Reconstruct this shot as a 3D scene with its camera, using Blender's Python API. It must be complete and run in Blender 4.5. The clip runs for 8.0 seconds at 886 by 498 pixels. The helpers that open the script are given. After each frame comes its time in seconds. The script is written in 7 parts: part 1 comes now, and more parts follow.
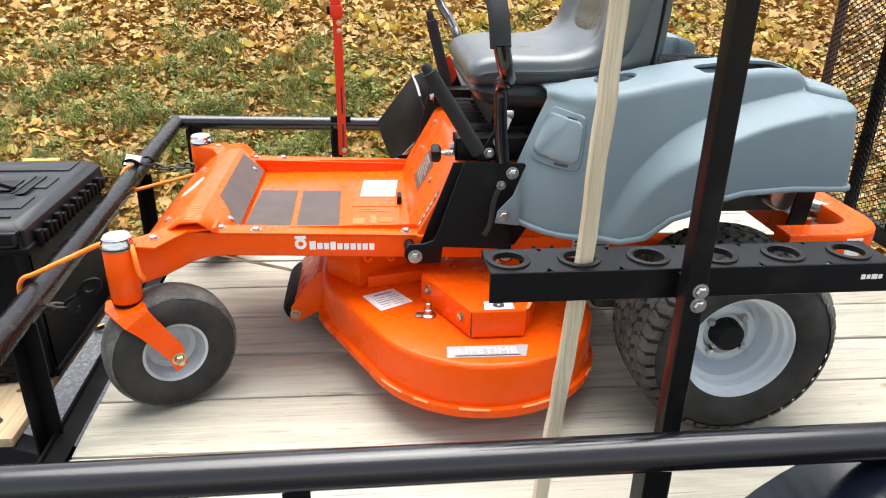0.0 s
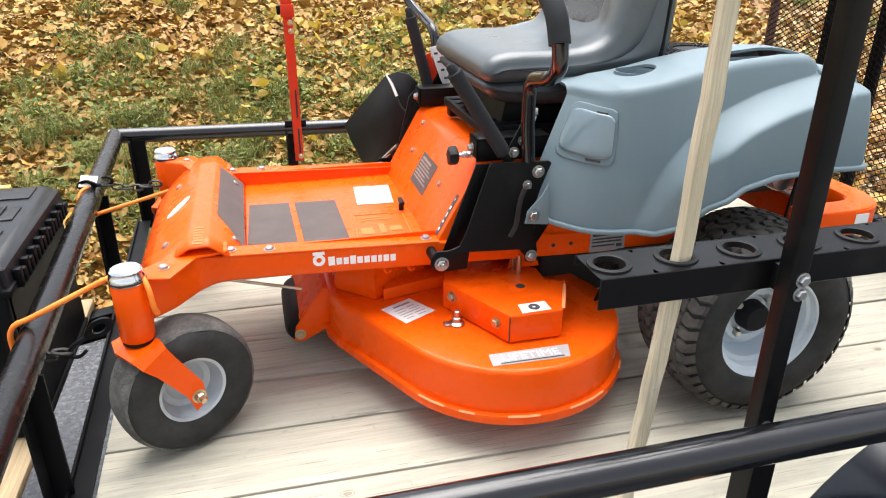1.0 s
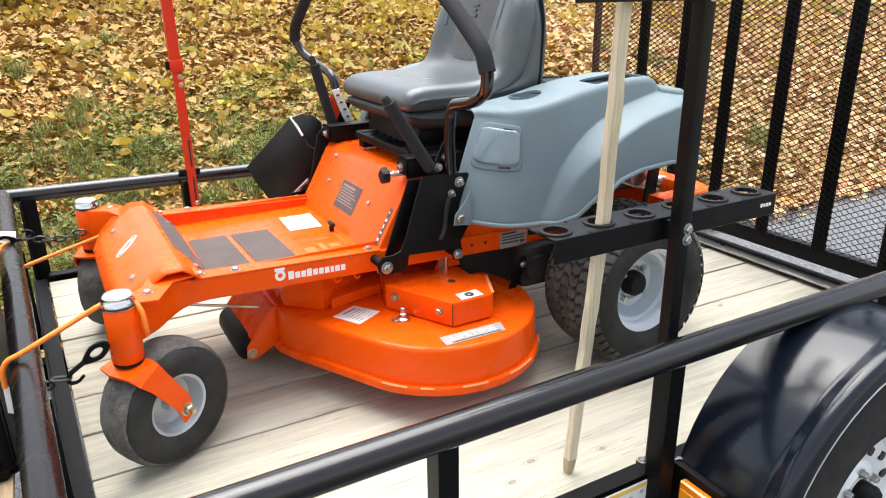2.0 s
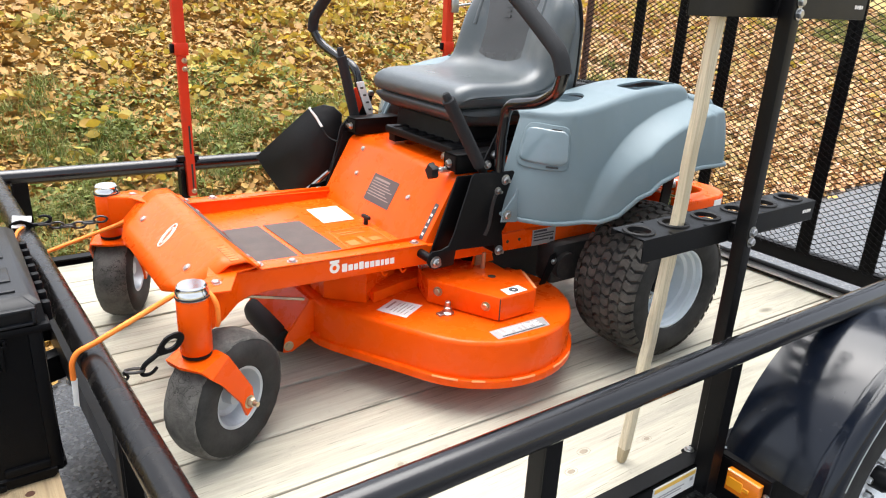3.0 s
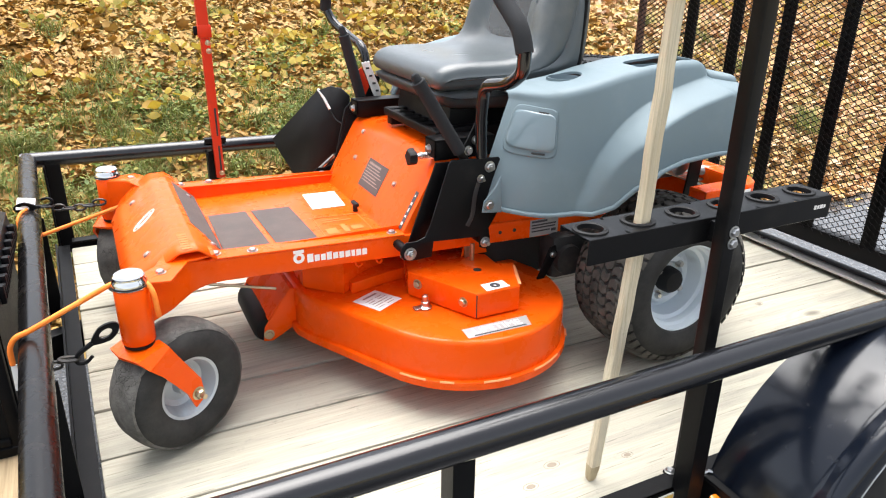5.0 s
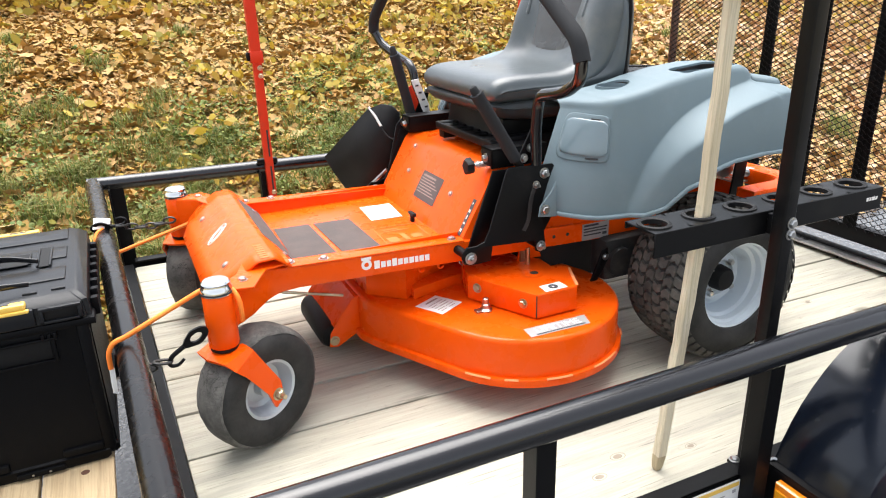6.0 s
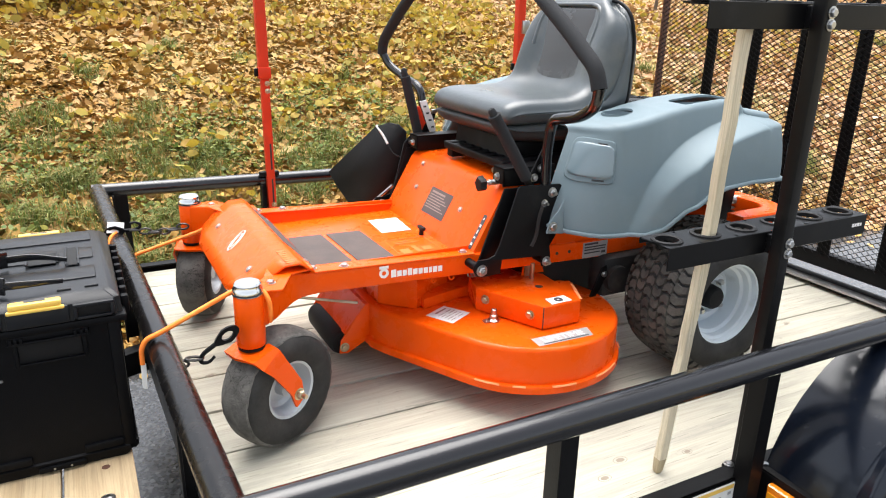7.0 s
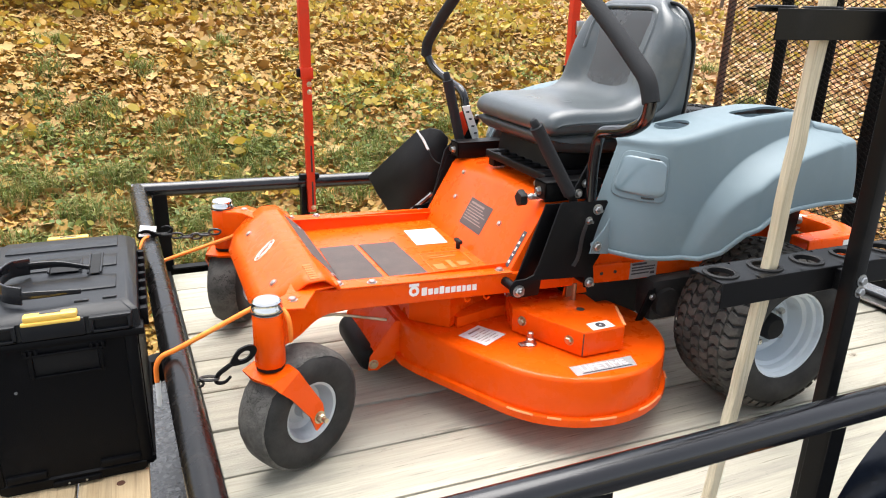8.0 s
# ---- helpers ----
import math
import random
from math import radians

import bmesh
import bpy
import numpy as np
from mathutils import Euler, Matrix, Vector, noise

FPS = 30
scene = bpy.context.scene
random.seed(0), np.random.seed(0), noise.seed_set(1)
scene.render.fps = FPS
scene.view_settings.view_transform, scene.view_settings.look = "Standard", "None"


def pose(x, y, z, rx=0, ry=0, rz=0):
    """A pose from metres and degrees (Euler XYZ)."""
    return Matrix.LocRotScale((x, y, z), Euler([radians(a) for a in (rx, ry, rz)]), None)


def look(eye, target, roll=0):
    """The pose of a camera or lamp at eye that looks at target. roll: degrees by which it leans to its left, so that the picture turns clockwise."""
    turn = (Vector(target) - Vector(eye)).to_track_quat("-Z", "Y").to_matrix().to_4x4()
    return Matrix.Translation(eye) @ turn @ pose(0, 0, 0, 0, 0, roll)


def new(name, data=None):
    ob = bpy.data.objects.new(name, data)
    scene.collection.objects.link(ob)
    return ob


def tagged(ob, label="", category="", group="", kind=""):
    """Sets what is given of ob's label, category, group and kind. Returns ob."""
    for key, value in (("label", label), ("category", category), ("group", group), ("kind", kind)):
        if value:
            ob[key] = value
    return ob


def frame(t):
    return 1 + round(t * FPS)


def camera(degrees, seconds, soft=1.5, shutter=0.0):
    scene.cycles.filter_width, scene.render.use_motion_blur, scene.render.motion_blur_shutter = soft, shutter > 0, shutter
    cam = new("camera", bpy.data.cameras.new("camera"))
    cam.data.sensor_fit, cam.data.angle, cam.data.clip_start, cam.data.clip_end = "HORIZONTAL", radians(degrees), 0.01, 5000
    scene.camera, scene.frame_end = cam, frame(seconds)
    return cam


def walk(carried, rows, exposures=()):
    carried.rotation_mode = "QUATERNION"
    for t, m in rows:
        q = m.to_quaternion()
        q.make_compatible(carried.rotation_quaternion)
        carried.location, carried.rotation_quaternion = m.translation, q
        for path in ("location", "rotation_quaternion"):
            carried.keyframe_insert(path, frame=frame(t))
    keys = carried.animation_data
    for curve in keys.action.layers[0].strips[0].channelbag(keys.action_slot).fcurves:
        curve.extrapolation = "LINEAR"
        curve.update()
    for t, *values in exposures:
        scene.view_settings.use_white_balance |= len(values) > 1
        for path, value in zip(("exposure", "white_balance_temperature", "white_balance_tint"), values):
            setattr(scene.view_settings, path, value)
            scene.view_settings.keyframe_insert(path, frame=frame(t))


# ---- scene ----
cam = camera(64.0, 8.0, soft=1.1)
PATH = [
    (0, (-0.078, -0.138, 1.01), (0.11, 1.682, 0.204), 1.0),
    (0.5, (-0.12, -0.054, 1.013), (0.027, 1.734, 0.129), -0.7),
    (1, (-0.35, -0.026, 1.009), (0.118, 1.738, 0.19), 0.2),
    (1.5, (-0.535, -0.087, 1.032), (0.207, 1.608, 0.274), 0.7),
    (2, (-0.691, -0.203, 1.005), (0.227, 1.436, 0.318), -0.7),
    (2.2, (-0.749, -0.199, 1.016), (0.163, 1.445, 0.334), -0.0),
    (3.3, (-1.009, -0.026, 1.011), (0.142, 1.455, 0.316), 2.8),
    (3.5, (-0.998, -0.051, 1.019), (0.144, 1.455, 0.365), 1.2),
    (4, (-0.805, -0.074, 1.009), (0.187, 1.5, 0.274), -0.0),
    (4.5, (-0.66, -0.129, 1.017), (0.362, 1.428, 0.29), 0.6),
    (5, (-0.64, -0.124, 1.015), (0.192, 1.526, 0.25), 0.8),
    (5.2, (-0.645, -0.139, 1.018), (0.114, 1.563, 0.293), -0.3),
    (6.3, (-0.808, -0.183, 1.006), (-0.023, 1.513, 0.294), -1.8),
    (6.5, (-0.837, -0.2, 1.01), (-0.024, 1.487, 0.308), -0.1),
    (7, (-0.917, -0.196, 1.011), (-0.038, 1.48, 0.363), 1.2),
    (7.5, (-0.91, -0.166, 1.03), (-0.116, 1.559, 0.402), 0.5),
    (8, (-0.823, -0.107, 1.029), (-0.08, 1.627, 0.366), 1.5),
]
walk(cam, [(t, look(eye, target, roll)) for t, eye, target, roll in PATH], exposures=((0.0, 2.02), (3.5, 2.06), (5.0, 2.13), (6.5, 2.06), (8.0, 2.02)))
# ---- world and light ----
world = bpy.data.worlds.new("world")
scene.world = world
world.use_nodes = True
wn, wl = world.node_tree.nodes, world.node_tree.links
sky = wn.new("ShaderNodeTexSky")
sky.sky_type, sky.sun_disc = "NISHITA", False
sky.sun_elevation, sky.sun_rotation = radians(76), radians(12)
sky.air_density, sky.dust_density, sky.ozone_density = 1.0, 3.0, 1.0
soft_sky = wn.new("ShaderNodeHueSaturation")
soft_sky.inputs["Saturation"].default_value = 0.36
wl.new(sky.outputs[0], soft_sky.inputs["Color"])
wl.new(soft_sky.outputs[0], wn["Background"].inputs["Color"])
wn["Background"].inputs["Strength"].default_value = 0.1

sun = new("sun", bpy.data.lights.new("sun", "SUN"))
sun.data.energy, sun.data.angle, sun.data.color = 1.5, radians(60), (1.0, 0.985, 0.965)
sun.matrix_world = look((0.4, 3.4, 8.0), (0.0, 1.5, 0.0))


# ---- materials ----
def nodes_of(name):
    m = bpy.data.materials.new(name)
    m.use_nodes = True
    return m, m.node_tree.nodes, m.node_tree.links, m.node_tree.nodes["Principled BSDF"]


def coords(n, l, scale=(1, 1, 1), random_shift=False):
    tc, mp = n.new("ShaderNodeTexCoord"), n.new("ShaderNodeMapping")
    mp.inputs["Scale"].default_value = scale
    l.new(tc.outputs["Object"], mp.inputs["Vector"])
    if random_shift:
        oi, mul = n.new("ShaderNodeObjectInfo"), n.new("ShaderNodeMath")
        mul.operation, mul.inputs[1].default_value = "MULTIPLY", 37.0
        l.new(oi.outputs["Random"], mul.inputs[0])
        l.new(mul.outputs[0], mp.inputs["Location"])
    return mp.outputs[0]


def noise_of(n, l, vec, scale, detail=4, rough=0.55):
    t = n.new("ShaderNodeTexNoise")
    t.inputs["Scale"].default_value, t.inputs["Detail"].default_value, t.inputs["Roughness"].default_value = scale, detail, rough
    l.new(vec, t.inputs["Vector"])
    return t.outputs["Fac"]


def ramp_of(n, l, fac, stops):
    r = n.new("ShaderNodeValToRGB")
    while len(r.color_ramp.elements) < len(stops):
        r.color_ramp.elements.new(0.5)
    for e, (p, c) in zip(r.color_ramp.elements, stops):
        e.position, e.color = p, (*c, 1) if len(c) == 3 else c
    l.new(fac, r.inputs["Fac"])
    return r.outputs["Color"]


def mixed(n, l, fac, a, b):
    m = n.new("ShaderNodeMix")
    m.data_type = "RGBA"
    for socket, v in ((m.inputs["Factor"], fac), (m.inputs["A"], a), (m.inputs["B"], b)):
        if hasattr(v, "links"):
            l.new(v, socket)
        else:
            socket.default_value = v if isinstance(v, (int, float)) else (*v, 1)
    return m.outputs["Result"]


def bumped(n, l, bsdf, height, strength, distance):
    b = n.new("ShaderNodeBump")
    b.inputs["Strength"].default_value, b.inputs["Distance"].default_value = strength, distance
    l.new(height, b.inputs["Height"])
    l.new(b.outputs[0], bsdf.inputs["Normal"])


def surface(name, base, rough, metal=0.0, wear=None, wear_at=(0.55, 0.75), wear_scale=9.0, fine=220.0, bump=0.12, coat=0.0, spread=0.12, shine=0.5):
    """Paint, plastic or metal: a base colour that varies a little, patches of wear, fine relief."""
    m, n, l, b = nodes_of(name)
    vec = coords(n, l)
    big, small = noise_of(n, l, vec, wear_scale, 6, 0.62), noise_of(n, l, vec, fine, 3)
    light = tuple(min(1, c * (1 + spread)) for c in base)
    dark = tuple(c * (1 - spread) for c in base)
    col = mixed(n, l, noise_of(n, l, vec, 3.1, 3), dark, light)
    if wear:
        mask = ramp_of(n, l, big, [(wear_at[0], (0, 0, 0)), (wear_at[1], (1, 1, 1))])
        col = mixed(n, l, mask, col, wear)
    l.new(col, b.inputs["Base Color"])
    mr = n.new("ShaderNodeMapRange")
    mr.inputs["To Min"].default_value, mr.inputs["To Max"].default_value = max(0.02, rough - 0.1), min(1, rough + 0.14)
    l.new(big, mr.inputs["Value"])
    l.new(mr.outputs[0], b.inputs["Roughness"])
    b.inputs["Metallic"].default_value = metal
    b.inputs["Coat Weight"].default_value = coat
    b.inputs["Specular IOR Level"].default_value = shine
    b.inputs["Coat Roughness"].default_value = 0.16
    bumped(n, l, b, small, bump, 0.002)
    return m


def wood(name, pale, dark, grey, grey_amount, rough=0.72, shift=True, along=0, figure=0.5, rings_at=62.0, blotch=1.0, checks=0.0, fibres=0.75):
    """Sawn boards: arched growth rings along one axis, fine fibres, knots, stains and a tint of its own for each board."""
    m, n, l, b = nodes_of(name)

    def lengthwise(long, cross):
        return tuple(long if i == along else cross for i in range(3))

    vec = coords(n, l, (1.0, 1.0, 1.0), shift)
    knots = n.new("ShaderNodeTexVoronoi")
    knots.inputs["Scale"].default_value = 2.6
    l.new(coords(n, l, lengthwise(0.6, 1.5), shift), knots.inputs["Vector"])
    field = n.new("ShaderNodeMath")
    field.operation = "MULTIPLY_ADD"
    l.new(noise_of(n, l, coords(n, l, lengthwise(0.42, 4.2), shift), 1.0, 3, 0.45), field.inputs[0])
    field.inputs[1].default_value = rings_at
    near_knot = ramp_of(n, l, knots.outputs["Distance"], [(0.02, (1, 1, 1)), (0.2, (0, 0, 0))])
    bend = n.new("ShaderNodeMath")
    bend.operation, bend.inputs[1].default_value = "MULTIPLY", 9.0
    l.new(near_knot, bend.inputs[0])
    l.new(bend.outputs[0], field.inputs[2])
    wave = n.new("ShaderNodeMath")
    wave.operation = "SINE"
    l.new(field.outputs[0], wave.inputs[0])
    rings = n.new("ShaderNodeMapRange")
    rings.inputs["From Min"].default_value = -1.0
    l.new(wave.outputs[0], rings.inputs["Value"])
    fibre = noise_of(n, l, coords(n, l, lengthwise(1.1, 80.0), shift), 2.4, 6, 0.68)
    blot = noise_of(n, l, coords(n, l, lengthwise(0.8, 2.5), shift), 1.7, 5, 0.6)
    tone = mixed(n, l, ramp_of(n, l, rings.outputs[0], [(0.45, (0, 0, 0)), (0.92, (figure,) * 3)]), pale, dark)
    tone = mixed(n, l, ramp_of(n, l, fibre, [(0.46, (0, 0, 0)), (0.68, (fibres,) * 3)]), tone, tuple(c * 0.8 for c in dark))
    oi = n.new("ShaderNodeObjectInfo")
    gm = n.new("ShaderNodeMath")
    gm.operation = "MULTIPLY_ADD"
    l.new(blot, gm.inputs[0])
    gm.inputs[1].default_value, gm.inputs[2].default_value = grey_amount * 1.3, grey_amount * -0.25
    gm2 = n.new("ShaderNodeMath")
    gm2.operation = "MULTIPLY_ADD"
    l.new(oi.outputs["Random"], gm2.inputs[0])
    gm2.inputs[1].default_value = grey_amount
    l.new(gm.outputs[0], gm2.inputs[2])
    col = mixed(n, l, gm2.outputs[0], tone, mixed(n, l, 0.45, tone, grey))
    stain = ramp_of(n, l, noise_of(n, l, coords(n, l, lengthwise(0.8, 8.0), shift), 2.6, 7, 0.72), [(0.48, (0, 0, 0)), (0.66, (blotch * (0.3 + 0.5 * grey_amount),) * 3)])
    col = mixed(n, l, stain, col, tuple(c * 0.5 for c in grey))
    dirt = ramp_of(n, l, noise_of(n, l, vec, 34.0, 5, 0.7), [(0.62, (0, 0, 0)), (0.8, (0.5, 0.5, 0.5))])
    col = mixed(n, l, dirt, col, tuple(c * 0.4 for c in grey))
    if checks:
        split = ramp_of(n, l, noise_of(n, l, coords(n, l, lengthwise(4.0, 110.0), shift), 1.6, 3, 0.5), [(0.64, (0, 0, 0)), (0.7, (checks,) * 3)])
        col = mixed(n, l, split, col, tuple(c * 0.4 for c in dark))
    knot = ramp_of(n, l, knots.outputs["Distance"], [(0.02, (0.85, 0.85, 0.85)), (0.05, (0.4, 0.4, 0.4)), (0.062, (0, 0, 0))])
    col = mixed(n, l, knot, col, tuple(c * 0.45 for c in dark))
    l.new(col, b.inputs["Base Color"])
    b.inputs["Roughness"].default_value = rough
    b.inputs["Specular IOR Level"].default_value = 0.3
    bumped(n, l, b, fibre, 0.5, 0.004)
    return m


def rubber_like(name, base, dust, rough=0.8, amount=0.5, fine=160.0):
    m, n, l, b = nodes_of(name)
    vec = coords(n, l)
    mask = ramp_of(n, l, noise_of(n, l, vec, 11.0, 7, 0.68), [(0.4, (0, 0, 0)), (0.78, (amount,) * 3)])
    l.new(mixed(n, l, mask, base, dust), b.inputs["Base Color"])
    b.inputs["Roughness"].default_value = rough
    b.inputs["Specular IOR Level"].default_value = 0.22
    bumped(n, l, b, noise_of(n, l, vec, fine, 4), 0.25, 0.002)
    return m


def cracked(name, grey, dark, rough=0.85):
    """Old rubber, worn grey, with fine cracks and dark smears."""
    m, n, l, b = nodes_of(name)
    vec = coords(n, l)
    cells = n.new("ShaderNodeTexVoronoi")
    cells.feature = "DISTANCE_TO_EDGE"
    cells.inputs["Scale"].default_value = 46.0
    warp = n.new("ShaderNodeMix")
    warp.data_type = "VECTOR"
    warp.inputs["Factor"].default_value = 0.12
    cloud = n.new("ShaderNodeTexNoise")
    cloud.inputs["Scale"].default_value = 30.0
    l.new(vec, cloud.inputs["Vector"])
    l.new(vec, warp.inputs["A"])
    l.new(cloud.outputs["Color"], warp.inputs["B"])
    l.new(warp.outputs["Result"], cells.inputs["Vector"])
    smear = ramp_of(n, l, noise_of(n, l, vec, 16.0, 7, 0.7), [(0.4, (0, 0, 0)), (0.62, (0.75, 0.75, 0.75))])
    col = mixed(n, l, smear, grey, dark)
    line = ramp_of(n, l, cells.outputs["Distance"], [(0.0, (1, 1, 1)), (0.05, (0, 0, 0))])
    where = ramp_of(n, l, noise_of(n, l, vec, 9.0, 4), [(0.45, (0, 0, 0)), (0.6, (1, 1, 1))])
    both_masks = n.new("ShaderNodeMath")
    both_masks.operation = "MULTIPLY"
    l.new(line, both_masks.inputs[0])
    l.new(where, both_masks.inputs[1])
    col = mixed(n, l, both_masks.outputs[0], col, tuple(c * 0.35 for c in dark))
    l.new(col, b.inputs["Base Color"])
    b.inputs["Roughness"].default_value = rough
    b.inputs["Specular IOR Level"].default_value = 0.22
    bumped(n, l, b, cells.outputs["Distance"], 0.35, 0.003)
    return m


def scattered(name, colours, rough=0.7, thin=0.0, patches=()):
    """Leaves or blades: one colour to each piece, and wide patches where one kind of tree has shed."""
    m, n, l, b = nodes_of(name)
    geo = n.new("ShaderNodeNewGeometry")
    steps = [(i / len(colours), c) for i, c in enumerate(colours)]
    col = ramp_of(n, l, geo.outputs["Random Per Island"], steps)
    vec = coords(n, l)
    for k, (tint, amount) in enumerate(patches):
        here = ramp_of(n, l, noise_of(n, l, coords(n, l, (0.8 + 0.3 * k, 1.1, 1.0)), 1.0 + 0.35 * k, 4, 0.6), [(0.45, (0, 0, 0)), (0.65, (amount,) * 3)])
        col = mixed(n, l, here, col, tint)
    col = mixed(n, l, ramp_of(n, l, noise_of(n, l, vec, 60.0, 4), [(0.5, (0, 0, 0)), (0.8, (0.4, 0.4, 0.4))]), col, (0.25, 0.16, 0.06))
    l.new(col, b.inputs["Base Color"])
    b.inputs["Roughness"].default_value = rough
    if thin:
        through_leaf, mix = n.new("ShaderNodeBsdfTranslucent"), n.new("ShaderNodeMixShader")
        mix.inputs["Fac"].default_value = thin
        l.new(col, through_leaf.inputs["Color"])
        l.new(b.outputs[0], mix.inputs[1])
        l.new(through_leaf.outputs[0], mix.inputs[2])
        l.new(mix.outputs[0], n["Material Output"].inputs["Surface"])
    return m


def soil(name):
    """Leaf mould and thin turf between the leaves."""
    m, n, l, b = nodes_of(name)
    vec = coords(n, l)
    col = ramp_of(n, l, noise_of(n, l, vec, 24.0, 8, 0.75), [(0.28, (0.24, 0.16, 0.055)), (0.45, (0.35, 0.25, 0.08)), (0.58, (0.42, 0.3, 0.1)), (0.78, (0.46, 0.34, 0.14))])
    green = ramp_of(n, l, noise_of(n, l, vec, 1.1, 5, 0.6), [(0.46, (0, 0, 0)), (0.66, (0.6, 0.6, 0.6))])
    col = mixed(n, l, green, col, (0.085, 0.11, 0.03))
    l.new(col, b.inputs["Base Color"])
    b.inputs["Roughness"].default_value = 0.9
    bumped(n, l, b, noise_of(n, l, vec, 40.0, 6, 0.7), 0.8, 0.03)
    return m


def asphalt(name):
    m, n, l, b = nodes_of(name)
    vec = coords(n, l)
    v = n.new("ShaderNodeTexVoronoi")
    v.inputs["Scale"].default_value = 95.0
    l.new(vec, v.inputs["Vector"])
    col = ramp_of(n, l, v.outputs["Color"], [(0.2, (0.026, 0.0265, 0.028)), (0.6, (0.052, 0.053, 0.055)), (0.95, (0.115, 0.114, 0.113))])
    col = mixed(n, l, ramp_of(n, l, noise_of(n, l, vec, 1.7, 6, 0.65), [(0.4, (0, 0, 0)), (0.75, (0.35, 0.35, 0.35))]), col, (0.06, 0.0595, 0.059))
    l.new(col, b.inputs["Base Color"])
    b.inputs["Roughness"].default_value = 0.26
    b.inputs["Specular IOR Level"].default_value = 0.7
    bumped(n, l, b, v.outputs["Distance"], 0.15, 0.002)
    return m


ORANGE = surface("orange paint", (0.8, 0.083, 0.002), 0.26, wear=(0.78, 0.105, 0.005), wear_at=(0.6, 0.85), wear_scale=14, bump=0.05, coat=0.1, spread=0.05, shine=0.14)
RED = surface("red paint", (0.56, 0.033, 0.008), 0.45, wear=(0.4, 0.04, 0.014), bump=0.08, spread=0.12, shine=0.25)
BLACK = surface("black powder coat", (0.0035, 0.0035, 0.004), 0.42, wear=(0.014, 0.013, 0.012), wear_at=(0.58, 0.8), bump=0.1, shine=0.14)
PIPE = surface("glossy black pipe paint", (0.004, 0.004, 0.005), 0.2, wear=(0.02, 0.018, 0.017), wear_at=(0.68, 0.8), wear_scale=22, bump=0.06, coat=0.3, shine=0.42)
PIPE_WORN = surface("scuffed black pipe paint", (0.005, 0.0045, 0.0045), 0.24, wear=(0.03, 0.024, 0.02), wear_at=(0.6, 0.74), wear_scale=26, bump=0.12, coat=0.06, shine=0.26)
RACK = surface("satin black rack paint", (0.004, 0.004, 0.0045), 0.33, wear=(0.012, 0.0115, 0.011), bump=0.06, shine=0.17)
# Black paint: blue in base and smudges is reflected sky put into colour
FENDER = surface("gloss black steel fender with sky tint", (0.004, 0.006, 0.011), 0.15, wear=(0.012, 0.014, 0.018), wear_at=(0.62, 0.72), wear_scale=38, bump=0.03, coat=0.08, shine=0.34)
GREY = surface("grey moulded plastic", (0.136, 0.182, 0.203), 0.5, wear=(0.165, 0.21, 0.23), wear_at=(0.55, 0.9), bump=0.14, fine=420, spread=0.04, shine=0.28)
GREY_SMOOTH = surface("smooth grey plastic", (0.132, 0.18, 0.203), 0.2, bump=0.02, spread=0.03, shine=0.7)
VINYL = surface("dark grey vinyl", (0.054, 0.065, 0.07), 0.3, wear=(0.12, 0.123, 0.117), wear_at=(0.52, 0.82), wear_scale=6, bump=0.28, fine=300, shine=0.55)
# Worn vinyl whose dark colour also carries the shading of the hollow back
VINYL_WARM = surface("worn shaded back panel vinyl", (0.032, 0.034, 0.033), 0.24, wear=(0.058, 0.057, 0.053), wear_scale=6, bump=0.1, fine=300, shine=0.6)
# Shell darker than VINYL: shade under the cushion is put into its colour
SHELL = surface("shaded seat shell", (0.036, 0.041, 0.043), 0.36, wear=(0.04, 0.034, 0.03), bump=0.2, fine=300, shine=0.3)
FOAM = surface("foam grip", (0.026, 0.027, 0.029), 0.75, bump=0.5, fine=500, shine=0.1)
PLASTIC = surface("black tough plastic", (0.003, 0.0032, 0.004), 0.42, wear=(0.009, 0.009, 0.01), wear_at=(0.55, 0.9), bump=0.3, fine=380, shine=0.1)
# Box plastic again, paler and bluer: sky sheen on the lid put into colour
SKYLIT_PLASTIC = surface("black plastic with sky sheen", (0.007, 0.008, 0.01), 0.36, wear=(0.016, 0.017, 0.019), wear_at=(0.5, 0.85), bump=0.1, fine=300, shine=0.28)
GLOSS_BLACK = surface("shiny black plastic", (0.008, 0.008, 0.009), 0.12, bump=0.0)
YELLOW = surface("yellow plastic", (0.78, 0.5, 0.09), 0.4, wear=(0.6, 0.42, 0.12), bump=0.1)
CHROME = surface("bright plated cap", (0.62, 0.62, 0.61), 0.12, metal=1.0, wear=(0.42, 0.41, 0.39), wear_at=(0.62, 0.75), bump=0.05)
ZINC = surface("zinc plated steel", (0.46, 0.46, 0.45), 0.28, metal=1.0, wear=(0.32, 0.3, 0.26), bump=0.1)
BRASS = surface("yellow zinc", (0.52, 0.45, 0.31), 0.34, metal=1.0, wear=(0.33, 0.28, 0.19), bump=0.1)
SILVER = surface("silver painted rim", (0.6, 0.66, 0.7), 0.3, metal=0.15, wear=(0.36, 0.37, 0.38), wear_at=(0.58, 0.85), bump=0.05)
SILVER_DULL = surface("dull silver painted rim", (0.42, 0.455, 0.49), 0.34, metal=0.2, wear=(0.24, 0.25, 0.26), wear_at=(0.55, 0.85), bump=0.05)
WHITE_RIM = surface("white painted rim", (0.75, 0.77, 0.78), 0.35, wear=(0.5, 0.48, 0.44), wear_at=(0.62, 0.85), bump=0.05)
TYRE = rubber_like("tyre rubber", (0.022, 0.0215, 0.021), (0.078, 0.075, 0.069), amount=0.5)
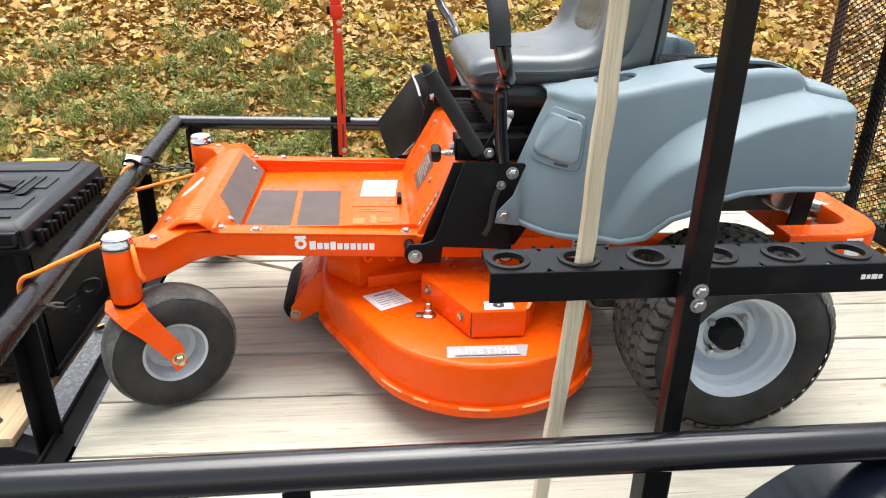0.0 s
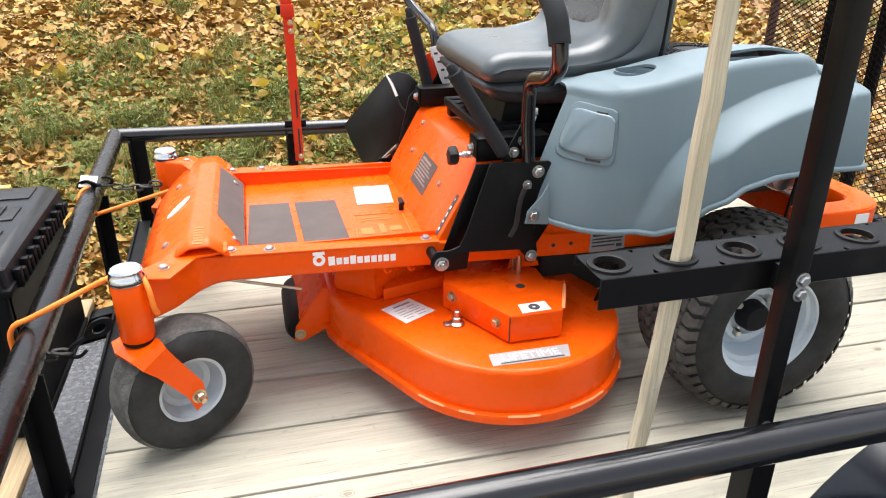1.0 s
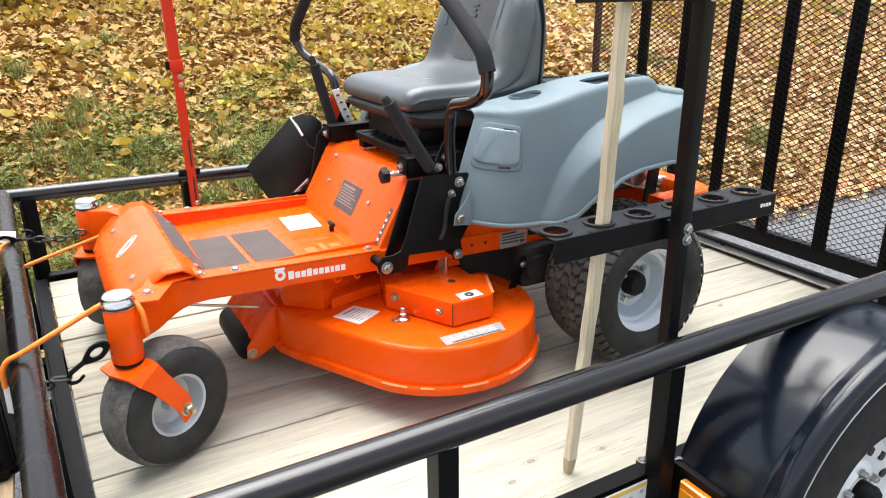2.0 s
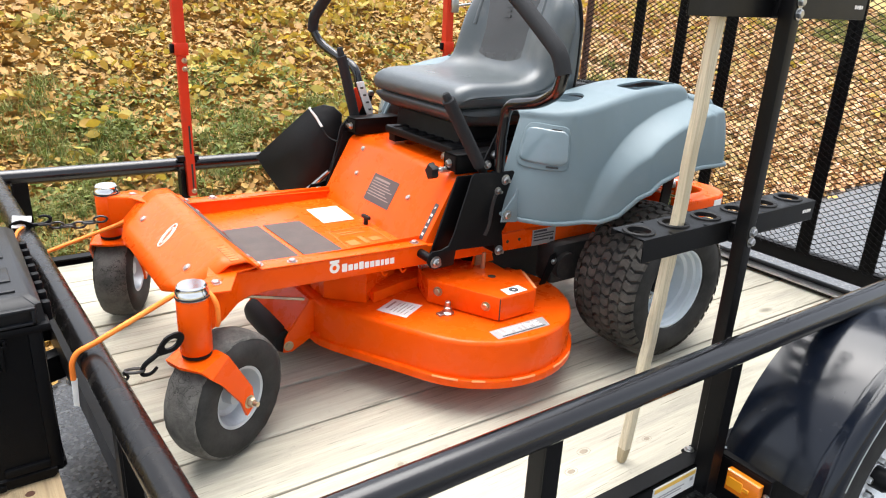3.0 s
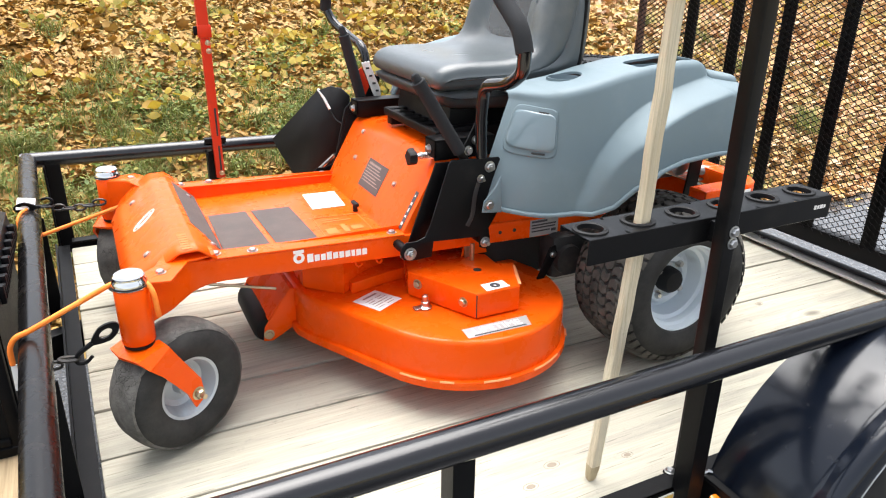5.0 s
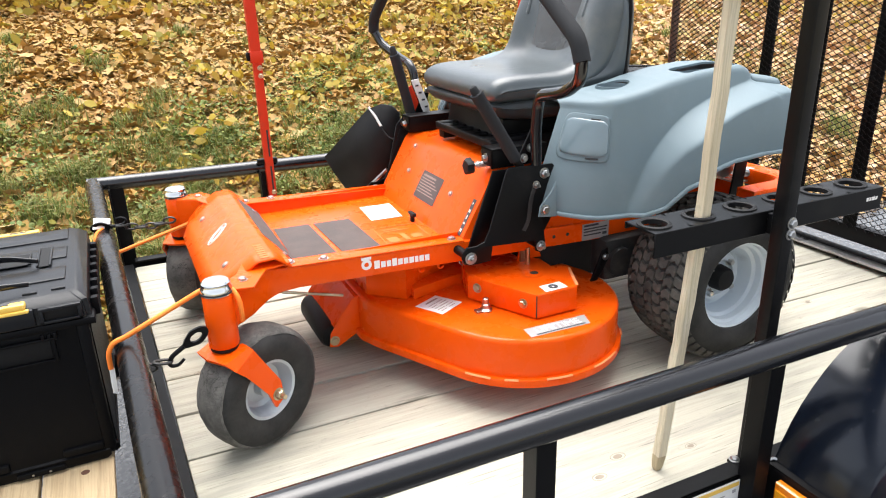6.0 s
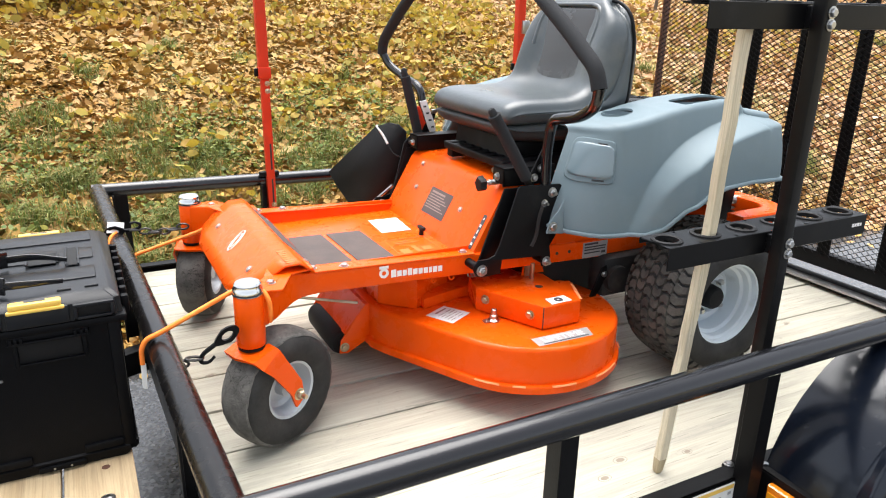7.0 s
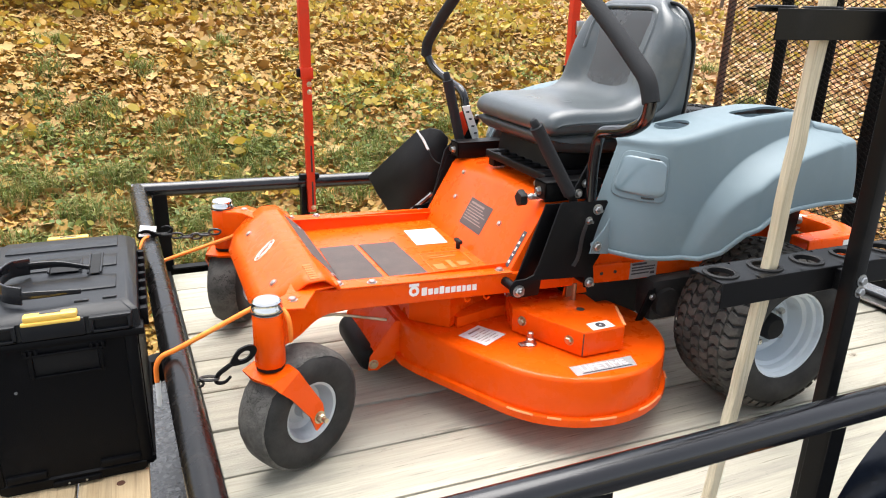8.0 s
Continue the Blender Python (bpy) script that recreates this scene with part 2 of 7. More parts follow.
TREAD = rubber_like("dusty tread rubber", (0.045, 0.042, 0.038), (0.15, 0.137, 0.118), amount=0.9)
TYRE_WORN = cracked("scuffed grey tyre rubber", (0.145, 0.138, 0.126), (0.05, 0.048, 0.045))
SOFT_BLACK = rubber_like("black rubber sheet", (0.005, 0.005, 0.0055), (0.013, 0.013, 0.013), 0.6)
PAD = rubber_like("grey anti-slip pad", (0.085, 0.07, 0.066), (0.15, 0.115, 0.1), 0.9, fine=700)
ENGINE = surface("oily dark casting", (0.03, 0.03, 0.03), 0.5, wear=(0.08, 0.07, 0.06), bump=0.4, fine=60, shine=0.25)
PAPER = surface("white label", (0.74, 0.74, 0.72), 0.5, wear=(0.6, 0.6, 0.58), bump=0.02, spread=0.03)
SILVER_LABEL = surface("silver label", (0.36, 0.36, 0.36), 0.4, metal=0.2, bump=0.02)
INK = surface("dark ink", (0.06, 0.06, 0.065), 0.5, bump=0.02, shine=0.2)
DARK_LABEL = surface("dark label", (0.07, 0.052, 0.048), 0.45, bump=0.02)
FAINT_INK = surface("faint print", (0.3, 0.22, 0.19), 0.5, bump=0.02)
WHITE_DECAL = surface("white vinyl decal", (0.82, 0.78, 0.74), 0.4, bump=0.02, spread=0.03)
PALE_EMBOSS = surface("worn pale outline", (0.88, 0.3, 0.12), 0.5, bump=0.05)
FADED = surface("faded raised mark", (0.8, 0.125, 0.012), 0.5, bump=0.05)
AMBER = surface("amber lens", (0.85, 0.22, 0.01), 0.12, bump=0.02, coat=0.6)
AMBER_BRIGHT = surface("bright amber lens", (0.95, 0.36, 0.015), 0.2, bump=0.02, coat=0.3)
CORD = surface("orange cord", (0.95, 0.21, 0.015), 0.6, wear=(0.95, 0.34, 0.06), bump=0.6, fine=500)
CHAIN = surface("dark chain steel", (0.05, 0.048, 0.046), 0.42, metal=0.7, wear=(0.14, 0.1, 0.07), bump=0.2)
RUST = surface("rusty steel", (0.11, 0.045, 0.025), 0.75, wear=(0.04, 0.03, 0.028), bump=0.4, fine=120)
PLANK = wood("weathered deck board", (0.48, 0.44, 0.34), (0.3, 0.275, 0.21), (0.33, 0.325, 0.285), 0.75, figure=0.4, rings_at=115.0, blotch=0.6, checks=0.6, fibres=0.5)
KNOT = surface("brown knot wood", (0.23, 0.195, 0.145), 0.7, wear=(0.15, 0.12, 0.085), bump=0.3)
STAKE_END = wood("stained stake end", (0.5, 0.41, 0.25), (0.28, 0.2, 0.11), (0.3, 0.25, 0.18), 0.4, along=2)
PINE = wood("fresh pine board", (0.53, 0.4, 0.235), (0.38, 0.26, 0.135), (0.42, 0.34, 0.22), 0.2, along=1)
STAKE = wood("pale rough stake", (0.72, 0.63, 0.45), (0.5, 0.41, 0.26), (0.5, 0.45, 0.35), 0.2, along=2)
ASPHALT = asphalt("asphalt")
SOIL = soil("leaf mould and turf")
LEAF = scattered("fallen leaves", [(0.405, 0.226, 0.058), (0.451, 0.290, 0.116), (0.313, 0.158, 0.034), (0.433, 0.256, 0.031), (0.377, 0.201, 0.048), (0.249, 0.132, 0.031), (0.424, 0.252, 0.082), (0.359, 0.179, 0.037), (0.479, 0.320, 0.142), (0.285, 0.192, 0.034), (0.414, 0.213, 0.051), (0.451, 0.281, 0.034), (0.340, 0.171, 0.044), (0.258, 0.149, 0.034), (0.433, 0.265, 0.089), (0.369, 0.205, 0.037)], patches=(((0.405, 0.256, 0.034), 0.35), ((0.369, 0.192, 0.044), 0.35)))
RUSSET = scattered("russet fallen leaves", [(0.447, 0.235, 0.0997), (0.541, 0.35, 0.18), (0.354, 0.165, 0.0665), (0.603, 0.43, 0.266), (0.468, 0.25, 0.0997), (0.281, 0.135, 0.0522), (0.614, 0.46, 0.314), (0.489, 0.265, 0.0997), (0.395, 0.195, 0.0712), (0.51, 0.33, 0.123)], patches=(((0.437, 0.2, 0.076), 0.4), ((0.499, 0.345, 0.142), 0.4)))
SEEDLING = scattered("yellowing leaves", [(0.48, 0.33, 0.035), (0.35, 0.28, 0.045), (0.5, 0.34, 0.035), (0.25, 0.24, 0.045), (0.46, 0.3, 0.05), (0.4, 0.3, 0.04), (0.29, 0.26, 0.045), (0.46, 0.28, 0.055)], thin=0.3)
SHRUB = scattered("yellow shrub leaves", [(0.5, 0.34, 0.03), (0.44, 0.31, 0.035), (0.36, 0.28, 0.04), (0.52, 0.33, 0.035), (0.3, 0.25, 0.04), (0.46, 0.27, 0.04)], thin=0.4)
BLADE = scattered("grass blades", [(0.11, 0.165, 0.03), (0.16, 0.21, 0.04), (0.25, 0.24, 0.06), (0.09, 0.135, 0.03), (0.33, 0.27, 0.085), (0.14, 0.185, 0.035)], thin=0.25)
WEED = scattered("low green weeds", [(0.085, 0.14, 0.03), (0.13, 0.19, 0.04), (0.22, 0.25, 0.05), (0.07, 0.11, 0.028), (0.34, 0.31, 0.05), (0.16, 0.2, 0.04)], thin=0.25)
BARK = surface("grey brown bark", (0.12, 0.09, 0.065), 0.9, wear=(0.2, 0.17, 0.13), bump=0.8, fine=50)


# ---- mesh helpers ----
WORLD = {}


def thing(name, at, label, category, group="", kind=""):
    e = new(name)
    e.empty_display_size = 0.1
    e.location = at
    WORLD[e] = Matrix.Translation(at)
    return tagged(e, label, category, group, kind)


def finish(me, mat, angle=38):
    me.materials.append(mat)
    me.polygons.foreach_set("use_smooth", [True] * len(me.polygons))
    me.set_sharp_from_angle(angle=radians(angle))
    return me


def under(ob, parent):
    if parent is not None:
        ob.parent = parent
        ob.matrix_parent_inverse = WORLD.get(parent, Matrix.Identity(4)).inverted()
    return ob


def part(name, bm, mat, parent, label="", angle=38):
    """One mesh, in world places, under a thing or a part (or at top level, if parent is None)."""
    bmesh.ops.recalc_face_normals(bm, faces=bm.faces)
    me = bpy.data.meshes.new(name)
    bm.to_mesh(me)
    bm.free()
    ob = under(new(name, finish(me, mat, angle)), parent)
    if label:
        ob["label"] = label
    return ob


def joined(*bms):
    out = bms[0]
    for b in bms[1:]:
        me = bpy.data.meshes.new("tmp")
        b.to_mesh(me)
        out.from_mesh(me)
        b.free()
        bpy.data.meshes.remove(me)
    return out


def moved(bm, m):
    bmesh.ops.transform(bm, matrix=m, verts=bm.verts)
    return bm


def flipped(bm, yc):
    """Mirrored across the plane y = yc."""
    for v in bm.verts:
        v.co.y = 2 * yc - v.co.y
    bmesh.ops.reverse_faces(bm, faces=bm.faces)
    return bm


def block(x0, x1, y0, y1, z0, z1, bev=0.003, seg=2):
    bm = bmesh.new()
    bmesh.ops.create_cube(bm, size=1)
    for v in bm.verts:
        v.co = ((x0 + x1) / 2 + v.co.x * (x1 - x0), (y0 + y1) / 2 + v.co.y * (y1 - y0), (z0 + z1) / 2 + v.co.z * (z1 - z0))
    if bev:
        bmesh.ops.bevel(bm, geom=bm.edges[:], offset=bev, segments=seg, affect="EDGES", profile=0.5)
    return bm


def slab(points, a, b, axis="y", bev=0.002, seg=2):
    """A flat outline given thickness: points (x, z) for axis y, (y, z) for x, (x, y) for z."""
    bm = bmesh.new()

    def at(p, h):
        return {"y": (p[0], h, p[1]), "x": (h, p[0], p[1]), "z": (p[0], p[1], h)}[axis]

    lo, hi = [bm.verts.new(at(p, a)) for p in points], [bm.verts.new(at(p, b)) for p in points]
    f0, f1 = bm.faces.new(lo), bm.faces.new(hi)
    k = len(points)
    for i in range(k):
        bm.faces.new((lo[i], lo[(i + 1) % k], hi[(i + 1) % k], hi[i]))
    bmesh.ops.recalc_face_normals(bm, faces=bm.faces)
    if bev:
        rim = [e for f in (f0, f1) for e in f.edges]
        bmesh.ops.bevel(bm, geom=rim, offset=bev, segments=seg, affect="EDGES", profile=0.5)
    return bm


def loft(rings, caps=True, around=True):
    bm = bmesh.new()
    vs = [[bm.verts.new(p) for p in r] for r in rings]
    k = len(rings[0])
    for a, b in zip(vs, vs[1:]):
        for i in range(k if around else k - 1):
            j = (i + 1) % k
            bm.faces.new((a[i], a[j], b[j], b[i]))
    if caps and around:
        bm.faces.new(vs[0][::-1])
        bm.faces.new(vs[-1])
    return bm


def rounded(points, radius, steps=5):
    """A path with its corners rounded."""
    pts = [Vector(p) for p in points]
    out = [pts[0]]
    for a, b, c in zip(pts, pts[1:], pts[2:]):
        u, w = (a - b), (c - b)
        r = min(radius, u.length * 0.48, w.length * 0.48)
        s, e = b + u.normalized() * r, b + w.normalized() * r
        out += [(1 - t) ** 2 * s + 2 * t * (1 - t) * b + t * t * e for t in [i / steps for i in range(steps + 1)]]
    return out + [pts[-1]]


def sweep(path, profile, start_up=(0, 0, 1), closed=False):
    """A profile of (side, up) carried along a path; profile may be a function of the share of the way."""
    pts = [Vector(p) for p in path]
    up, rings, n = Vector(start_up), [], len(pts)
    for i, p in enumerate(pts):
        if closed:
            d = (pts[(i + 1) % n] - pts[i - 1]).normalized()
        else:
            d = (pts[min(i + 1, n - 1)] - pts[max(i - 1, 0)]).normalized()
        up = (up - d * up.dot(d)).normalized()
        side = d.cross(up)
        prof = profile(i / (n - 1)) if callable(profile) else profile
        rings.append([p + side * a + up * b for a, b in prof])
    if closed:
        rings.append(rings[0])
        bm = loft(rings, caps=False)
        bmesh.ops.remove_doubles(bm, verts=bm.verts, dist=1e-6)
        return bm
    return loft(rings)


def circle(r, n=14):
    return [(r * math.cos(2 * math.pi * i / n), r * math.sin(2 * math.pi * i / n)) for i in range(n)]


def oblong(w, h, r=0.004, n=3):
    out = []
    for cx, cy, a0 in ((w / 2 - r, h / 2 - r, 0), (-w / 2 + r, h / 2 - r, 90), (-w / 2 + r, -h / 2 + r, 180), (w / 2 - r, -h / 2 + r, 270)):
        out += [(cx + r * math.cos(radians(a0 + 90 * i / n)), cy + r * math.sin(radians(a0 + 90 * i / n))) for i in range(n + 1)]
    return out


def tube(path, r, n=14):
    d = Vector(path[1]) - Vector(path[0])
    return sweep(path, circle(r, n), (0, 0, 1) if abs(d.normalized().z) < 0.9 else (0, 1, 0))


def turned(profile, at, axis="z", n=32, closed=False):
    """A turned shape: (radius, height along the axis) from at."""
    rings = []
    for i in range(n):
        c, s = math.cos(2 * math.pi * i / n), math.sin(2 * math.pi * i / n)
        ring = []
        for r, h in profile:
            q = {"z": (r * c, r * s, h), "y": (r * c, h, r * s), "x": (h, r * c, r * s)}[axis]
            ring.append(Vector(at) + Vector(q))
        rings.append(ring)
    rings.append(rings[0])
    bm = loft(rings, caps=False, around=closed)
    bmesh.ops.remove_doubles(bm, verts=bm.verts, dist=1e-6)
    return bm


def bolt(at, way, r=0.008, h=0.006, washer=1.5):
    """A hexagon head on a washer, pointing along way."""
    bm = turned([(0, 0), (r * washer, 0), (r * washer, 0.0015), (r * 1.08, 0.0018)], (0, 0, 0), "z", 18)
    head = turned([(r * 1.08, 0.0016), (r * 1.08, h * 0.75), (r * 0.85, h), (0, h)], (0, 0, 0), "z", 6)
    return moved(joined(bm, head), Matrix.Translation(at) @ Vector(way).to_track_quat("Z", "Y").to_matrix().to_4x4())


def bars(at, right, up, rows, depth=0.0006):
    """Unreadable print as plain bars: rows of (from, to, height, thickness) in the plane of right and up."""
    r, u = Vector(right).normalized(), Vector(up).normalized()
    nrm, out = r.cross(u), None
    for a, b, h, t in rows:
        ring = [Vector(at) + r * x + u * y for x, y in ((a, h - t / 2), (b, h - t / 2), (b, h + t / 2), (a, h + t / 2))]
        bm = loft([ring, [p + nrm * depth for p in ring]])
        out = bm if out is None else joined(out, bm)
    return out


def text(name, words, size, m, mat, parent, label=""):
    cu = bpy.data.curves.new(name, "FONT")
    cu.body, cu.size, cu.align_x, cu.align_y, cu.extrude = words, size, "CENTER", "CENTER", 0.0004
    tmp = bpy.data.objects.new(name, cu)
    me = bpy.data.meshes.new_from_object(tmp)
    bpy.data.objects.remove(tmp)
    me.transform(m)
    me.materials.clear()
    me.materials.append(mat)
    ob = under(new(name, me), parent)
    if label:
        ob["label"] = label
    return ob


def sheet(name, verts, faces, mat, smooth=True):
    me = bpy.data.meshes.new(name)
    me.from_pydata(verts, [], faces)
    me.materials.append(mat)
    if smooth:
        me.polygons.foreach_set("use_smooth", [True] * len(me.polygons))
    return new(name, me)


def carved(ob, *cutters):
    """Cut closed shapes out of ob, and keep its modifiers' result as its mesh."""
    tools = []
    for bm in cutters:
        bmesh.ops.recalc_face_normals(bm, faces=bm.faces)
        me = bpy.data.meshes.new("cutter")
        bm.to_mesh(me)
        bm.free()
        tool = new("cutter", me)
        mod = ob.modifiers.new("cut", "BOOLEAN")
        mod.operation, mod.object, mod.solver = "DIFFERENCE", tool, "EXACT"
        tools.append(tool)
    bpy.context.view_layer.update()
    done = bpy.data.meshes.new_from_object(ob.evaluated_get(bpy.context.evaluated_depsgraph_get()))
    ob.modifiers.clear()
    ob.data = done
    for tool in tools:
        bpy.data.objects.remove(tool)
    return ob


# ---- ground ----
ROAD_Z, ROAD_EDGE = -0.45, 2.75


def bank(x, y):
    """Height of the ground: level under the drive, then a leafy bank."""
    d = np.maximum(0.0, y - ROAD_EDGE - 0.05 * np.sin(x * 1.3))
    d = np.maximum(0.0, d - 0.22)
    rise = np.where(d < 2.6, 0.315 * d - 0.15 * np.exp(-d * 2.0) + 0.15, 0.819 + 0.148 + 0.24 * (d - 2.6))
    rise = np.where(d <= 0, 0.0, np.minimum(rise, 2.6 + 0.02 * d))
    lumps = 0.05 * np.sin(x * 1.7 + y * 0.6) * np.sin(y * 1.3 - x * 0.4) + 0.025 * np.sin(x * 4.1 + 1.0) * np.sin(y * 3.7)
    return ROAD_Z - 0.02 + rise + lumps * np.clip(d / 1.5, 0, 1)


def make_ground():
    near = np.linspace(-9, 14, 116)
    xs = np.concatenate(([-900, -300, -100, -40, -18], near, [22, 45, 110, 300, 900]))
    ys = np.concatenate(([-900, -300, -80, -20, -5, 0, 1.5], np.linspace(2.2, 14, 80), [17, 22, 40, 110, 300, 900]))
    gx, gy = np.meshgrid(xs, ys)
    gz = bank(gx, gy)
    verts = np.stack((gx, gy, gz), -1).reshape(-1, 3).tolist()
    w = len(xs)
    faces = [(j * w + i, j * w + i + 1, (j + 1) * w + i + 1, (j + 1) * w + i) for j in range(len(ys) - 1) for i in range(w - 1)]
    ob = sheet("ground", verts, faces, SOIL)
    return tagged(ob, "leaf-covered grassy bank rising beside the drive", "ground", kind="structure")


make_ground()


def make_road():
    xs = np.linspace(-14, 20, 120)
    edge = ROAD_EDGE + 0.05 * np.sin(xs * 1.3) + 0.03 * np.sin(xs * 5.1) + 0.02 * np.sin(xs * 13.0)
    verts, faces = [], []
    for x, e in zip(xs, edge):
        for y, z in ((-7.0, 0.0), (-2.0, 0.006), (1.0, 0.008), (e - 0.15, 0.006), (e, 0.0), (e + 0.02, -0.03)):
            verts.append((x, y, ROAD_Z + z))
    for i in range(len(xs) - 1):
        faces += [(i * 6 + k, (i + 1) * 6 + k, (i + 1) * 6 + k + 1, i * 6 + k + 1) for k in range(5)]
    return tagged(sheet("road", verts, faces, ASPHALT), "worn grey asphalt driveway with fallen leaves", "driveway", kind="structure")


make_road()


def strewn(name, mat, centres, sizes, outline, tilt, rng, cup=0.25):
    """Many small leaves as one mesh; outline: (across, along) points round the middle."""
    k, m = len(centres), len(outline)
    out = np.array([(a, b, 0.0) for a, b in outline] + [(0.0, 0.0, 0.0)])
    out[:m, 2] = cup * np.linalg.norm(out[:m, :2], axis=1) * rng.uniform(0.2, 1.0, m)
    local = out[None] * sizes[:, None, None]
    yaw = rng.uniform(0, 2 * math.pi, k)
    pit, rol = rng.normal(0, tilt, k), rng.normal(0, tilt, k)
    local[:, :, 2] *= rng.uniform(-1.0, 1.2, k)[:, None]
    y = local[:, :, 1] * np.cos(pit)[:, None] - local[:, :, 2] * np.sin(pit)[:, None]
    z = local[:, :, 1] * np.sin(pit)[:, None] + local[:, :, 2] * np.cos(pit)[:, None]
    x = local[:, :, 0] * np.cos(rol)[:, None] + z * np.sin(rol)[:, None]
    z = -local[:, :, 0] * np.sin(rol)[:, None] + z * np.cos(rol)[:, None]
    c, s = np.cos(yaw)[:, None], np.sin(yaw)[:, None]
    pts = np.stack((x * c - y * s, x * s + y * c, z), -1) + centres[:, None, :]
    tri = np.array([(i, (i + 1) % m, m) for i in range(m)])
    faces = (np.arange(k)[:, None, None] * (m + 1) + tri[None]).reshape(-1, 3)
    me = bpy.data.meshes.new(name)
    me.vertices.add(k * (m + 1))
    me.vertices.foreach_set("co", pts.reshape(-1).astype(np.float32))
    me.loops.add(len(faces) * 3)
    me.loops.foreach_set("vertex_index", faces.reshape(-1).astype(np.int32))
    me.polygons.add(len(faces))
    me.polygons.foreach_set("loop_start", (np.arange(len(faces)) * 3).astype(np.int32))
    me.update(calc_edges=True)
    me.validate()
    me.materials.append(mat)
    return new(name, me)


OVAL = [(0, -0.5), (0.28, -0.2), (0.3, 0.15), (0, 0.6), (-0.3, 0.15), (-0.28, -0.2)]
LOBED = [(0, -0.5), (0.2, -0.28), (0.42, -0.26), (0.34, 0.02), (0.47, 0.24), (0.24, 0.32), (0, 0.58), (-0.24, 0.32), (-0.47, 0.24), (-0.34, 0.02), (-0.42, -0.26), (-0.2, -0.28)]
rng = np.random.default_rng(7)


def spread(count, x0, x1, y0, y1, lean=1.0):
    x, y = rng.uniform(x0, x1, count), y0 + (y1 - y0) * rng.uniform(0, 1, count) ** lean
    return x, y


def on_bank(x, y, lift):
    return np.stack((x, y, bank(x, y) + lift), -1)


def make_litter():
    x, y = spread(125000, -4.0, 5, 2.72, 10.5, 1.35)
    x = np.where(x > 3.4 + 0.5 * np.sin(y * 1.3), x - 5.5, x)
    size = 0.024 + 0.042 * rng.uniform(0, 1, len(x)) ** 1.5
    a = strewn("fallen_leaves", LEAF, on_bank(x, y, rng.uniform(0.002, 0.03, len(x))), size, OVAL, 0.5, rng, 0.35)
    tagged(a, "carpet of brown, tan and yellow fallen leaves on the bank", "leaves", kind="stuff")
    x, y = spread(60000, 2.6, 15, 2.72, 10.5, 1.3)
    x = np.where(x < 3.4 + 0.5 * np.sin(y * 1.3), x + 3.0, x)
    r = strewn("russet_leaves", RUSSET, on_bank(x, y, rng.uniform(0.002, 0.04, len(x))), rng.uniform(0.035, 0.085, len(x)), OVAL, 0.5, rng, 0.35)
    tagged(r, "russet and pale brown leaves shed beside the drive", "leaves", kind="stuff")
    x, y = spread(12000, -4.5, 4, 2.8, 10.5, 1.4)
    b = strewn("maple_leaves", LEAF, on_bank(x, y, rng.uniform(0.01, 0.045, len(x))), 0.048 + 0.065 * rng.uniform(0, 1, len(x)) ** 2.2, LOBED, 0.5, rng, 0.45)
    tagged(b, "curled lobed autumn leaves lying on the bank", "leaves", kind="stuff")
    x, y = rng.uniform(-4, 9, 180), ROAD_EDGE + 0.1 - np.abs(rng.normal(0, 0.2, 180))
    c = strewn("drive_leaves", LEAF, np.stack((x, y, np.full(180, ROAD_Z + 0.02)), -1), rng.uniform(0.04, 0.08, 180), OVAL, 0.3, rng)
    tagged(c, "dry leaves blown onto the edge of the drive", "leaves", kind="stuff")


make_litter()


def make_grass():
    """Feathery green tufts in loose drifts, thickest on the lower bank."""
    tufts = 1000
    tx, ty = rng.uniform(-4.5, 4.5, tufts), 2.95 + 3.4 * rng.uniform(0, 1, tufts) ** 1.2
    drift = 1.6 * np.exp(-((tx + 0.7) / 1.0) ** 2 - ((ty - 4.0) / 0.65) ** 2) + 0.8 * np.exp(-((tx - 0.6) / 0.5) ** 2 - ((ty - 4.4) / 0.3) ** 2) + 0.7 * np.exp(-((tx + 2.6) / 0.9) ** 2 - ((ty - 4.2) / 0.8) ** 2) + 0.09
    keep = drift > rng.uniform(0, 1.7, tufts)
    far_x, far_y = rng.normal(12.0, 1.3, 130), rng.normal(5.8, 0.6, 130)
    tx, ty = np.concatenate((tx[keep], far_x)), np.concatenate((ty[keep], far_y))
    each = 150
    k = len(tx) * each
    x, y = np.repeat(tx, each) + rng.normal(0, 0.055, k), np.repeat(ty, each) + rng.normal(0, 0.055, k)
    base = on_bank(x, y, 0)
    h, w = rng.uniform(0.04, 0.15, k), rng.uniform(0.0018, 0.004, k)
    yaw, bend = rng.uniform(0, 2 * math.pi, k), rng.uniform(0.5, 1.3, k)
    side = np.stack((np.cos(yaw), np.sin(yaw), np.zeros(k)), -1) * w[:, None]
    fwd = np.stack((-np.sin(yaw), np.cos(yaw), np.zeros(k)), -1)
    mid = base + fwd * (h * bend * 0.3)[:, None] + np.array((0, 0, 1)) * (h * 0.6)[:, None]
    tip = base + fwd * (h * bend)[:, None] + np.array((0, 0, 1)) * (h * (1.0 - bend * 0.3))[:, None]
    pts = np.stack((base - side, base + side, mid - side * 0.8, mid + side * 0.8, tip), 1).reshape(-1, 3)
    faces = []
    for i in range(k):
        o = i * 5
        faces += [(o, o + 1, o + 3, o + 2), (o + 2, o + 3, o + 4)]
    ob = sheet("grass", pts.tolist(), faces, BLADE, False)
    tagged(ob, "thin green and straw-coloured grass among the leaves", "grass", kind="stuff")


make_grass()


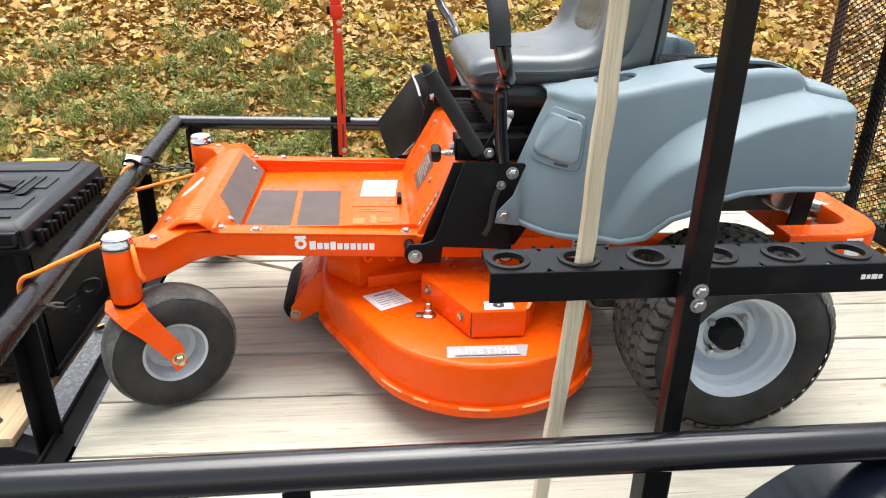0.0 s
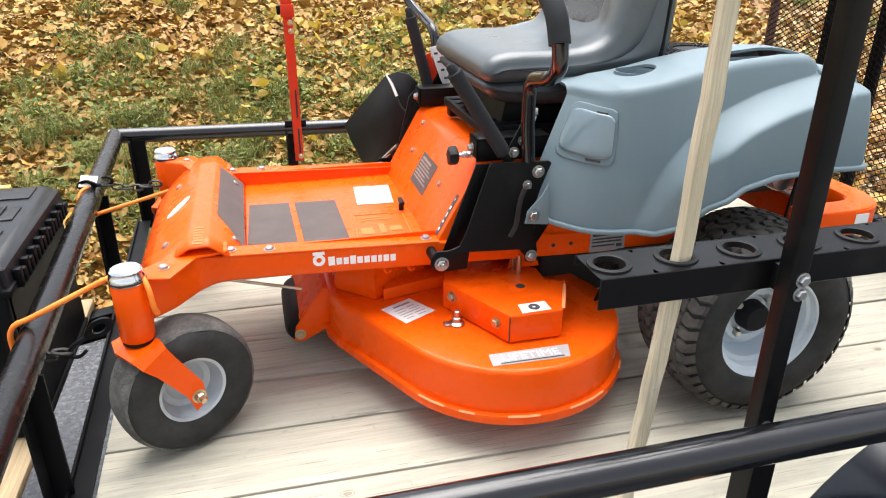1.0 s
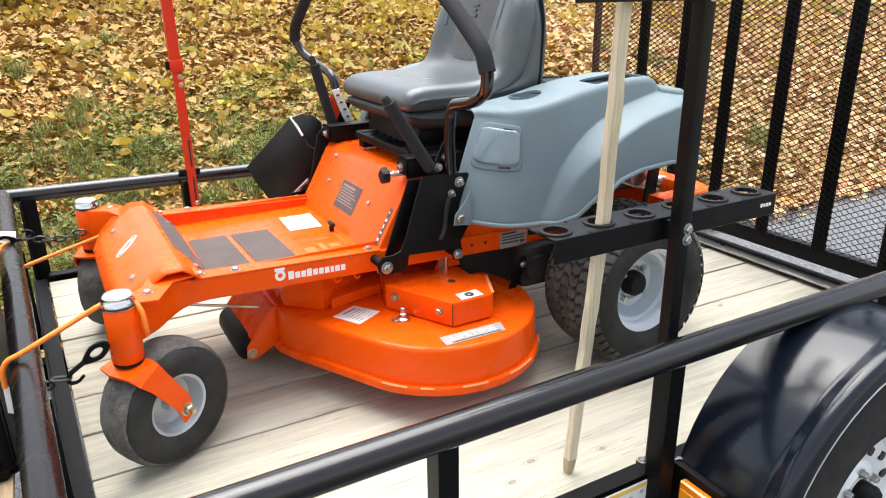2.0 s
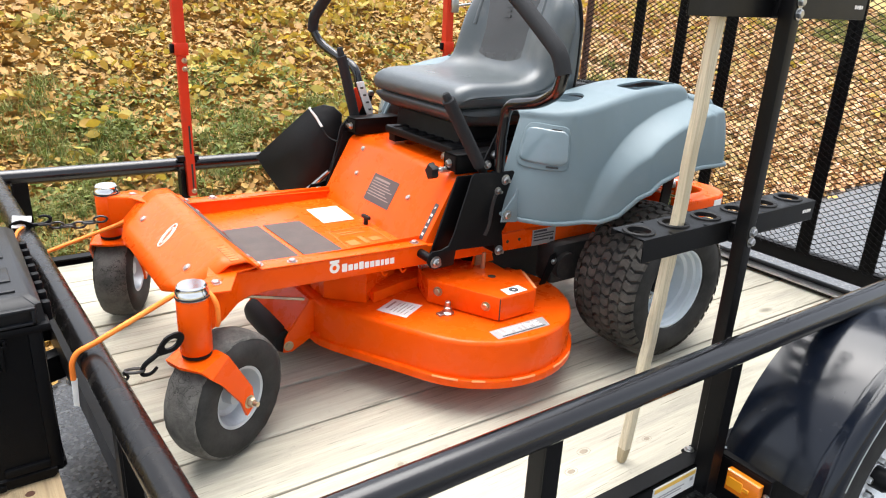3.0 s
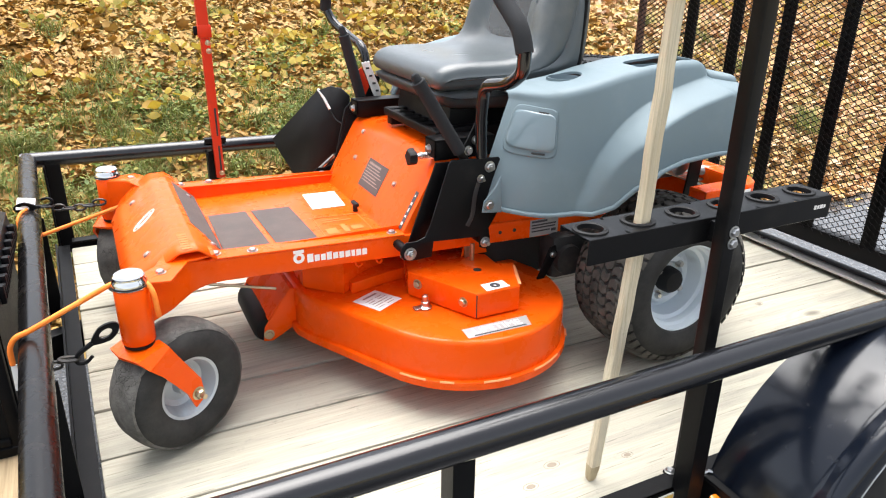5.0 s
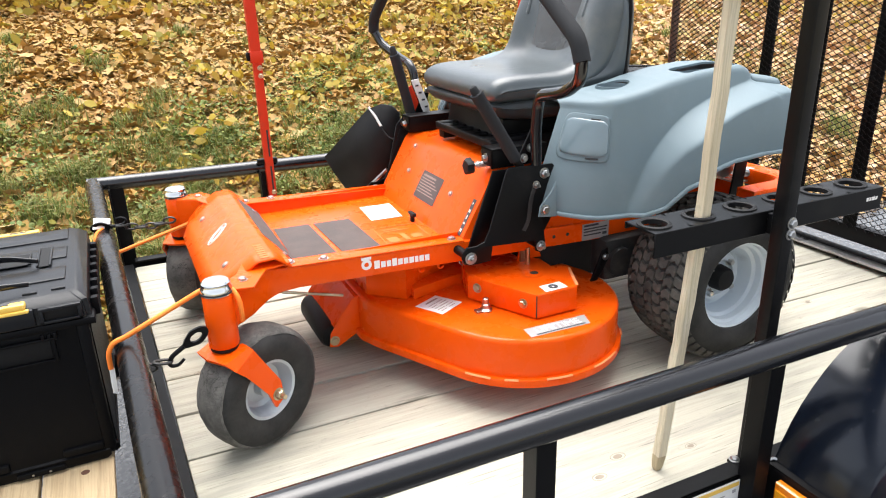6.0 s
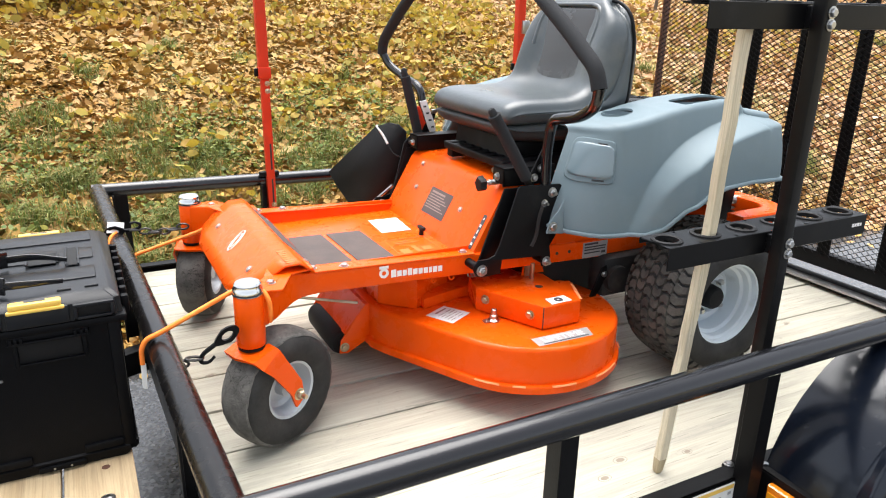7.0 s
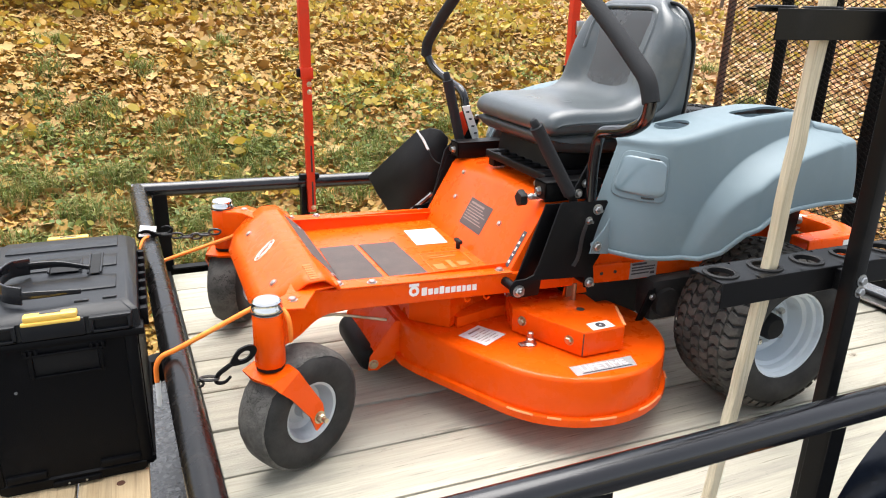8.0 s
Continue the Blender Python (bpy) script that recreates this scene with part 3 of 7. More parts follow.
def make_weeds():
    """Small-leaved green plants low between the fallen leaves."""
    pick = np.random.default_rng(23)
    k = 900
    x, y = pick.uniform(-4.0, 4.0, k), 3.0 + 3.2 * pick.uniform(0, 1, k)
    drift = 1.2 * np.exp(-((x + 0.5) / 1.1) ** 2 - ((y - 4.2) / 0.6) ** 2) + 0.8 * np.exp(-((x - 1.0) / 0.8) ** 2 - ((y - 4.7) / 0.5) ** 2) + 0.8 * np.exp(-((x + 2.4) / 1.0) ** 2 - ((y - 4.3) / 0.8) ** 2) + 0.08
    keep = drift > pick.uniform(0, 1.5, k)
    x, y = np.repeat(x[keep], 60), np.repeat(y[keep], 60)
    x, y = x + pick.normal(0, 0.075, len(x)), y + pick.normal(0, 0.075, len(x))
    ob = strewn("weeds", WEED, on_bank(x, y, 0.1 * pick.uniform(0.1, 1, len(x)) ** 1.3), pick.uniform(0.014, 0.04, len(x)), OVAL, 0.6, pick)
    tagged(ob, "low green weeds among the fallen leaves", "weeds", kind="stuff")


make_weeds()


def make_undergrowth():
    """Low seedlings with yellowing leaves."""
    k = 2700
    x, y = rng.uniform(-5, 10, k), 3.3 + 6.5 * rng.uniform(0, 1, k)
    thick = 1.3 * np.exp(-((x + 1.6) / 0.8) ** 2 - ((y - 6.8) / 0.6) ** 2) + 0.8 * np.exp(-((x - 1.0) / 0.9) ** 2 - ((y - 4.8) / 0.7) ** 2) + 0.5 * np.exp(-((x + 0.7) / 0.7) ** 2 - ((y - 4.7) / 0.4) ** 2) + 1.0 * np.exp(-((x + 1.0) / 1.4) ** 2 - ((y - 7.6) / 0.8) ** 2) + 0.4 * np.exp(-((x - 2.0) / 2.0) ** 2 - ((y - 7.5) / 1.5) ** 2) + 0.7 * np.exp(-((x - 2.2) / 1.5) ** 2 - ((y - 6.3) / 0.7) ** 2) + 0.9 * np.exp(-((x - 1.5) / 0.6) ** 2 - ((y - 5.5) / 0.5) ** 2) + 0.8 * np.exp(-((x - 6.8) / 1.6) ** 2 - ((y - 6.1) / 0.8) ** 2) + 0.05
    keep = thick > rng.uniform(0, 1, k)
    x, y = x[keep], y[keep]
    stems_v, stems_f, cs, ss = [], [], [], []
    for px, py in zip(x, y):
        h = rng.uniform(0.04, 0.13) + max(0, py - 5.5) * 0.04
        z = float(bank(px, py))
        dx, dy = rng.normal(0, 0.05, 2)
        o = len(stems_v)
        for f in (0, 0.5, 1):
            r = 0.003 * (1 - f * 0.7)
            for a in range(3):
                stems_v.append((px + dx * f + r * math.cos(a * 2.1), py + dy * f + r * math.sin(a * 2.1), z + h * f))
        for lv in (0, 3):
            stems_f += [(o + lv + a, o + lv + (a + 1) % 3, o + lv + 3 + (a + 1) % 3, o + lv + 3 + a) for a in range(3)]
        for _ in range(int(6 + h * 45)):
            f = rng.uniform(0.35, 1.05)
            cs.append((px + dx * f + rng.normal(0, 0.045 + h * 0.16), py + dy * f + rng.normal(0, 0.045 + h * 0.16), z + h * f))
            ss.append(rng.uniform(0.035, 0.09))
    tagged(sheet("undergrowth_stems", stems_v, stems_f, BARK), "thin brown stems of low seedlings", "undergrowth", kind="stuff")
    ob = strewn("undergrowth", SEEDLING, np.array(cs), np.array(ss), OVAL, 0.7, rng, 0.25)
    tagged(ob, "low seedlings with yellow and green leaves", "undergrowth", kind="stuff")


make_undergrowth()


def make_shrubs():
    """Waist-high thicket of thin stems and yellow leaves along the top of the bank."""
    stems, cs, ss = None, [], []
    spots = [(-1.55, 7.35, 0.55, 26), (-0.95, 7.3, 0.45, 12), (-2.4, 7.6, 0.6, 18), (-0.1, 8.4, 0.35, 8), (1.6, 8.9, 0.4, 9), (-3.3, 7.5, 0.6, 14)]
    for bx, by, reach, count in spots:
        for _ in range(count):
            px, py = bx + rng.normal(0, reach * 0.5), by + rng.normal(0, 0.22)
            h = rng.uniform(0.22, 0.6)
            foot = Vector((px, py, float(bank(px, py)) - 0.02))
            tip = foot + Vector((rng.normal(0, 0.1), rng.normal(0, 0.1), h))
            twig = sweep([foot, foot.lerp(tip, 0.5) + Vector((rng.normal(0, 0.02), 0, 0)), tip], lambda f: circle(0.005 * (1 - 0.7 * f), 4), (0, 1, 0))
            stems = twig if stems is None else joined(stems, twig)
            for _ in range(int(20 + 50 * h)):
                f = rng.uniform(0.3, 1.08)
                p = foot.lerp(tip, f)
                cs.append((p.x + rng.normal(0, 0.09), p.y + rng.normal(0, 0.09), p.z + rng.normal(0, 0.03)))
                ss.append(rng.uniform(0.05, 0.105))
    ob = part("shrub_stems", stems, BARK, None)
    tagged(ob, "thin brown stems of a thicket on the bank", "shrubs", kind="stuff")
    ob = strewn("shrub_leaves", SHRUB, np.array(cs), np.array(ss), OVAL, 0.75, rng, 0.25)
    tagged(ob, "yellow leaves of a thicket on the bank", "shrubs", kind="stuff")


make_shrubs()


def make_sapling(x, y, h, r, lean):
    z = float(bank(np.array(x), np.array(y))) - 0.05
    t = thing("sapling", (x, y, z), "thin grey-brown sapling with a few yellow leaves", "sapling", "saplings on the bank")
    n = 9
    path = [(x + lean * (i / n) ** 1.5 + 0.02 * math.sin(i * 1.7 + x), y + 0.03 * math.sin(i + y), z + h * i / n) for i in range(n + 1)]
    limbs = sweep(path, lambda f: circle(r * (1 - 0.75 * f), 7), (0, 1, 0))
    tips = []
    for i in range(3, n):
        a = i * 2.4 + x * 3
        p = Vector(path[i])
        q = [p, p + Vector((math.cos(a), math.sin(a), 0.5)) * 0.18, p + Vector((math.cos(a), math.sin(a), 0.9)) * 0.42]
        limbs = joined(limbs, sweep(q, lambda f: circle(r * 0.4 * (1 - 0.7 * f), 5), (0.2, 0.1, 1)))
        tips += [q[1], q[2]]
    part("trunk", limbs, BARK, t)
    c = np.array([tuple(p + Vector(rng.normal(0, 0.12, 3))) for p in tips for _ in range(9)])
    crown = strewn("crown", SEEDLING, c, rng.uniform(0.04, 0.09, len(c)), OVAL, 0.8, rng)
    under(crown, t)


for sx, sy, sh, sr, sl in ((-0.47, 7.14, 2.4, 0.013, 0.06), (0.72, 8.4, 2.9, 0.022, -0.1), (0.95, 8.3, 2.6, 0.012, 0.1), (-1.3, 8.3, 2.6, 0.02, 0.1), (2.1, 9.6, 2.4, 0.016, 0.2), (-2.9, 8.8, 2.2, 0.018, 0.1), (4.6, 8.6, 2.8, 0.03, -0.1), (6.4, 7.6, 2.6, 0.026, 0.15)):
    make_sapling(sx, sy, sh, sr, sl)


# ---- trailer ----
RAIL_Z, FAR_Z, RAIL_R, FLOOR_Z = 0.335, 0.306, 0.028, -0.012
NEAR_Y, FAR_Y, FRONT_X, REAR_X = 0.645, 2.785, -0.782, 1.66
DECK_X0, DECK_X1, DECK_Y0, DECK_Y1 = -0.73, 1.64, 0.748, 2.69
FRONT_SKEW = -0.041
trailer = thing("utility_trailer", (0.4, 1.65, ROAD_Z), "black steel utility trailer with a weathered plank deck and pipe rails", "trailer")


def front_x(y):
    return FRONT_X + FRONT_SKEW * (y - NEAR_Y)


def deck_front(y):
    """Front edge of the planks, a little askew like the rail above it."""
    return -0.736 - 0.03 * (y - 1.2)


def make_trailer():
    # pipe rails: side to front to side, mitred at the corners
    part("side_rail", tube([(front_x(NEAR_Y) - 0.02, NEAR_Y, RAIL_Z), (0.4, NEAR_Y, RAIL_Z), (REAR_X, NEAR_Y - 0.01, RAIL_Z)], RAIL_R, 24), PIPE, trailer)
    part("side_rail", tube([(front_x(FAR_Y) - 0.02, FAR_Y, FAR_Z), (REAR_X, FAR_Y, FAR_Z - 0.045)], RAIL_R, 24), PIPE, trailer)
    part("front_rail", tube([(front_x(NEAR_Y), NEAR_Y, 0.28), (front_x(FAR_Y), FAR_Y, FAR_Z)], RAIL_R + 0.0015, 24), PIPE_WORN, trailer, "scuffed black front pipe rail")

    def post(x, y, w=0.04, d=0.04, top=RAIL_Z - 0.02, out=-1):
        """Angle iron: two thin legs."""
        a = block(x - w / 2, x + w / 2, y - 0.003, y + 0.003, -0.06, top, 0.001, 1)
        b = block(x - w / 2, x - w / 2 + 0.006, min(y, y - out * d), max(y, y - out * d), -0.06, top, 0.001, 1)
        return joined(a, b)

    for x in (-0.20, 0.335, 1.12, 1.60):
        part("rail_post", post(x, NEAR_Y + 0.02), BLACK, trailer)
    for x in (-0.795, -0.23, 0.55, 1.30):
        part("rail_post", post(x, FAR_Y - 0.02, w=0.055 if x < -0.7 else 0.04, top=FAR_Z - 0.014 - 0.018 * (x + 0.8), out=1), BLACK, trailer)
    for y in (0.70, 1.18, 2.17):
        x = front_x(y) + 0.012
        part("rail_post", joined(block(x - 0.022, x - 0.016, y - 0.022, y + 0.022, -0.06, 0.275, 0.001, 1), block(x - 0.022, x + 0.02, y + 0.016, y + 0.022, -0.06, 0.275, 0.001, 1)), BLACK, trailer)
    # bed frame: angle irons round the planks
    part("side_beam", joined(block(DECK_X0 - 0.045, REAR_X, DECK_Y0 - 0.05, DECK_Y0 - 0.044, -0.075, 0.006, 0.001, 1), block(DECK_X0 - 0.045, REAR_X, DECK_Y0 - 0.05, DECK_Y0 - 0.004, 0.0, 0.006, 0.001, 1)), BLACK, trailer)
    part("side_beam", joined(block(DECK_X0 - 0.045, REAR_X, DECK_Y1 + 0.044, DECK_Y1 + 0.05, -0.075, 0.006, 0.001, 1), block(DECK_X0 - 0.045, REAR_X, DECK_Y1 + 0.004, DECK_Y1 + 0.05, 0.0, 0.006, 0.001, 1)), BLACK, trailer)
    ends = [(deck_front(y) - 0.004, y) for y in (DECK_Y0, DECK_Y1)]
    part("front_beam", joined(loft([[(x - dx, y, z) for dx, z in ((0.046, -0.075), (0.04, -0.075), (0.04, 0.008), (0.046, 0.008))] for x, y in ends]), loft([[(x - dx, y, z) for dx, z in ((0.039, -0.008), (0.0, -0.008), (0.0, -0.002), (0.039, -0.002))] for x, y in ends])), BLACK, trailer, "rubbed black angle iron across the front")
    part("rear_beam", block(DECK_X1 + 0.004, REAR_X + 0.02, DECK_Y0, DECK_Y1, -0.08, 0.004, 0.002), BLACK, trailer)
    for x in (-0.45, 0.05, 0.55, 1.05, 1.45):
        part("cross_member", block(x - 0.025, x + 0.025, DECK_Y0 - 0.04, DECK_Y1 + 0.04, -0.1, -0.041, 0.002), BLACK, trailer)
    for y, way in ((1.178, 1), (2.122, -1)):
        part("tongue_beam", sweep([(-0.735, y, -0.092), (-1.86, 1.65 - way * 0.005, -0.092)], oblong(0.05, 0.08, 0.004)), BLACK, trailer)
    part("coupler", block(-2.05, -1.83, 1.61, 1.69, -0.13, -0.05, 0.012, 3), BLACK, trailer)
    # warning sticker on the side beam
    st = part("sticker", block(0.165, 0.315, DECK_Y0 - 0.0525, DECK_Y0 - 0.0502, -0.052, -0.002, 0), PAPER, trailer, "white and orange warning sticker")
    part("sticker_band", block(0.168, 0.312, DECK_Y0 - 0.0535, DECK_Y0 - 0.0527, -0.015, -0.005, 0), YELLOW, st, "orange warning band")
    part("sticker_mark", joined(bars((0.295, DECK_Y0 - 0.053, -0.026), (1, 0, 0), (0, 0, 1), [(0.0, 0.01, 0.0, 0.008)]), bars((0.175, DECK_Y0 - 0.053, -0.03), (1, 0, 0), (0, 0, 1), [(0.0, 0.1, 0.0, 0.003), (0.0, 0.09, -0.008, 0.003)])), SILVER_LABEL, st)
    part("bolt", bolt((0.345, DECK_Y0 - 0.006, 0.007), (0, 0, 1), 0.008, 0.006), ZINC, trailer)


make_trailer()

WHEEL_X, WHEEL_Z = 0.80, -0.095


def make_axle(side):
    """Fender, tyre and rim on one side; side 1 is the near one."""
    def put(name, bm, mat, parent, label=""):
        return part(name, bm if side == 1 else flipped(bm, (DECK_Y0 + DECK_Y1) / 2), mat, parent, label)

    r = 0.41
    outer, inner = 0.435, 0.69
    prof = []
    for k in range(25):
        a = radians(165 - 150 * k / 24)
        prof.append((WHEEL_X + r * 1.0 * math.cos(a), WHEEL_Z + 0.01 + r * math.sin(a) * 1.0, a))
    rings = []
    for x, z, a in prof:
        n = Vector((math.cos(a), 0, math.sin(a)))
        p = Vector((x, 0, z))
        row = [(inner, 0.0), (inner - 0.1, 0.004), (outer + 0.075, 0.004), (outer + 0.06, 0.001), (outer + 0.048, 0.001), (outer + 0.034, 0.008), (outer + 0.018, 0.009), (outer + 0.006, 0.002), (outer, -0.012), (outer, -0.032), (outer + 0.004, -0.032), (outer + 0.004, -0.014), (outer + 0.018, 0.003), (outer + 0.034, 0.003), (outer + 0.06, -0.003), (inner - 0.1, 0.0), (inner, -0.004)]
        rings.append([p + n * h + Vector((0, y, 0)) for y, h in row])
    fender = put("fender", loft(rings), FENDER, trailer, "glossy black rounded steel fender")
    worn = []
    for x, z, a in prof[1:-1]:
        worn.append((x - 0.032 * math.cos(a), outer - 0.0004, z - 0.032 * math.sin(a)))
    put("worn_edge", tube(worn, 0.0016, 6), ZINC, fender, "bare worn edge of the fender")
    # step plates before and behind the fender, each on an upright web
    for s in (-1, 1):
        x0, x1 = sorted((WHEEL_X + s * (r + 0.005), WHEEL_X + s * (r - 0.025)))
        xf = x0 if s == -1 else x1
        put("fender_step", joined(block(x0, x1, 0.555, inner + 0.012, 0.0155, 0.0215, 0.001, 1), block(min(xf, xf - s * 0.006), max(xf, xf - s * 0.006), 0.555, inner + 0.012, -0.1, 0.0155, 0.001, 1)), BLACK, fender)
        put("step_weld", tube([(x0 + 0.008, inner + 0.004, 0.022), (x0 + 0.014, inner + 0.0, 0.027), (x1 - 0.004, inner - 0.006, 0.023)], 0.0035, 6), ZINC, fender)
        put("bolt", bolt(((x0 + x1) / 2 + 0.008, 0.566, 0.0215), (0, 0, 1), 0.005, 0.004), ZINC, fender)
    xl = WHEEL_X - r - 0.005
    light = put("marker_light", slab([(0.568, -0.048), (0.65, -0.048), (0.65, 0.006), (0.568, 0.006)], xl - 0.022, xl - 0.0005, "x", 0.005), AMBER, trailer, "amber side marker lamp")
    put("lens_rib", joined(block(xl - 0.0245, xl - 0.021, 0.606, 0.645, -0.034, -0.008, 0.001, 1), block(xl - 0.0245, xl - 0.021, 0.59, 0.606, -0.026, -0.016, 0.001, 1)), AMBER_BRIGHT, light, "bright lens block")
    put("light_screw", bolt((xl - 0.0005, 0.56, -0.022), (-1, 0, 0), 0.005, 0.006), ZINC, light)
    wheel_y = 0.56
    R, W = 0.335, 0.095
    tyre = put("tyre", turned([(0.16, -W * 0.78), (0.175, -W * 0.98), (0.22, -W * 1.06), (0.28, -W * 1.04), (0.315, -W * 0.9), (R, -W * 0.7), (R + 0.002, 0), (R, W * 0.7), (0.315, W * 0.9), (0.28, W * 1.04), (0.22, W * 1.06), (0.175, W), (0.16, W * 0.8)], (WHEEL_X, wheel_y, WHEEL_Z), "y", 56, True), TYRE, trailer)
    rim = put("rim", turned([(0.0, -0.052), (0.05, -0.057), (0.07, -0.043), (0.1, -0.052), (0.12, -0.046), (0.13, -0.04), (0.137, -0.052), (0.15, -0.068), (0.161, -0.08), (0.168, -0.084), (0.17, -0.078), (0.166, -0.06), (0.166, 0.05), (0.0, 0.05)], (WHEEL_X, wheel_y, WHEEL_Z), "y", 48), WHITE_RIM, tyre, "white painted steel rim")
    put("hub_cap", turned([(0, -0.1), (0.022, -0.098), (0.029, -0.088), (0.03, -0.05)], (WHEEL_X, wheel_y, WHEEL_Z), "y", 24), BLACK, rim, "black grease cap")
    for k in range(5):
        a = 2 * math.pi * k / 5 + 0.4
        put("wheel_nut", bolt((WHEEL_X + 0.05 * math.cos(a), wheel_y - 0.056, WHEEL_Z + 0.05 * math.sin(a)), (0, -1, 0), 0.008, 0.015), ZINC, rim)
        for b in (a + 0.31, a + 0.94):
            put("rim_hole", turned([(0, -0.0545), (0.0115, -0.0545), (0.0115, -0.04), (0, -0.04)], (WHEEL_X + 0.1 * math.cos(b), wheel_y, WHEEL_Z + 0.1 * math.sin(b)), "y", 16), ENGINE, rim)


make_axle(1)
make_axle(-1)


# ---- ramp gate ----
GATE_X = 1.70


def make_gate():
    g = thing("ramp_gate", (GATE_X, 1.61, 0.0), "upright black ramp gate of bars and expanded steel mesh", "gate")
    y0, y1, top = 0.74, 2.53, 1.42
    part("bottom_bar", joined(block(GATE_X - 0.02, GATE_X + 0.02, y0, y1, 0.045, 0.105, 0.002), block(GATE_X - 0.05, GATE_X - 0.021, y0, y1, 0.008, 0.02, 0.002)), BLACK, g)
    part("ramp_lip", block(GATE_X - 0.10, GATE_X - 0.052, y0 + 0.02, y1 - 0.02, 0.004, 0.012, 0.002), ZINC, g, "rubbed bare steel lip of the ramp")
    part("top_bar", block(GATE_X - 0.02, GATE_X + 0.02, y0, y1, top - 0.04, top, 0.002), BLACK, g)
    ys = [0.76, 1.0, 1.242, 1.485, 1.728, 1.963, 2.2, 2.52]
    for y in ys:
        w = 0.011 if y == ys[-1] else 0.027
        part("upright", joined(block(GATE_X - 0.018, GATE_X + 0.018, y - 0.003, y + 0.003, 0.1, top - 0.03, 0.001, 1), block(GATE_X - 0.018, GATE_X - 0.013, y - w, y + w, 0.1, top - 0.03, 0.001, 1)), RUST if y == ys[-1] else BLACK, g)
    part("latch", block(GATE_X - 0.08, GATE_X - 0.02, 0.90, 0.955, 0.50, 0.535, 0.003), RUST, g, "rusty brown latch bar")
    part("latch_plate", block(GATE_X - 0.03, GATE_X - 0.019, 0.78, 0.955, 0.49, 0.545, 0.002), RUST, g)
    # expanded mesh: slanted strands that meet in diamonds
    pitch, rise, w, d = 0.037, 0.0105, 0.0014, 0.0011
    verts, faces = [], []
    cols, rows = int((y1 - y0) / (pitch / 2)), int((top - 0.1) / (rise * 2))
    for j in range(rows):
        for s in (1, -1):
            z = 0.1 + j * rise * 2
            prev = None
            for i in range(cols + 1):
                y = y0 + i * pitch / 2
                zz = z + s * rise * (0.5 if i % 2 else -0.5) + rise * (0 if s == 1 else 1)
                o = len(verts)
                x = GATE_X - 0.0235 + (0.0035 if i % 2 else -0.0035) * s
                verts += [(x - d, y, zz - w), (x + d, y, zz - w), (x + d, y, zz + w), (x - d, y, zz + w)]
                if prev is not None:
                    faces += [(prev + a, prev + (a + 1) % 4, o + (a + 1) % 4, o + a) for a in range(4)]
                prev = o
    me = bpy.data.meshes.new("mesh_panel")
    me.from_pydata(verts, [], faces)
    me.materials.append(BLACK)
    under(new("mesh_panel", me), g)["label"] = "black expanded steel mesh"


make_gate()


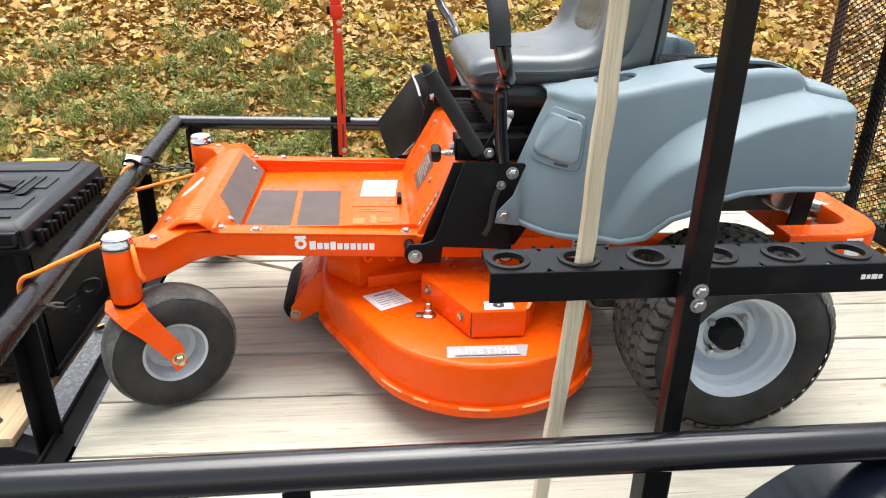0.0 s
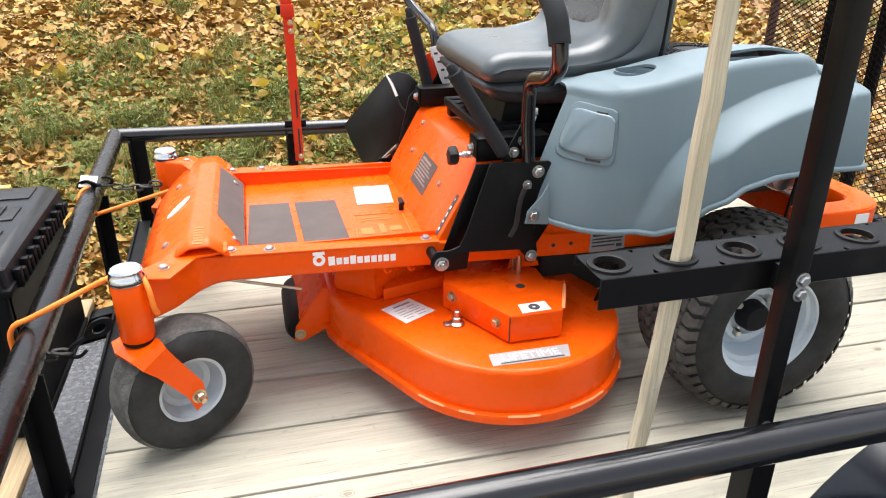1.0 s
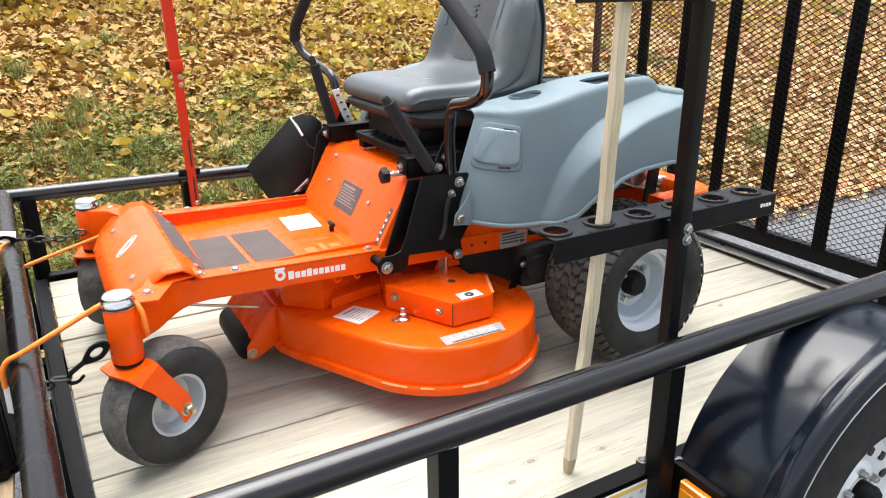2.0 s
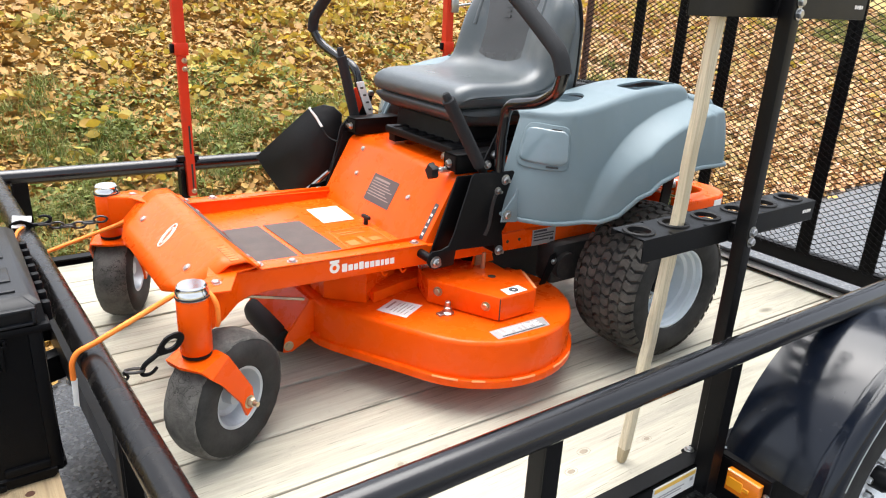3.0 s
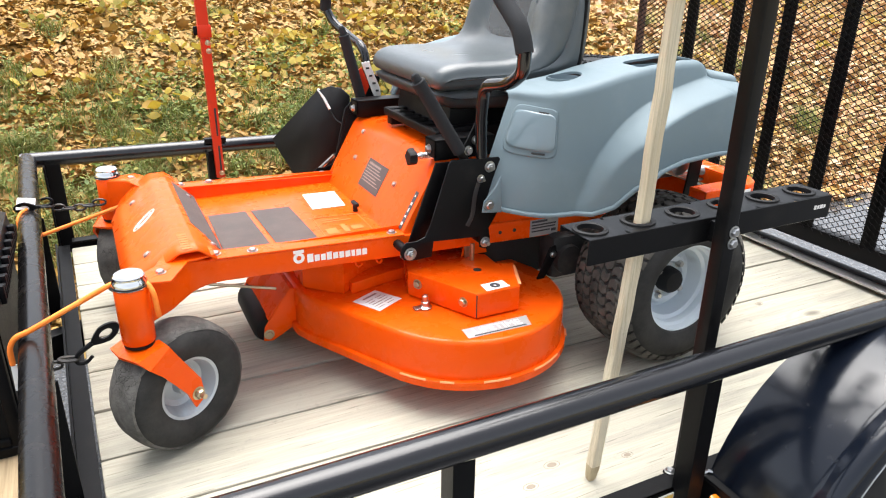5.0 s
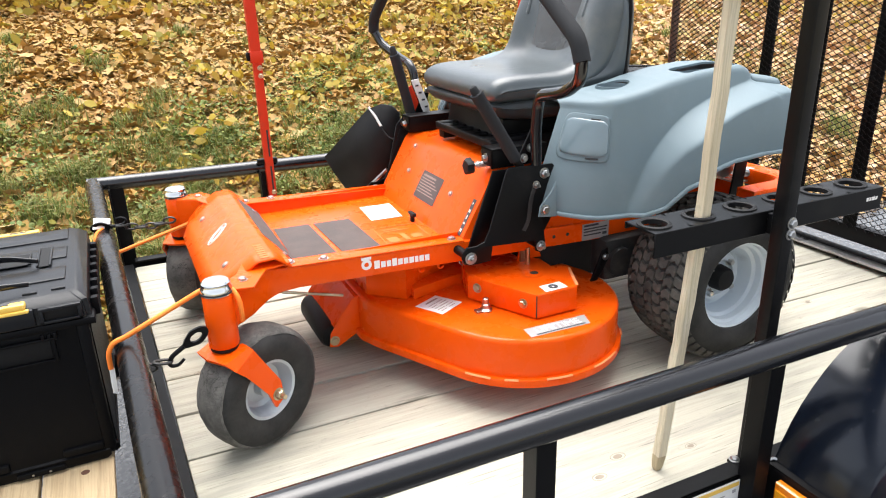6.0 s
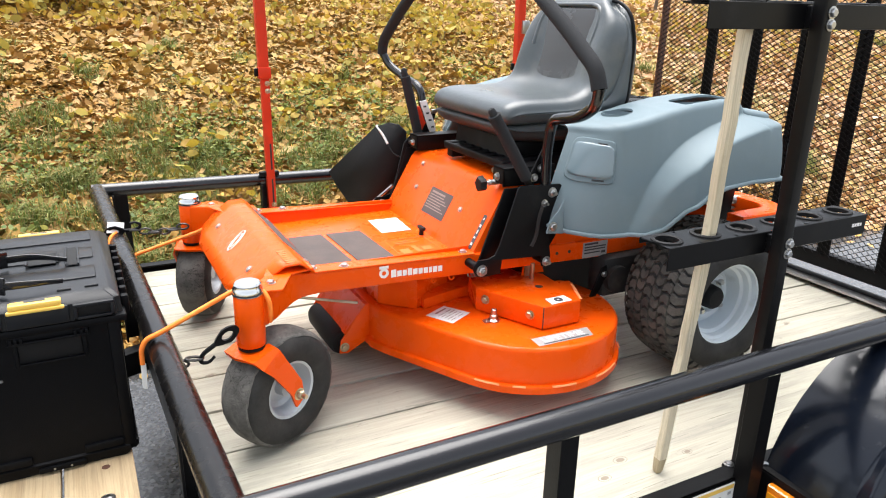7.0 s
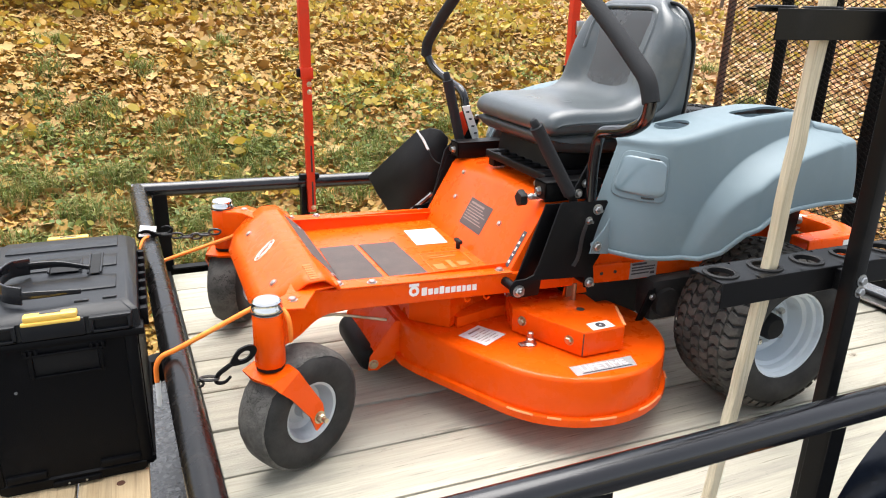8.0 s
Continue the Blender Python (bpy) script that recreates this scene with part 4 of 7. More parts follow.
# ---- tool racks ----
def make_tool_rack():
    t = thing("tool_rack", (0.395, 0.75, 0.0), "black steel tool rack with two trays of round holes", "tool rack")
    part("post", sweep([(0.372, 0.7325, -0.004), (0.375, 0.7325, 1.5)], oblong(0.03, 0.03, 0.003), (0, 1, 0)), RACK, t)
    part("foot_plate", block(0.345, 0.405, 0.702, 0.762, -0.012, -0.004, 0.002), RACK, t)
    for x, z in ((0.363, 0.3), (0.363, 0.22)):
        part("bolt", bolt((x + 0.01, 0.717, z), (0, -1, 0), 0.007, 0.006), ZINC, t)

    def tray(z, x0, x1, holes, y0=0.7625, y1=0.8425, taper=0.0, hem=0.014):
        tr = None
        # top sheet with round holes: a ring of faces about each hole
        bm = bmesh.new()
        cells = sorted(holes)
        cuts = [x0] + [(a + b) / 2 for a, b in zip(cells, cells[1:])] + [x1]
        n = 32
        for c, a, b in zip(cells, cuts, cuts[1:]):
            inner, outer_ring = [], []
            for i in range(n):
                ang = 2 * math.pi * (i + 0.5) / n
                dx, dy = math.cos(ang), math.sin(ang)
                cy = (y0 + y1) / 2
                k = min((b - c if dx > 0 else c - a) / max(abs(dx), 1e-6), (y1 - y0) / 2 / max(abs(dy), 1e-6))
                outer_ring.append((c + dx * k, cy + dy * k))
                inner.append((c + 0.027 * dx, cy + 0.027 * dy))
            walls = []
            for h, flip in ((z, False), (z - 0.003, True)):
                vi = [bm.verts.new((p[0], p[1], h)) for p in inner]
                vo = [bm.verts.new((p[0], p[1], h)) for p in outer_ring]
                for i in range(n):
                    j = (i + 1) % n
                    bm.faces.new((vi[i], vi[j], vo[j], vo[i]) if flip else (vi[i], vo[i], vo[j], vi[j]))
                walls.append(vi)
            for i in range(n):
                j = (i + 1) % n
                bm.faces.new((walls[0][i], walls[0][j], walls[1][j], walls[1][i]))
        bmesh.ops.remove_doubles(bm, verts=bm.verts, dist=0.0008)
        for v in bm.verts:
            if v.co.x < x0 + 0.006:
                v.co.x += taper * (v.co.y - y0) / (y1 - y0)
        tr = part("tray", bm, RACK, t)
        part("tray_lip", block(x0, x1, y0 - 0.003, y0, z - 0.048, z, 0.001, 1), RACK, tr)
        part("tray_lip", block(x0 + taper, x1, y1, y1 + 0.003, z - hem, z, 0.001, 1), RACK, tr)
        for c in cells:
            part("grommet", turned([(0.0235, -0.006), (0.0235, 0.003), (0.027, 0.0045), (0.032, 0.003), (0.0325, 0.0005), (0.0275, 0.0005), (0.0275, -0.006)], (c, (y0 + y1) / 2, z), "z", 32, True), SOFT_BLACK, tr, "black rubber grommet")
        part("logo_bar", bars((x1 - 0.05, y0 - 0.0032, z - 0.022), (1, 0, 0), (0, 0, 1), [(0, 0.007, 0, 0.008), (0.009, 0.015, 0, 0.007), (0.017, 0.026, 0, 0.008), (0.028, 0.034, 0, 0.007)]), WHITE_DECAL, tr, "small white maker's mark")
        part("spacer", block(0.36, 0.388, 0.748, y0 - 0.0032, z - 0.045, z - 0.004, 0.001, 1), RACK, tr)
        for dz in (-0.016, -0.038):
            part("bolt", bolt((0.378, 0.717, z + dz), (0, -1, 0), 0.008, 0.008), ZINC, tr)

    tray(0.572, 0.083, 0.70, [0.117 + 0.107 * k for k in range(6)])
    tray(1.03, 0.103, 0.718, [0.14 + 0.105 * k for k in range(6)], taper=0.02, hem=0.004)


make_tool_rack()


def make_stake():
    t = thing("wooden_stake", (0.19, 0.815, 0.004), "pale rough-sawn wooden stake standing through the rack", "wooden stake")
    ends = [(0.1935, 0.811, 0.028), (0.231, 0.799, 0.577), (0.243, 0.793, 1.04), (0.25, 0.792, 1.35)]
    rough, path = random.Random(4), []
    for p, q in zip(ends, ends[1:]):
        for k in range(12):
            path.append(tuple(a + (b - a) * k / 12 + rough.uniform(-0.0011, 0.0011) * (i < 2) * (k > 0) for i, (a, b) in enumerate(zip(p, q))))
    path.append(ends[-1])
    waver = [rough.uniform(-0.0016, 0.0016) for _ in path]
    part("shaft", sweep(path, lambda f: oblong(0.0235 + waver[round(f * (len(path) - 1))] * (f > 0), 0.0215, 0.003), (0, 1, 0)), STAKE, t)
    part("worn_end", sweep([(0.19, 0.812, -0.011), (0.191, 0.812, -0.004), (0.1935, 0.811, 0.028)], lambda f: oblong(0.014 + 0.0095 * f, 0.013 + 0.0085 * f, 0.003), (0, 1, 0)), STAKE_END, t, "darker chipped lower end")


make_stake()


def make_red_rack(x, y, low, top, bracket):
    t = thing("red_tool_rack", (x, y, low), "red painted steel rack post with slots bolted to the rail", "tool rack", "red racks on the far rail")
    part("post", sweep([(x, y, low), (x - 0.004, y, top)], oblong(0.034, 0.026, 0.003), (0, 1, 0)), RED, t)
    part("sleeve", sweep([(x - 0.004, y - 0.002, low + 0.55), (x - 0.008, y - 0.002, top)], oblong(0.0395, 0.036, 0.003), (0, 1, 0)), RED, t)
    for z in (0.02, 0.17):
        part("slot", block(x + 0.001, x + 0.008, y - 0.0145, y - 0.0125, low + z, low + z + 0.11, 0.001, 1), ENGINE, t)
    for z in (0.525, 0.495, 0.02):
        part("bolt", bolt((x + 0.006, y - 0.013, low + z), (0, -1, 0), 0.007, 0.006), BRASS, t)
    part("side_knob", block(x - 0.04, x - 0.0225, y - 0.008, y + 0.008, low + 0.553, low + 0.585, 0.003), BLACK, t)
    part("collar", block(x - 0.0265, x + 0.022, y - 0.0235, y + 0.018, low + 0.545, low + 0.59, 0.003), RED, t)
    part("clamp", block(x - 0.045, x + 0.036, y - 0.006, y + 0.02, low + 0.14, low + 0.16, 0.002), BLACK, t)
    if bracket:
        b = part("bracket", block(x - 0.005, x + 0.035, y - 0.03, y + 0.01, low + 0.72, low + 0.78, 0.003), ZINC, t, "zinc spring bracket")
        part("pin", tube([(x + 0.03, y - 0.02, low + 0.75), (x + 0.11, y - 0.02, low + 0.76)], 0.006), ZINC, b)
        coil = [(x + 0.105 + 0.012 * math.cos(a * 0.9), y - 0.02 + 0.012 * math.sin(a * 0.9), low + 0.77 + 0.006 * a) for a in range(36)]
        part("spring", tube(coil, 0.003, 6), ZINC, b)


make_red_rack(-0.205, FAR_Y - 0.035, 0.175, 1.7, False)
make_red_rack(1.015, FAR_Y - 0.035, 0.175, 1.7, True)


# ---- riding mower ----
YC = 1.71
mower = thing("riding_mower", (0.1, YC, 0.0), "orange zero-turn riding mower with grey fenders and a black seat", "lawn mower")


def both(make):
    """Build near and far parts from one shape."""
    for far in (False, True):
        make(lambda bm, far=far: flipped(bm, YC) if far else bm, far)


def make_frame():
    def side(put, far):
        rail = part("frame_rail", put(sweep([(-0.43, 1.42, 0.3525), (1.0, 1.42, 0.301)], oblong(0.04, 0.055, 0.004))), ORANGE, mower)
        # arm that bends outward to the caster
        path = rounded([(-0.42, 1.42, 0.3525), (-0.50, 1.415, 0.354), (-0.565, 1.352, 0.352), (-0.615, 1.315, 0.348)], 0.05)
        part("front_arm", put(sweep(path, lambda f: oblong(0.04, 0.0555 + 0.04 * min(1, f * 1.5), 0.005))), ORANGE, mower)
        part("arm_tab", put(slab([(-0.60, 1.30), (-0.545, 1.29), (-0.50, 1.38), (-0.44, 1.395), (-0.44, 1.45), (-0.54, 1.45)], 0.392, 0.397, "z", 0.001)), ORANGE, mower)
        part("pan_flange", put(sweep([(-0.45, 1.423, 0.3828), (0.02, 1.423, 0.3658)], oblong(0.05, 0.004, 0.001))), ORANGE, mower)
        for x, y, z in ((-0.561, 1.34, 0.397), (-0.435, 1.425, 0.3843), (-0.354, 1.417, 0.3813), (-0.007, 1.421, 0.3688)):
            part("bolt", put(bolt((x, y, z), (0, 0, 1), 0.0085, 0.007)), ZINC, mower)
        if not far:
            # maker's mark as plain shapes
            part("maker_mark", joined(turned([(0.006, 0), (0.0135, 0), (0.0135, -0.0008), (0.006, -0.0008)], (-0.252, 1.3995, 0.351), "y", 24, True), block(-0.265, -0.239, 1.3988, 1.3995, 0.363, 0.371, 0.0005, 1)), WHITE_DECAL, rail, "white round maker's mark")
            word, x = [], -0.232
            for w, h in ((0.0145, 0.021), (0.0125, 0.016), (0.0115, 0.016), (0.0125, 0.02), (0.0125, 0.016), (0.012, 0.016), (0.0125, 0.016), (0.009, 0.016), (0.0125, 0.016), (0.012, 0.016)):
                word.append((x, x + w, 0.345 - 0.036 * (x + 0.23) + (h - 0.016) * 0.3, h))
                x += w + 0.0032
            part("maker_mark", bars((0, 1.3994, 0), (1, 0, 0), (0, 0, 1), word), WHITE_DECAL, rail, "white maker's lettering as plain bars")
            part("serial_label", block(0.395, 0.487, 1.3975, 1.3995, 0.298, 0.346, 0), SILVER_LABEL, rail, "silver serial label with print")
            part("serial_print", bars((0.40, 1.3974, 0.301), (1, 0, 0), (0, 0, 1), [(0.0, 0.05, 0.04, 0.006), (0.0, 0.08, 0.03, 0.004), (0.0, 0.078, 0.022, 0.004), (0.0, 0.06, 0.012, 0.004), (0.065, 0.08, 0.01, 0.008)]), INK, rail)
            for x in (0.30, 0.345):
                part("rail_hole", turned([(0, 0), (0.005, 0), (0.005, 0.003), (0, 0.003)], (x, 1.3985, 0.327), "y", 12), ENGINE, rail)

    both(side)
    part("cross_tube", block(-0.50, -0.46, 1.44, 1.98, 0.32, 0.37, 0.004), ORANGE, mower)
    part("rear_plate", block(0.98, 1.0, 1.40, 2.02, 0.30, 0.42, 0.004), ORANGE, mower)
    # rear guard: a channel bent round the engine, flat on top
    def guard_path(grow, z):
        return rounded([(0.80, 1.205 - grow, z), (1.012 + grow, 1.205 - grow, z), (1.012 + grow, 2.215 + grow, z), (0.80, 2.215 + grow, z)], 0.09 + grow, 8)

    guard = part("rear_guard", sweep(guard_path(0.0, 0.437), oblong(0.06, 0.006, 0.002)), ORANGE, mower, "orange rear engine guard")
    part("guard_wall", sweep(guard_path(0.028, 0.409), oblong(0.006, 0.056, 0.002)), ORANGE, guard)
    part("guard_inner", sweep(guard_path(-0.028, 0.414), oblong(0.005, 0.045, 0.002)), ORANGE, guard)
    part("guard_label", block(0.93, 0.965, 1.1725, 1.1735, 0.39, 0.43, 0), PAPER, guard, "small white label")
    part("rear_strut", slab([(0.895, 0.36), (0.94, 0.36), (0.965, 0.58), (0.92, 0.58)], 1.345, 1.352, "y", 0.001), BLACK, mower)
    part("rear_strut", slab([(0.85, 0.52), (0.99, 0.545), (0.99, 0.575), (0.85, 0.57)], 1.33, 1.337, "y", 0.001), BLACK, mower)
    part("muffler", joined(turned([(0, 0), (0.035, 0.003), (0.04, 0.012), (0.04, 0.14), (0.034, 0.15), (0, 0.152)], (0.90, 1.375, 0.455), "y", 24), tube(rounded([(0.93, 1.40, 0.44), (0.97, 1.39, 0.43), (1.0, 1.36, 0.425)], 0.02), 0.016, 12), block(0.93, 1.04, 1.36, 1.5, 0.4, 0.405, 0.001, 1)), ZINC, mower, "silver muffler and heat plate")
    engine = part("engine", joined(block(0.62, 0.98, 1.45, 1.97, 0.38, 0.62, 0.03), turned([(0, 0.1), (0.13, 0.09), (0.15, 0.06), (0.15, 0)], (0.8, YC, 0.62), "z", 32)), ENGINE, mower, "dark engine behind the seat")
    mid = Vector((0.80, 1.70, -0.045))
    screen = part("blower_screen", turned([(0.145, 0.64), (0.148, 0.752), (0.143, 0.76), (0.135, 0.7605), (0.05, 0.766), (0, 0.767)], mid, "z", 40), SOFT_BLACK, engine, "black round blower screen")
    spokes = [tube([mid + Vector((0.05 * math.cos(a), 0.05 * math.sin(a), 0.768)), mid + Vector((0.138 * math.cos(a + 0.25), 0.138 * math.sin(a + 0.25), 0.763))], 0.0022, 6) for a in [2 * math.pi * k / 36 for k in range(36)]]
    hoops = [tube([mid + Vector((r * math.cos(a), r * math.sin(a), 0.7655 - 0.03 * (r - 0.05))) for a in [2 * math.pi * k / 40 for k in range(41)]], 0.002, 6) for r in (0.075, 0.095, 0.115, 0.134)]
    part("screen_grille", joined(*spokes, *hoops), BLACK, engine)
    part("hydro_unit", joined(block(0.45, 0.66, 1.36, 1.44, 0.17, 0.30, 0.02), turned([(0, 0), (0.042, 0), (0.046, 0.03), (0.03, 0.05), (0.0, 0.06)], (0.50, 1.345, 0.23), "y", 24)), ENGINE, mower, "dark wheel motor and linkage")
    part("hydro_arm", slab([(0.385, 0.17), (0.40, 0.165), (0.455, 0.255), (0.448, 0.285), (0.43, 0.28)], 1.345, 1.352, "y"), BLACK, mower)
    part("bolt", bolt((0.44, 1.345, 0.26), (0, -1, 0), 0.007, 0.006), ZINC, mower)
    part("brace_rod", tube(rounded([(-0.43, 1.44, 0.315), (-0.30, 1.46, 0.306), (-0.2, 1.50, 0.302), (-0.12, 1.56, 0.29)], 0.03), 0.006, 8), BRASS, mower)


make_frame()


def make_caster(far, swivel):
    """Upright tube, fork and wheel; the fork trails behind, swivelled about the tube."""
    cx, cy = -0.622, (2 * YC - 1.298 if far else 1.298)
    turn = Matrix.Translation((cx, cy, 0)) @ Matrix.Rotation(radians(swivel), 4, "Z")

    def put(bm):
        return moved(bm, turn)

    t = part("caster", turned([(0, 0.272), (0.03, 0.272), (0.033, 0.276), (0.033, 0.402), (0.031, 0.405), (0, 0.405)], (cx, cy, 0), "z", 28), ORANGE, mower)
    part("cap", turned([(0, 0.425), (0.027, 0.4245), (0.0305, 0.421), (0.031, 0.413), (0.0335, 0.41), (0.0345, 0.4), (0.0345, 0.397), (0, 0.397)], (cx, cy, 0), "z", 28), CHROME, t, "shiny zinc dust cap")
    part("cap_groove", turned([(0.0348, 0.399), (0.0348, 0.4025), (0.034, 0.403), (0.034, 0.3985)], (cx, cy, 0), "z", 28, True), ENGINE, t)
    part("seal", turned([(0, 0.262), (0.026, 0.262), (0.031, 0.266), (0.031, 0.272), (0, 0.272)], (cx, cy, 0), "z", 24), SOFT_BLACK, t)
    # fork: a wide strap bent over the wheel and down to the axle on both sides
    ax, az = 0.074, 0.131
    rings = []
    path = [(ax + 0.004, -0.068, az - 0.024), (ax - 0.006, -0.068, az + 0.02), (ax - 0.052, -0.066, az + 0.09), (ax - 0.072, -0.062, az + 0.117), (ax - 0.08, -0.05, az + 0.13), (ax - 0.085, 0.0, az + 0.134)]
    path += [(x, -y, z) for x, y, z in path[-2::-1]]
    half = [0.015, 0.021, 0.025, 0.03, 0.034, 0.04, 0.034, 0.03, 0.025, 0.021, 0.015]
    for p, h in zip(path, half):
        leg = abs(p[1]) > 0.058
        slope = Vector((0.84, 0, 0.54)) if leg else Vector((0.97, 0, 0.2))
        c = Vector(p)
        out = Vector((0, -1 if p[1] < 0 else 1, 0)) if leg else Vector((-0.15, 0, 1))
        if abs(p[1]) == 0.05:
            out = Vector((0, -1 if p[1] < 0 else 1, 1)).normalized()
        a, b = c - slope * h, c + slope * h
        rings.append([a, b, b - out * 0.007, a - out * 0.007])
    fork = part("fork", put(loft(rings)), ORANGE, t, angle=30)
    for s in (-1, 1):
        part("axle_nut", put(joined(bolt((ax, s * 0.068, az), (0, s, 0), 0.0105, 0.012, 1.45), tube([(ax, s * 0.075, az), (ax, s * 0.092, az)], 0.006, 10))), BRASS, fork, "yellow zinc axle nut")
    R, W = 0.145, 0.051
    tyre = part("tyre", put(turned([(0.066, -W * 0.6), (0.074, -W * 0.9), (0.095, -W * 1.06), (0.122, -W * 1.02), (0.137, -W * 0.82), (R - 0.001, -W * 0.45), (R, 0), (R - 0.001, W * 0.45), (0.137, W * 0.82), (0.122, W * 1.02), (0.095, W * 1.06), (0.074, W * 0.9), (0.066, W * 0.6)], (ax, 0, az + 0.002), "y", 48, True)), TYRE, t, "smooth scuffed rubber tyre")
    band = turned([(0.1345, -W * 0.87), (0.1395, -W * 0.82), (R + 0.0012, -W * 0.45), (R + 0.0022, 0), (R + 0.0012, W * 0.45), (0.1395, W * 0.82), (0.1345, W * 0.87), (0.13, 0)], (ax, 0, az + 0.002), "y", 64, True)
    chip = random.Random(11 + far)
    for v in band.verts:
        if abs(v.co.y) > W * 0.7:
            v.co.y *= 1 + chip.uniform(-0.035, 0.03)
    part("tread", put(band), TYRE_WORN, tyre, "grey cracked running band")
    part("rim", put(turned([(0, -0.03), (0.02, -0.032), (0.023, -0.008), (0.042, 0.0), (0.054, -0.006), (0.062, -0.03), (0.066, -0.041), (0.0725, -0.043), (0.0735, -0.036), (0.068, -0.02), (0.068, 0.02), (0.0735, 0.036), (0.0725, 0.043), (0.066, 0.04), (0.06, 0.026), (0.045, 0.012), (0.026, 0.016), (0.022, 0.032), (0, 0.03)], (ax, 0, az + 0.002), "y", 40)), SILVER_DULL, tyre, "silver painted rim")


make_caster(False, 28)
make_caster(True, 63)


def make_foot_area():
    pan = part("foot_pan", slab([(1.441, 0.379), (1.438, 0.379), (1.438, 0.34), (1.982, 0.34), (1.982, 0.379), (1.979, 0.379), (1.976, 0.345), (1.444, 0.345)], -0.46, 0.02, "x", 0.0), ORANGE, mower)

    def pad(points, name="grip_pad"):
        part(name, slab(points, 0.3455, 0.3475, "z", 0.0008), PAD, pan, "worn dark grey anti-slip pad")

    pad([(-0.402, 1.535), (-0.288, 1.52), (-0.293, 1.795), (-0.395, 1.80)])
    pad([(-0.274, 1.517), (-0.168, 1.502), (-0.172, 1.785), (-0.279, 1.793)])
    part("label", slab([(-0.118, 1.735), (-0.022, 1.73), (-0.01, 1.87), (-0.108, 1.875)], 0.3455, 0.347, "z", 0), PAPER, pan, "white paper label")
    outline = [(-0.15, 1.50), (-0.02, 1.49), (-0.015, 1.655), (-0.14, 1.66), (-0.15, 1.50)]
    part("embossed_frame", joined(*[tube([(a[0], a[1], 0.3455), (b[0], b[1], 0.3455)], 0.0016, 6) for a, b in zip(outline, outline[1:])], bars((-0.135, 1.52, 0.3456), (1, 0, 0), (0, 1, 0), [(0, 0.03, 0.03, 0.04), (0.045, 0.06, 0.04, 0.06), (0.07, 0.1, 0.035, 0.03), (0.01, 0.09, 0.1, 0.006), (0.01, 0.06, 0.115, 0.006)])), FADED, pan, "faded pale pictogram")
    tk = part("latch_knob", joined(turned([(0, 0), (0.007, 0), (0.007, 0.018), (0, 0.018)], (-0.012, 1.675, 0.345), "z", 12), block(-0.018, -0.006, 1.655, 1.695, 0.362, 0.373, 0.003)), SOFT_BLACK, pan, "black T-shaped knob")
    # raised front plate: rear slope with pad, ridge, front face with cut corners
    y0, y1 = 1.385, 2.04
    ridge, back, crest = (-0.52, 0.411), (-0.407, 0.3475), (-0.474, 0.413)
    front_dir = Vector((-0.079, 0, -0.061)).normalized()

    def ring_front(s, a, b):
        p = Vector((ridge[0], 0, ridge[1])) + front_dir * s
        return (p.x, a, p.z), (p.x, b, p.z)

    bm = bmesh.new()

    def across(x, z, a, b):
        return (x, a, z), (x, b, z)

    prof = [across(back[0], back[1], 1.447, 1.973), across(-0.442, 0.3845, y0 + 0.005, y1 - 0.005), across(crest[0] + 0.006, crest[1] - 0.0055, y0, y1), across(crest[0] - 0.003, crest[1], y0, y1), across(ridge[0] + 0.008, ridge[1] + 0.0005, y0, y1), across(ridge[0], ridge[1] - 0.003, y0, y1), ring_front(0.045, y0 + 0.004, y1 - 0.004), ring_front(0.1, y0 + 0.03, y1 - 0.03), ring_front(0.14, y0 + 0.13, y1 - 0.13)]
    cols = 10
    grid = [[bm.verts.new(Vector(a).lerp(Vector(b), i / cols)) for i in range(cols + 1)] for a, b in prof]
    for r0, r1 in zip(grid, grid[1:]):
        for i in range(cols):
            bm.faces.new((r0[i], r0[i + 1], r1[i + 1], r1[i]))
    plate = part("front_plate", bm, ORANGE, mower, angle=25)
    so = plate.modifiers.new("thickness", "SOLIDIFY")
    so.thickness, so.offset = 0.005, 1.0
    # webs under the raised plate
    for y in (y0 + 0.06, y1 - 0.064):
        part("plate_web", slab([(-0.44, 0.38), (crest[0] + 0.008, crest[1] - 0.009), (ridge[0] + 0.004, ridge[1] - 0.006), (-0.575, 0.364), (-0.56, 0.355), (-0.44, 0.355)], y, y + 0.004, "y", 0.001), ORANGE, plate)
    up = Vector((crest[0] - back[0], 0, crest[1] - back[1])).normalized()
    nrm = Vector((-up.z, 0, up.x)) * -1
    nrm = nrm if nrm.z > 0 else -nrm

    def on_slope(s, y, lift=0.0055):
        p = Vector((back[0], 0, back[1])) + up * s + nrm * lift
        return (p.x, y, p.z)

    corners = [(0.008, 1.49), (0.008, 1.95), (0.084, 1.95), (0.084, 1.585)]
    part("slope_pad", loft([[on_slope(s, y) for s, y in corners], [on_slope(s, y, 0.0075) for s, y in corners]]), PAD, plate, "worn dark grey anti-slip pad")
    # model mark as bars along the ridge, maker's badge and bolts on the front face
    part("model_mark", bars((-0.485, 1.395, crest[1] + 0.0052), (0, 1, 0), (-1, 0, 0), [(0.0145 * k, 0.011 + 0.0145 * k, 0.012, 0.02) for k in range(7)]), FADED, plate, "pale model mark as plain bars")
    fn = Vector((front_dir.z, 0, -front_dir.x))
    fn = fn if fn.x < 0 else -fn

    def on_front(s, y, lift=0.0055):
        p = Vector((ridge[0], 0, ridge[1])) + front_dir * s + fn * lift
        return Vector((p.x, y, p.z))

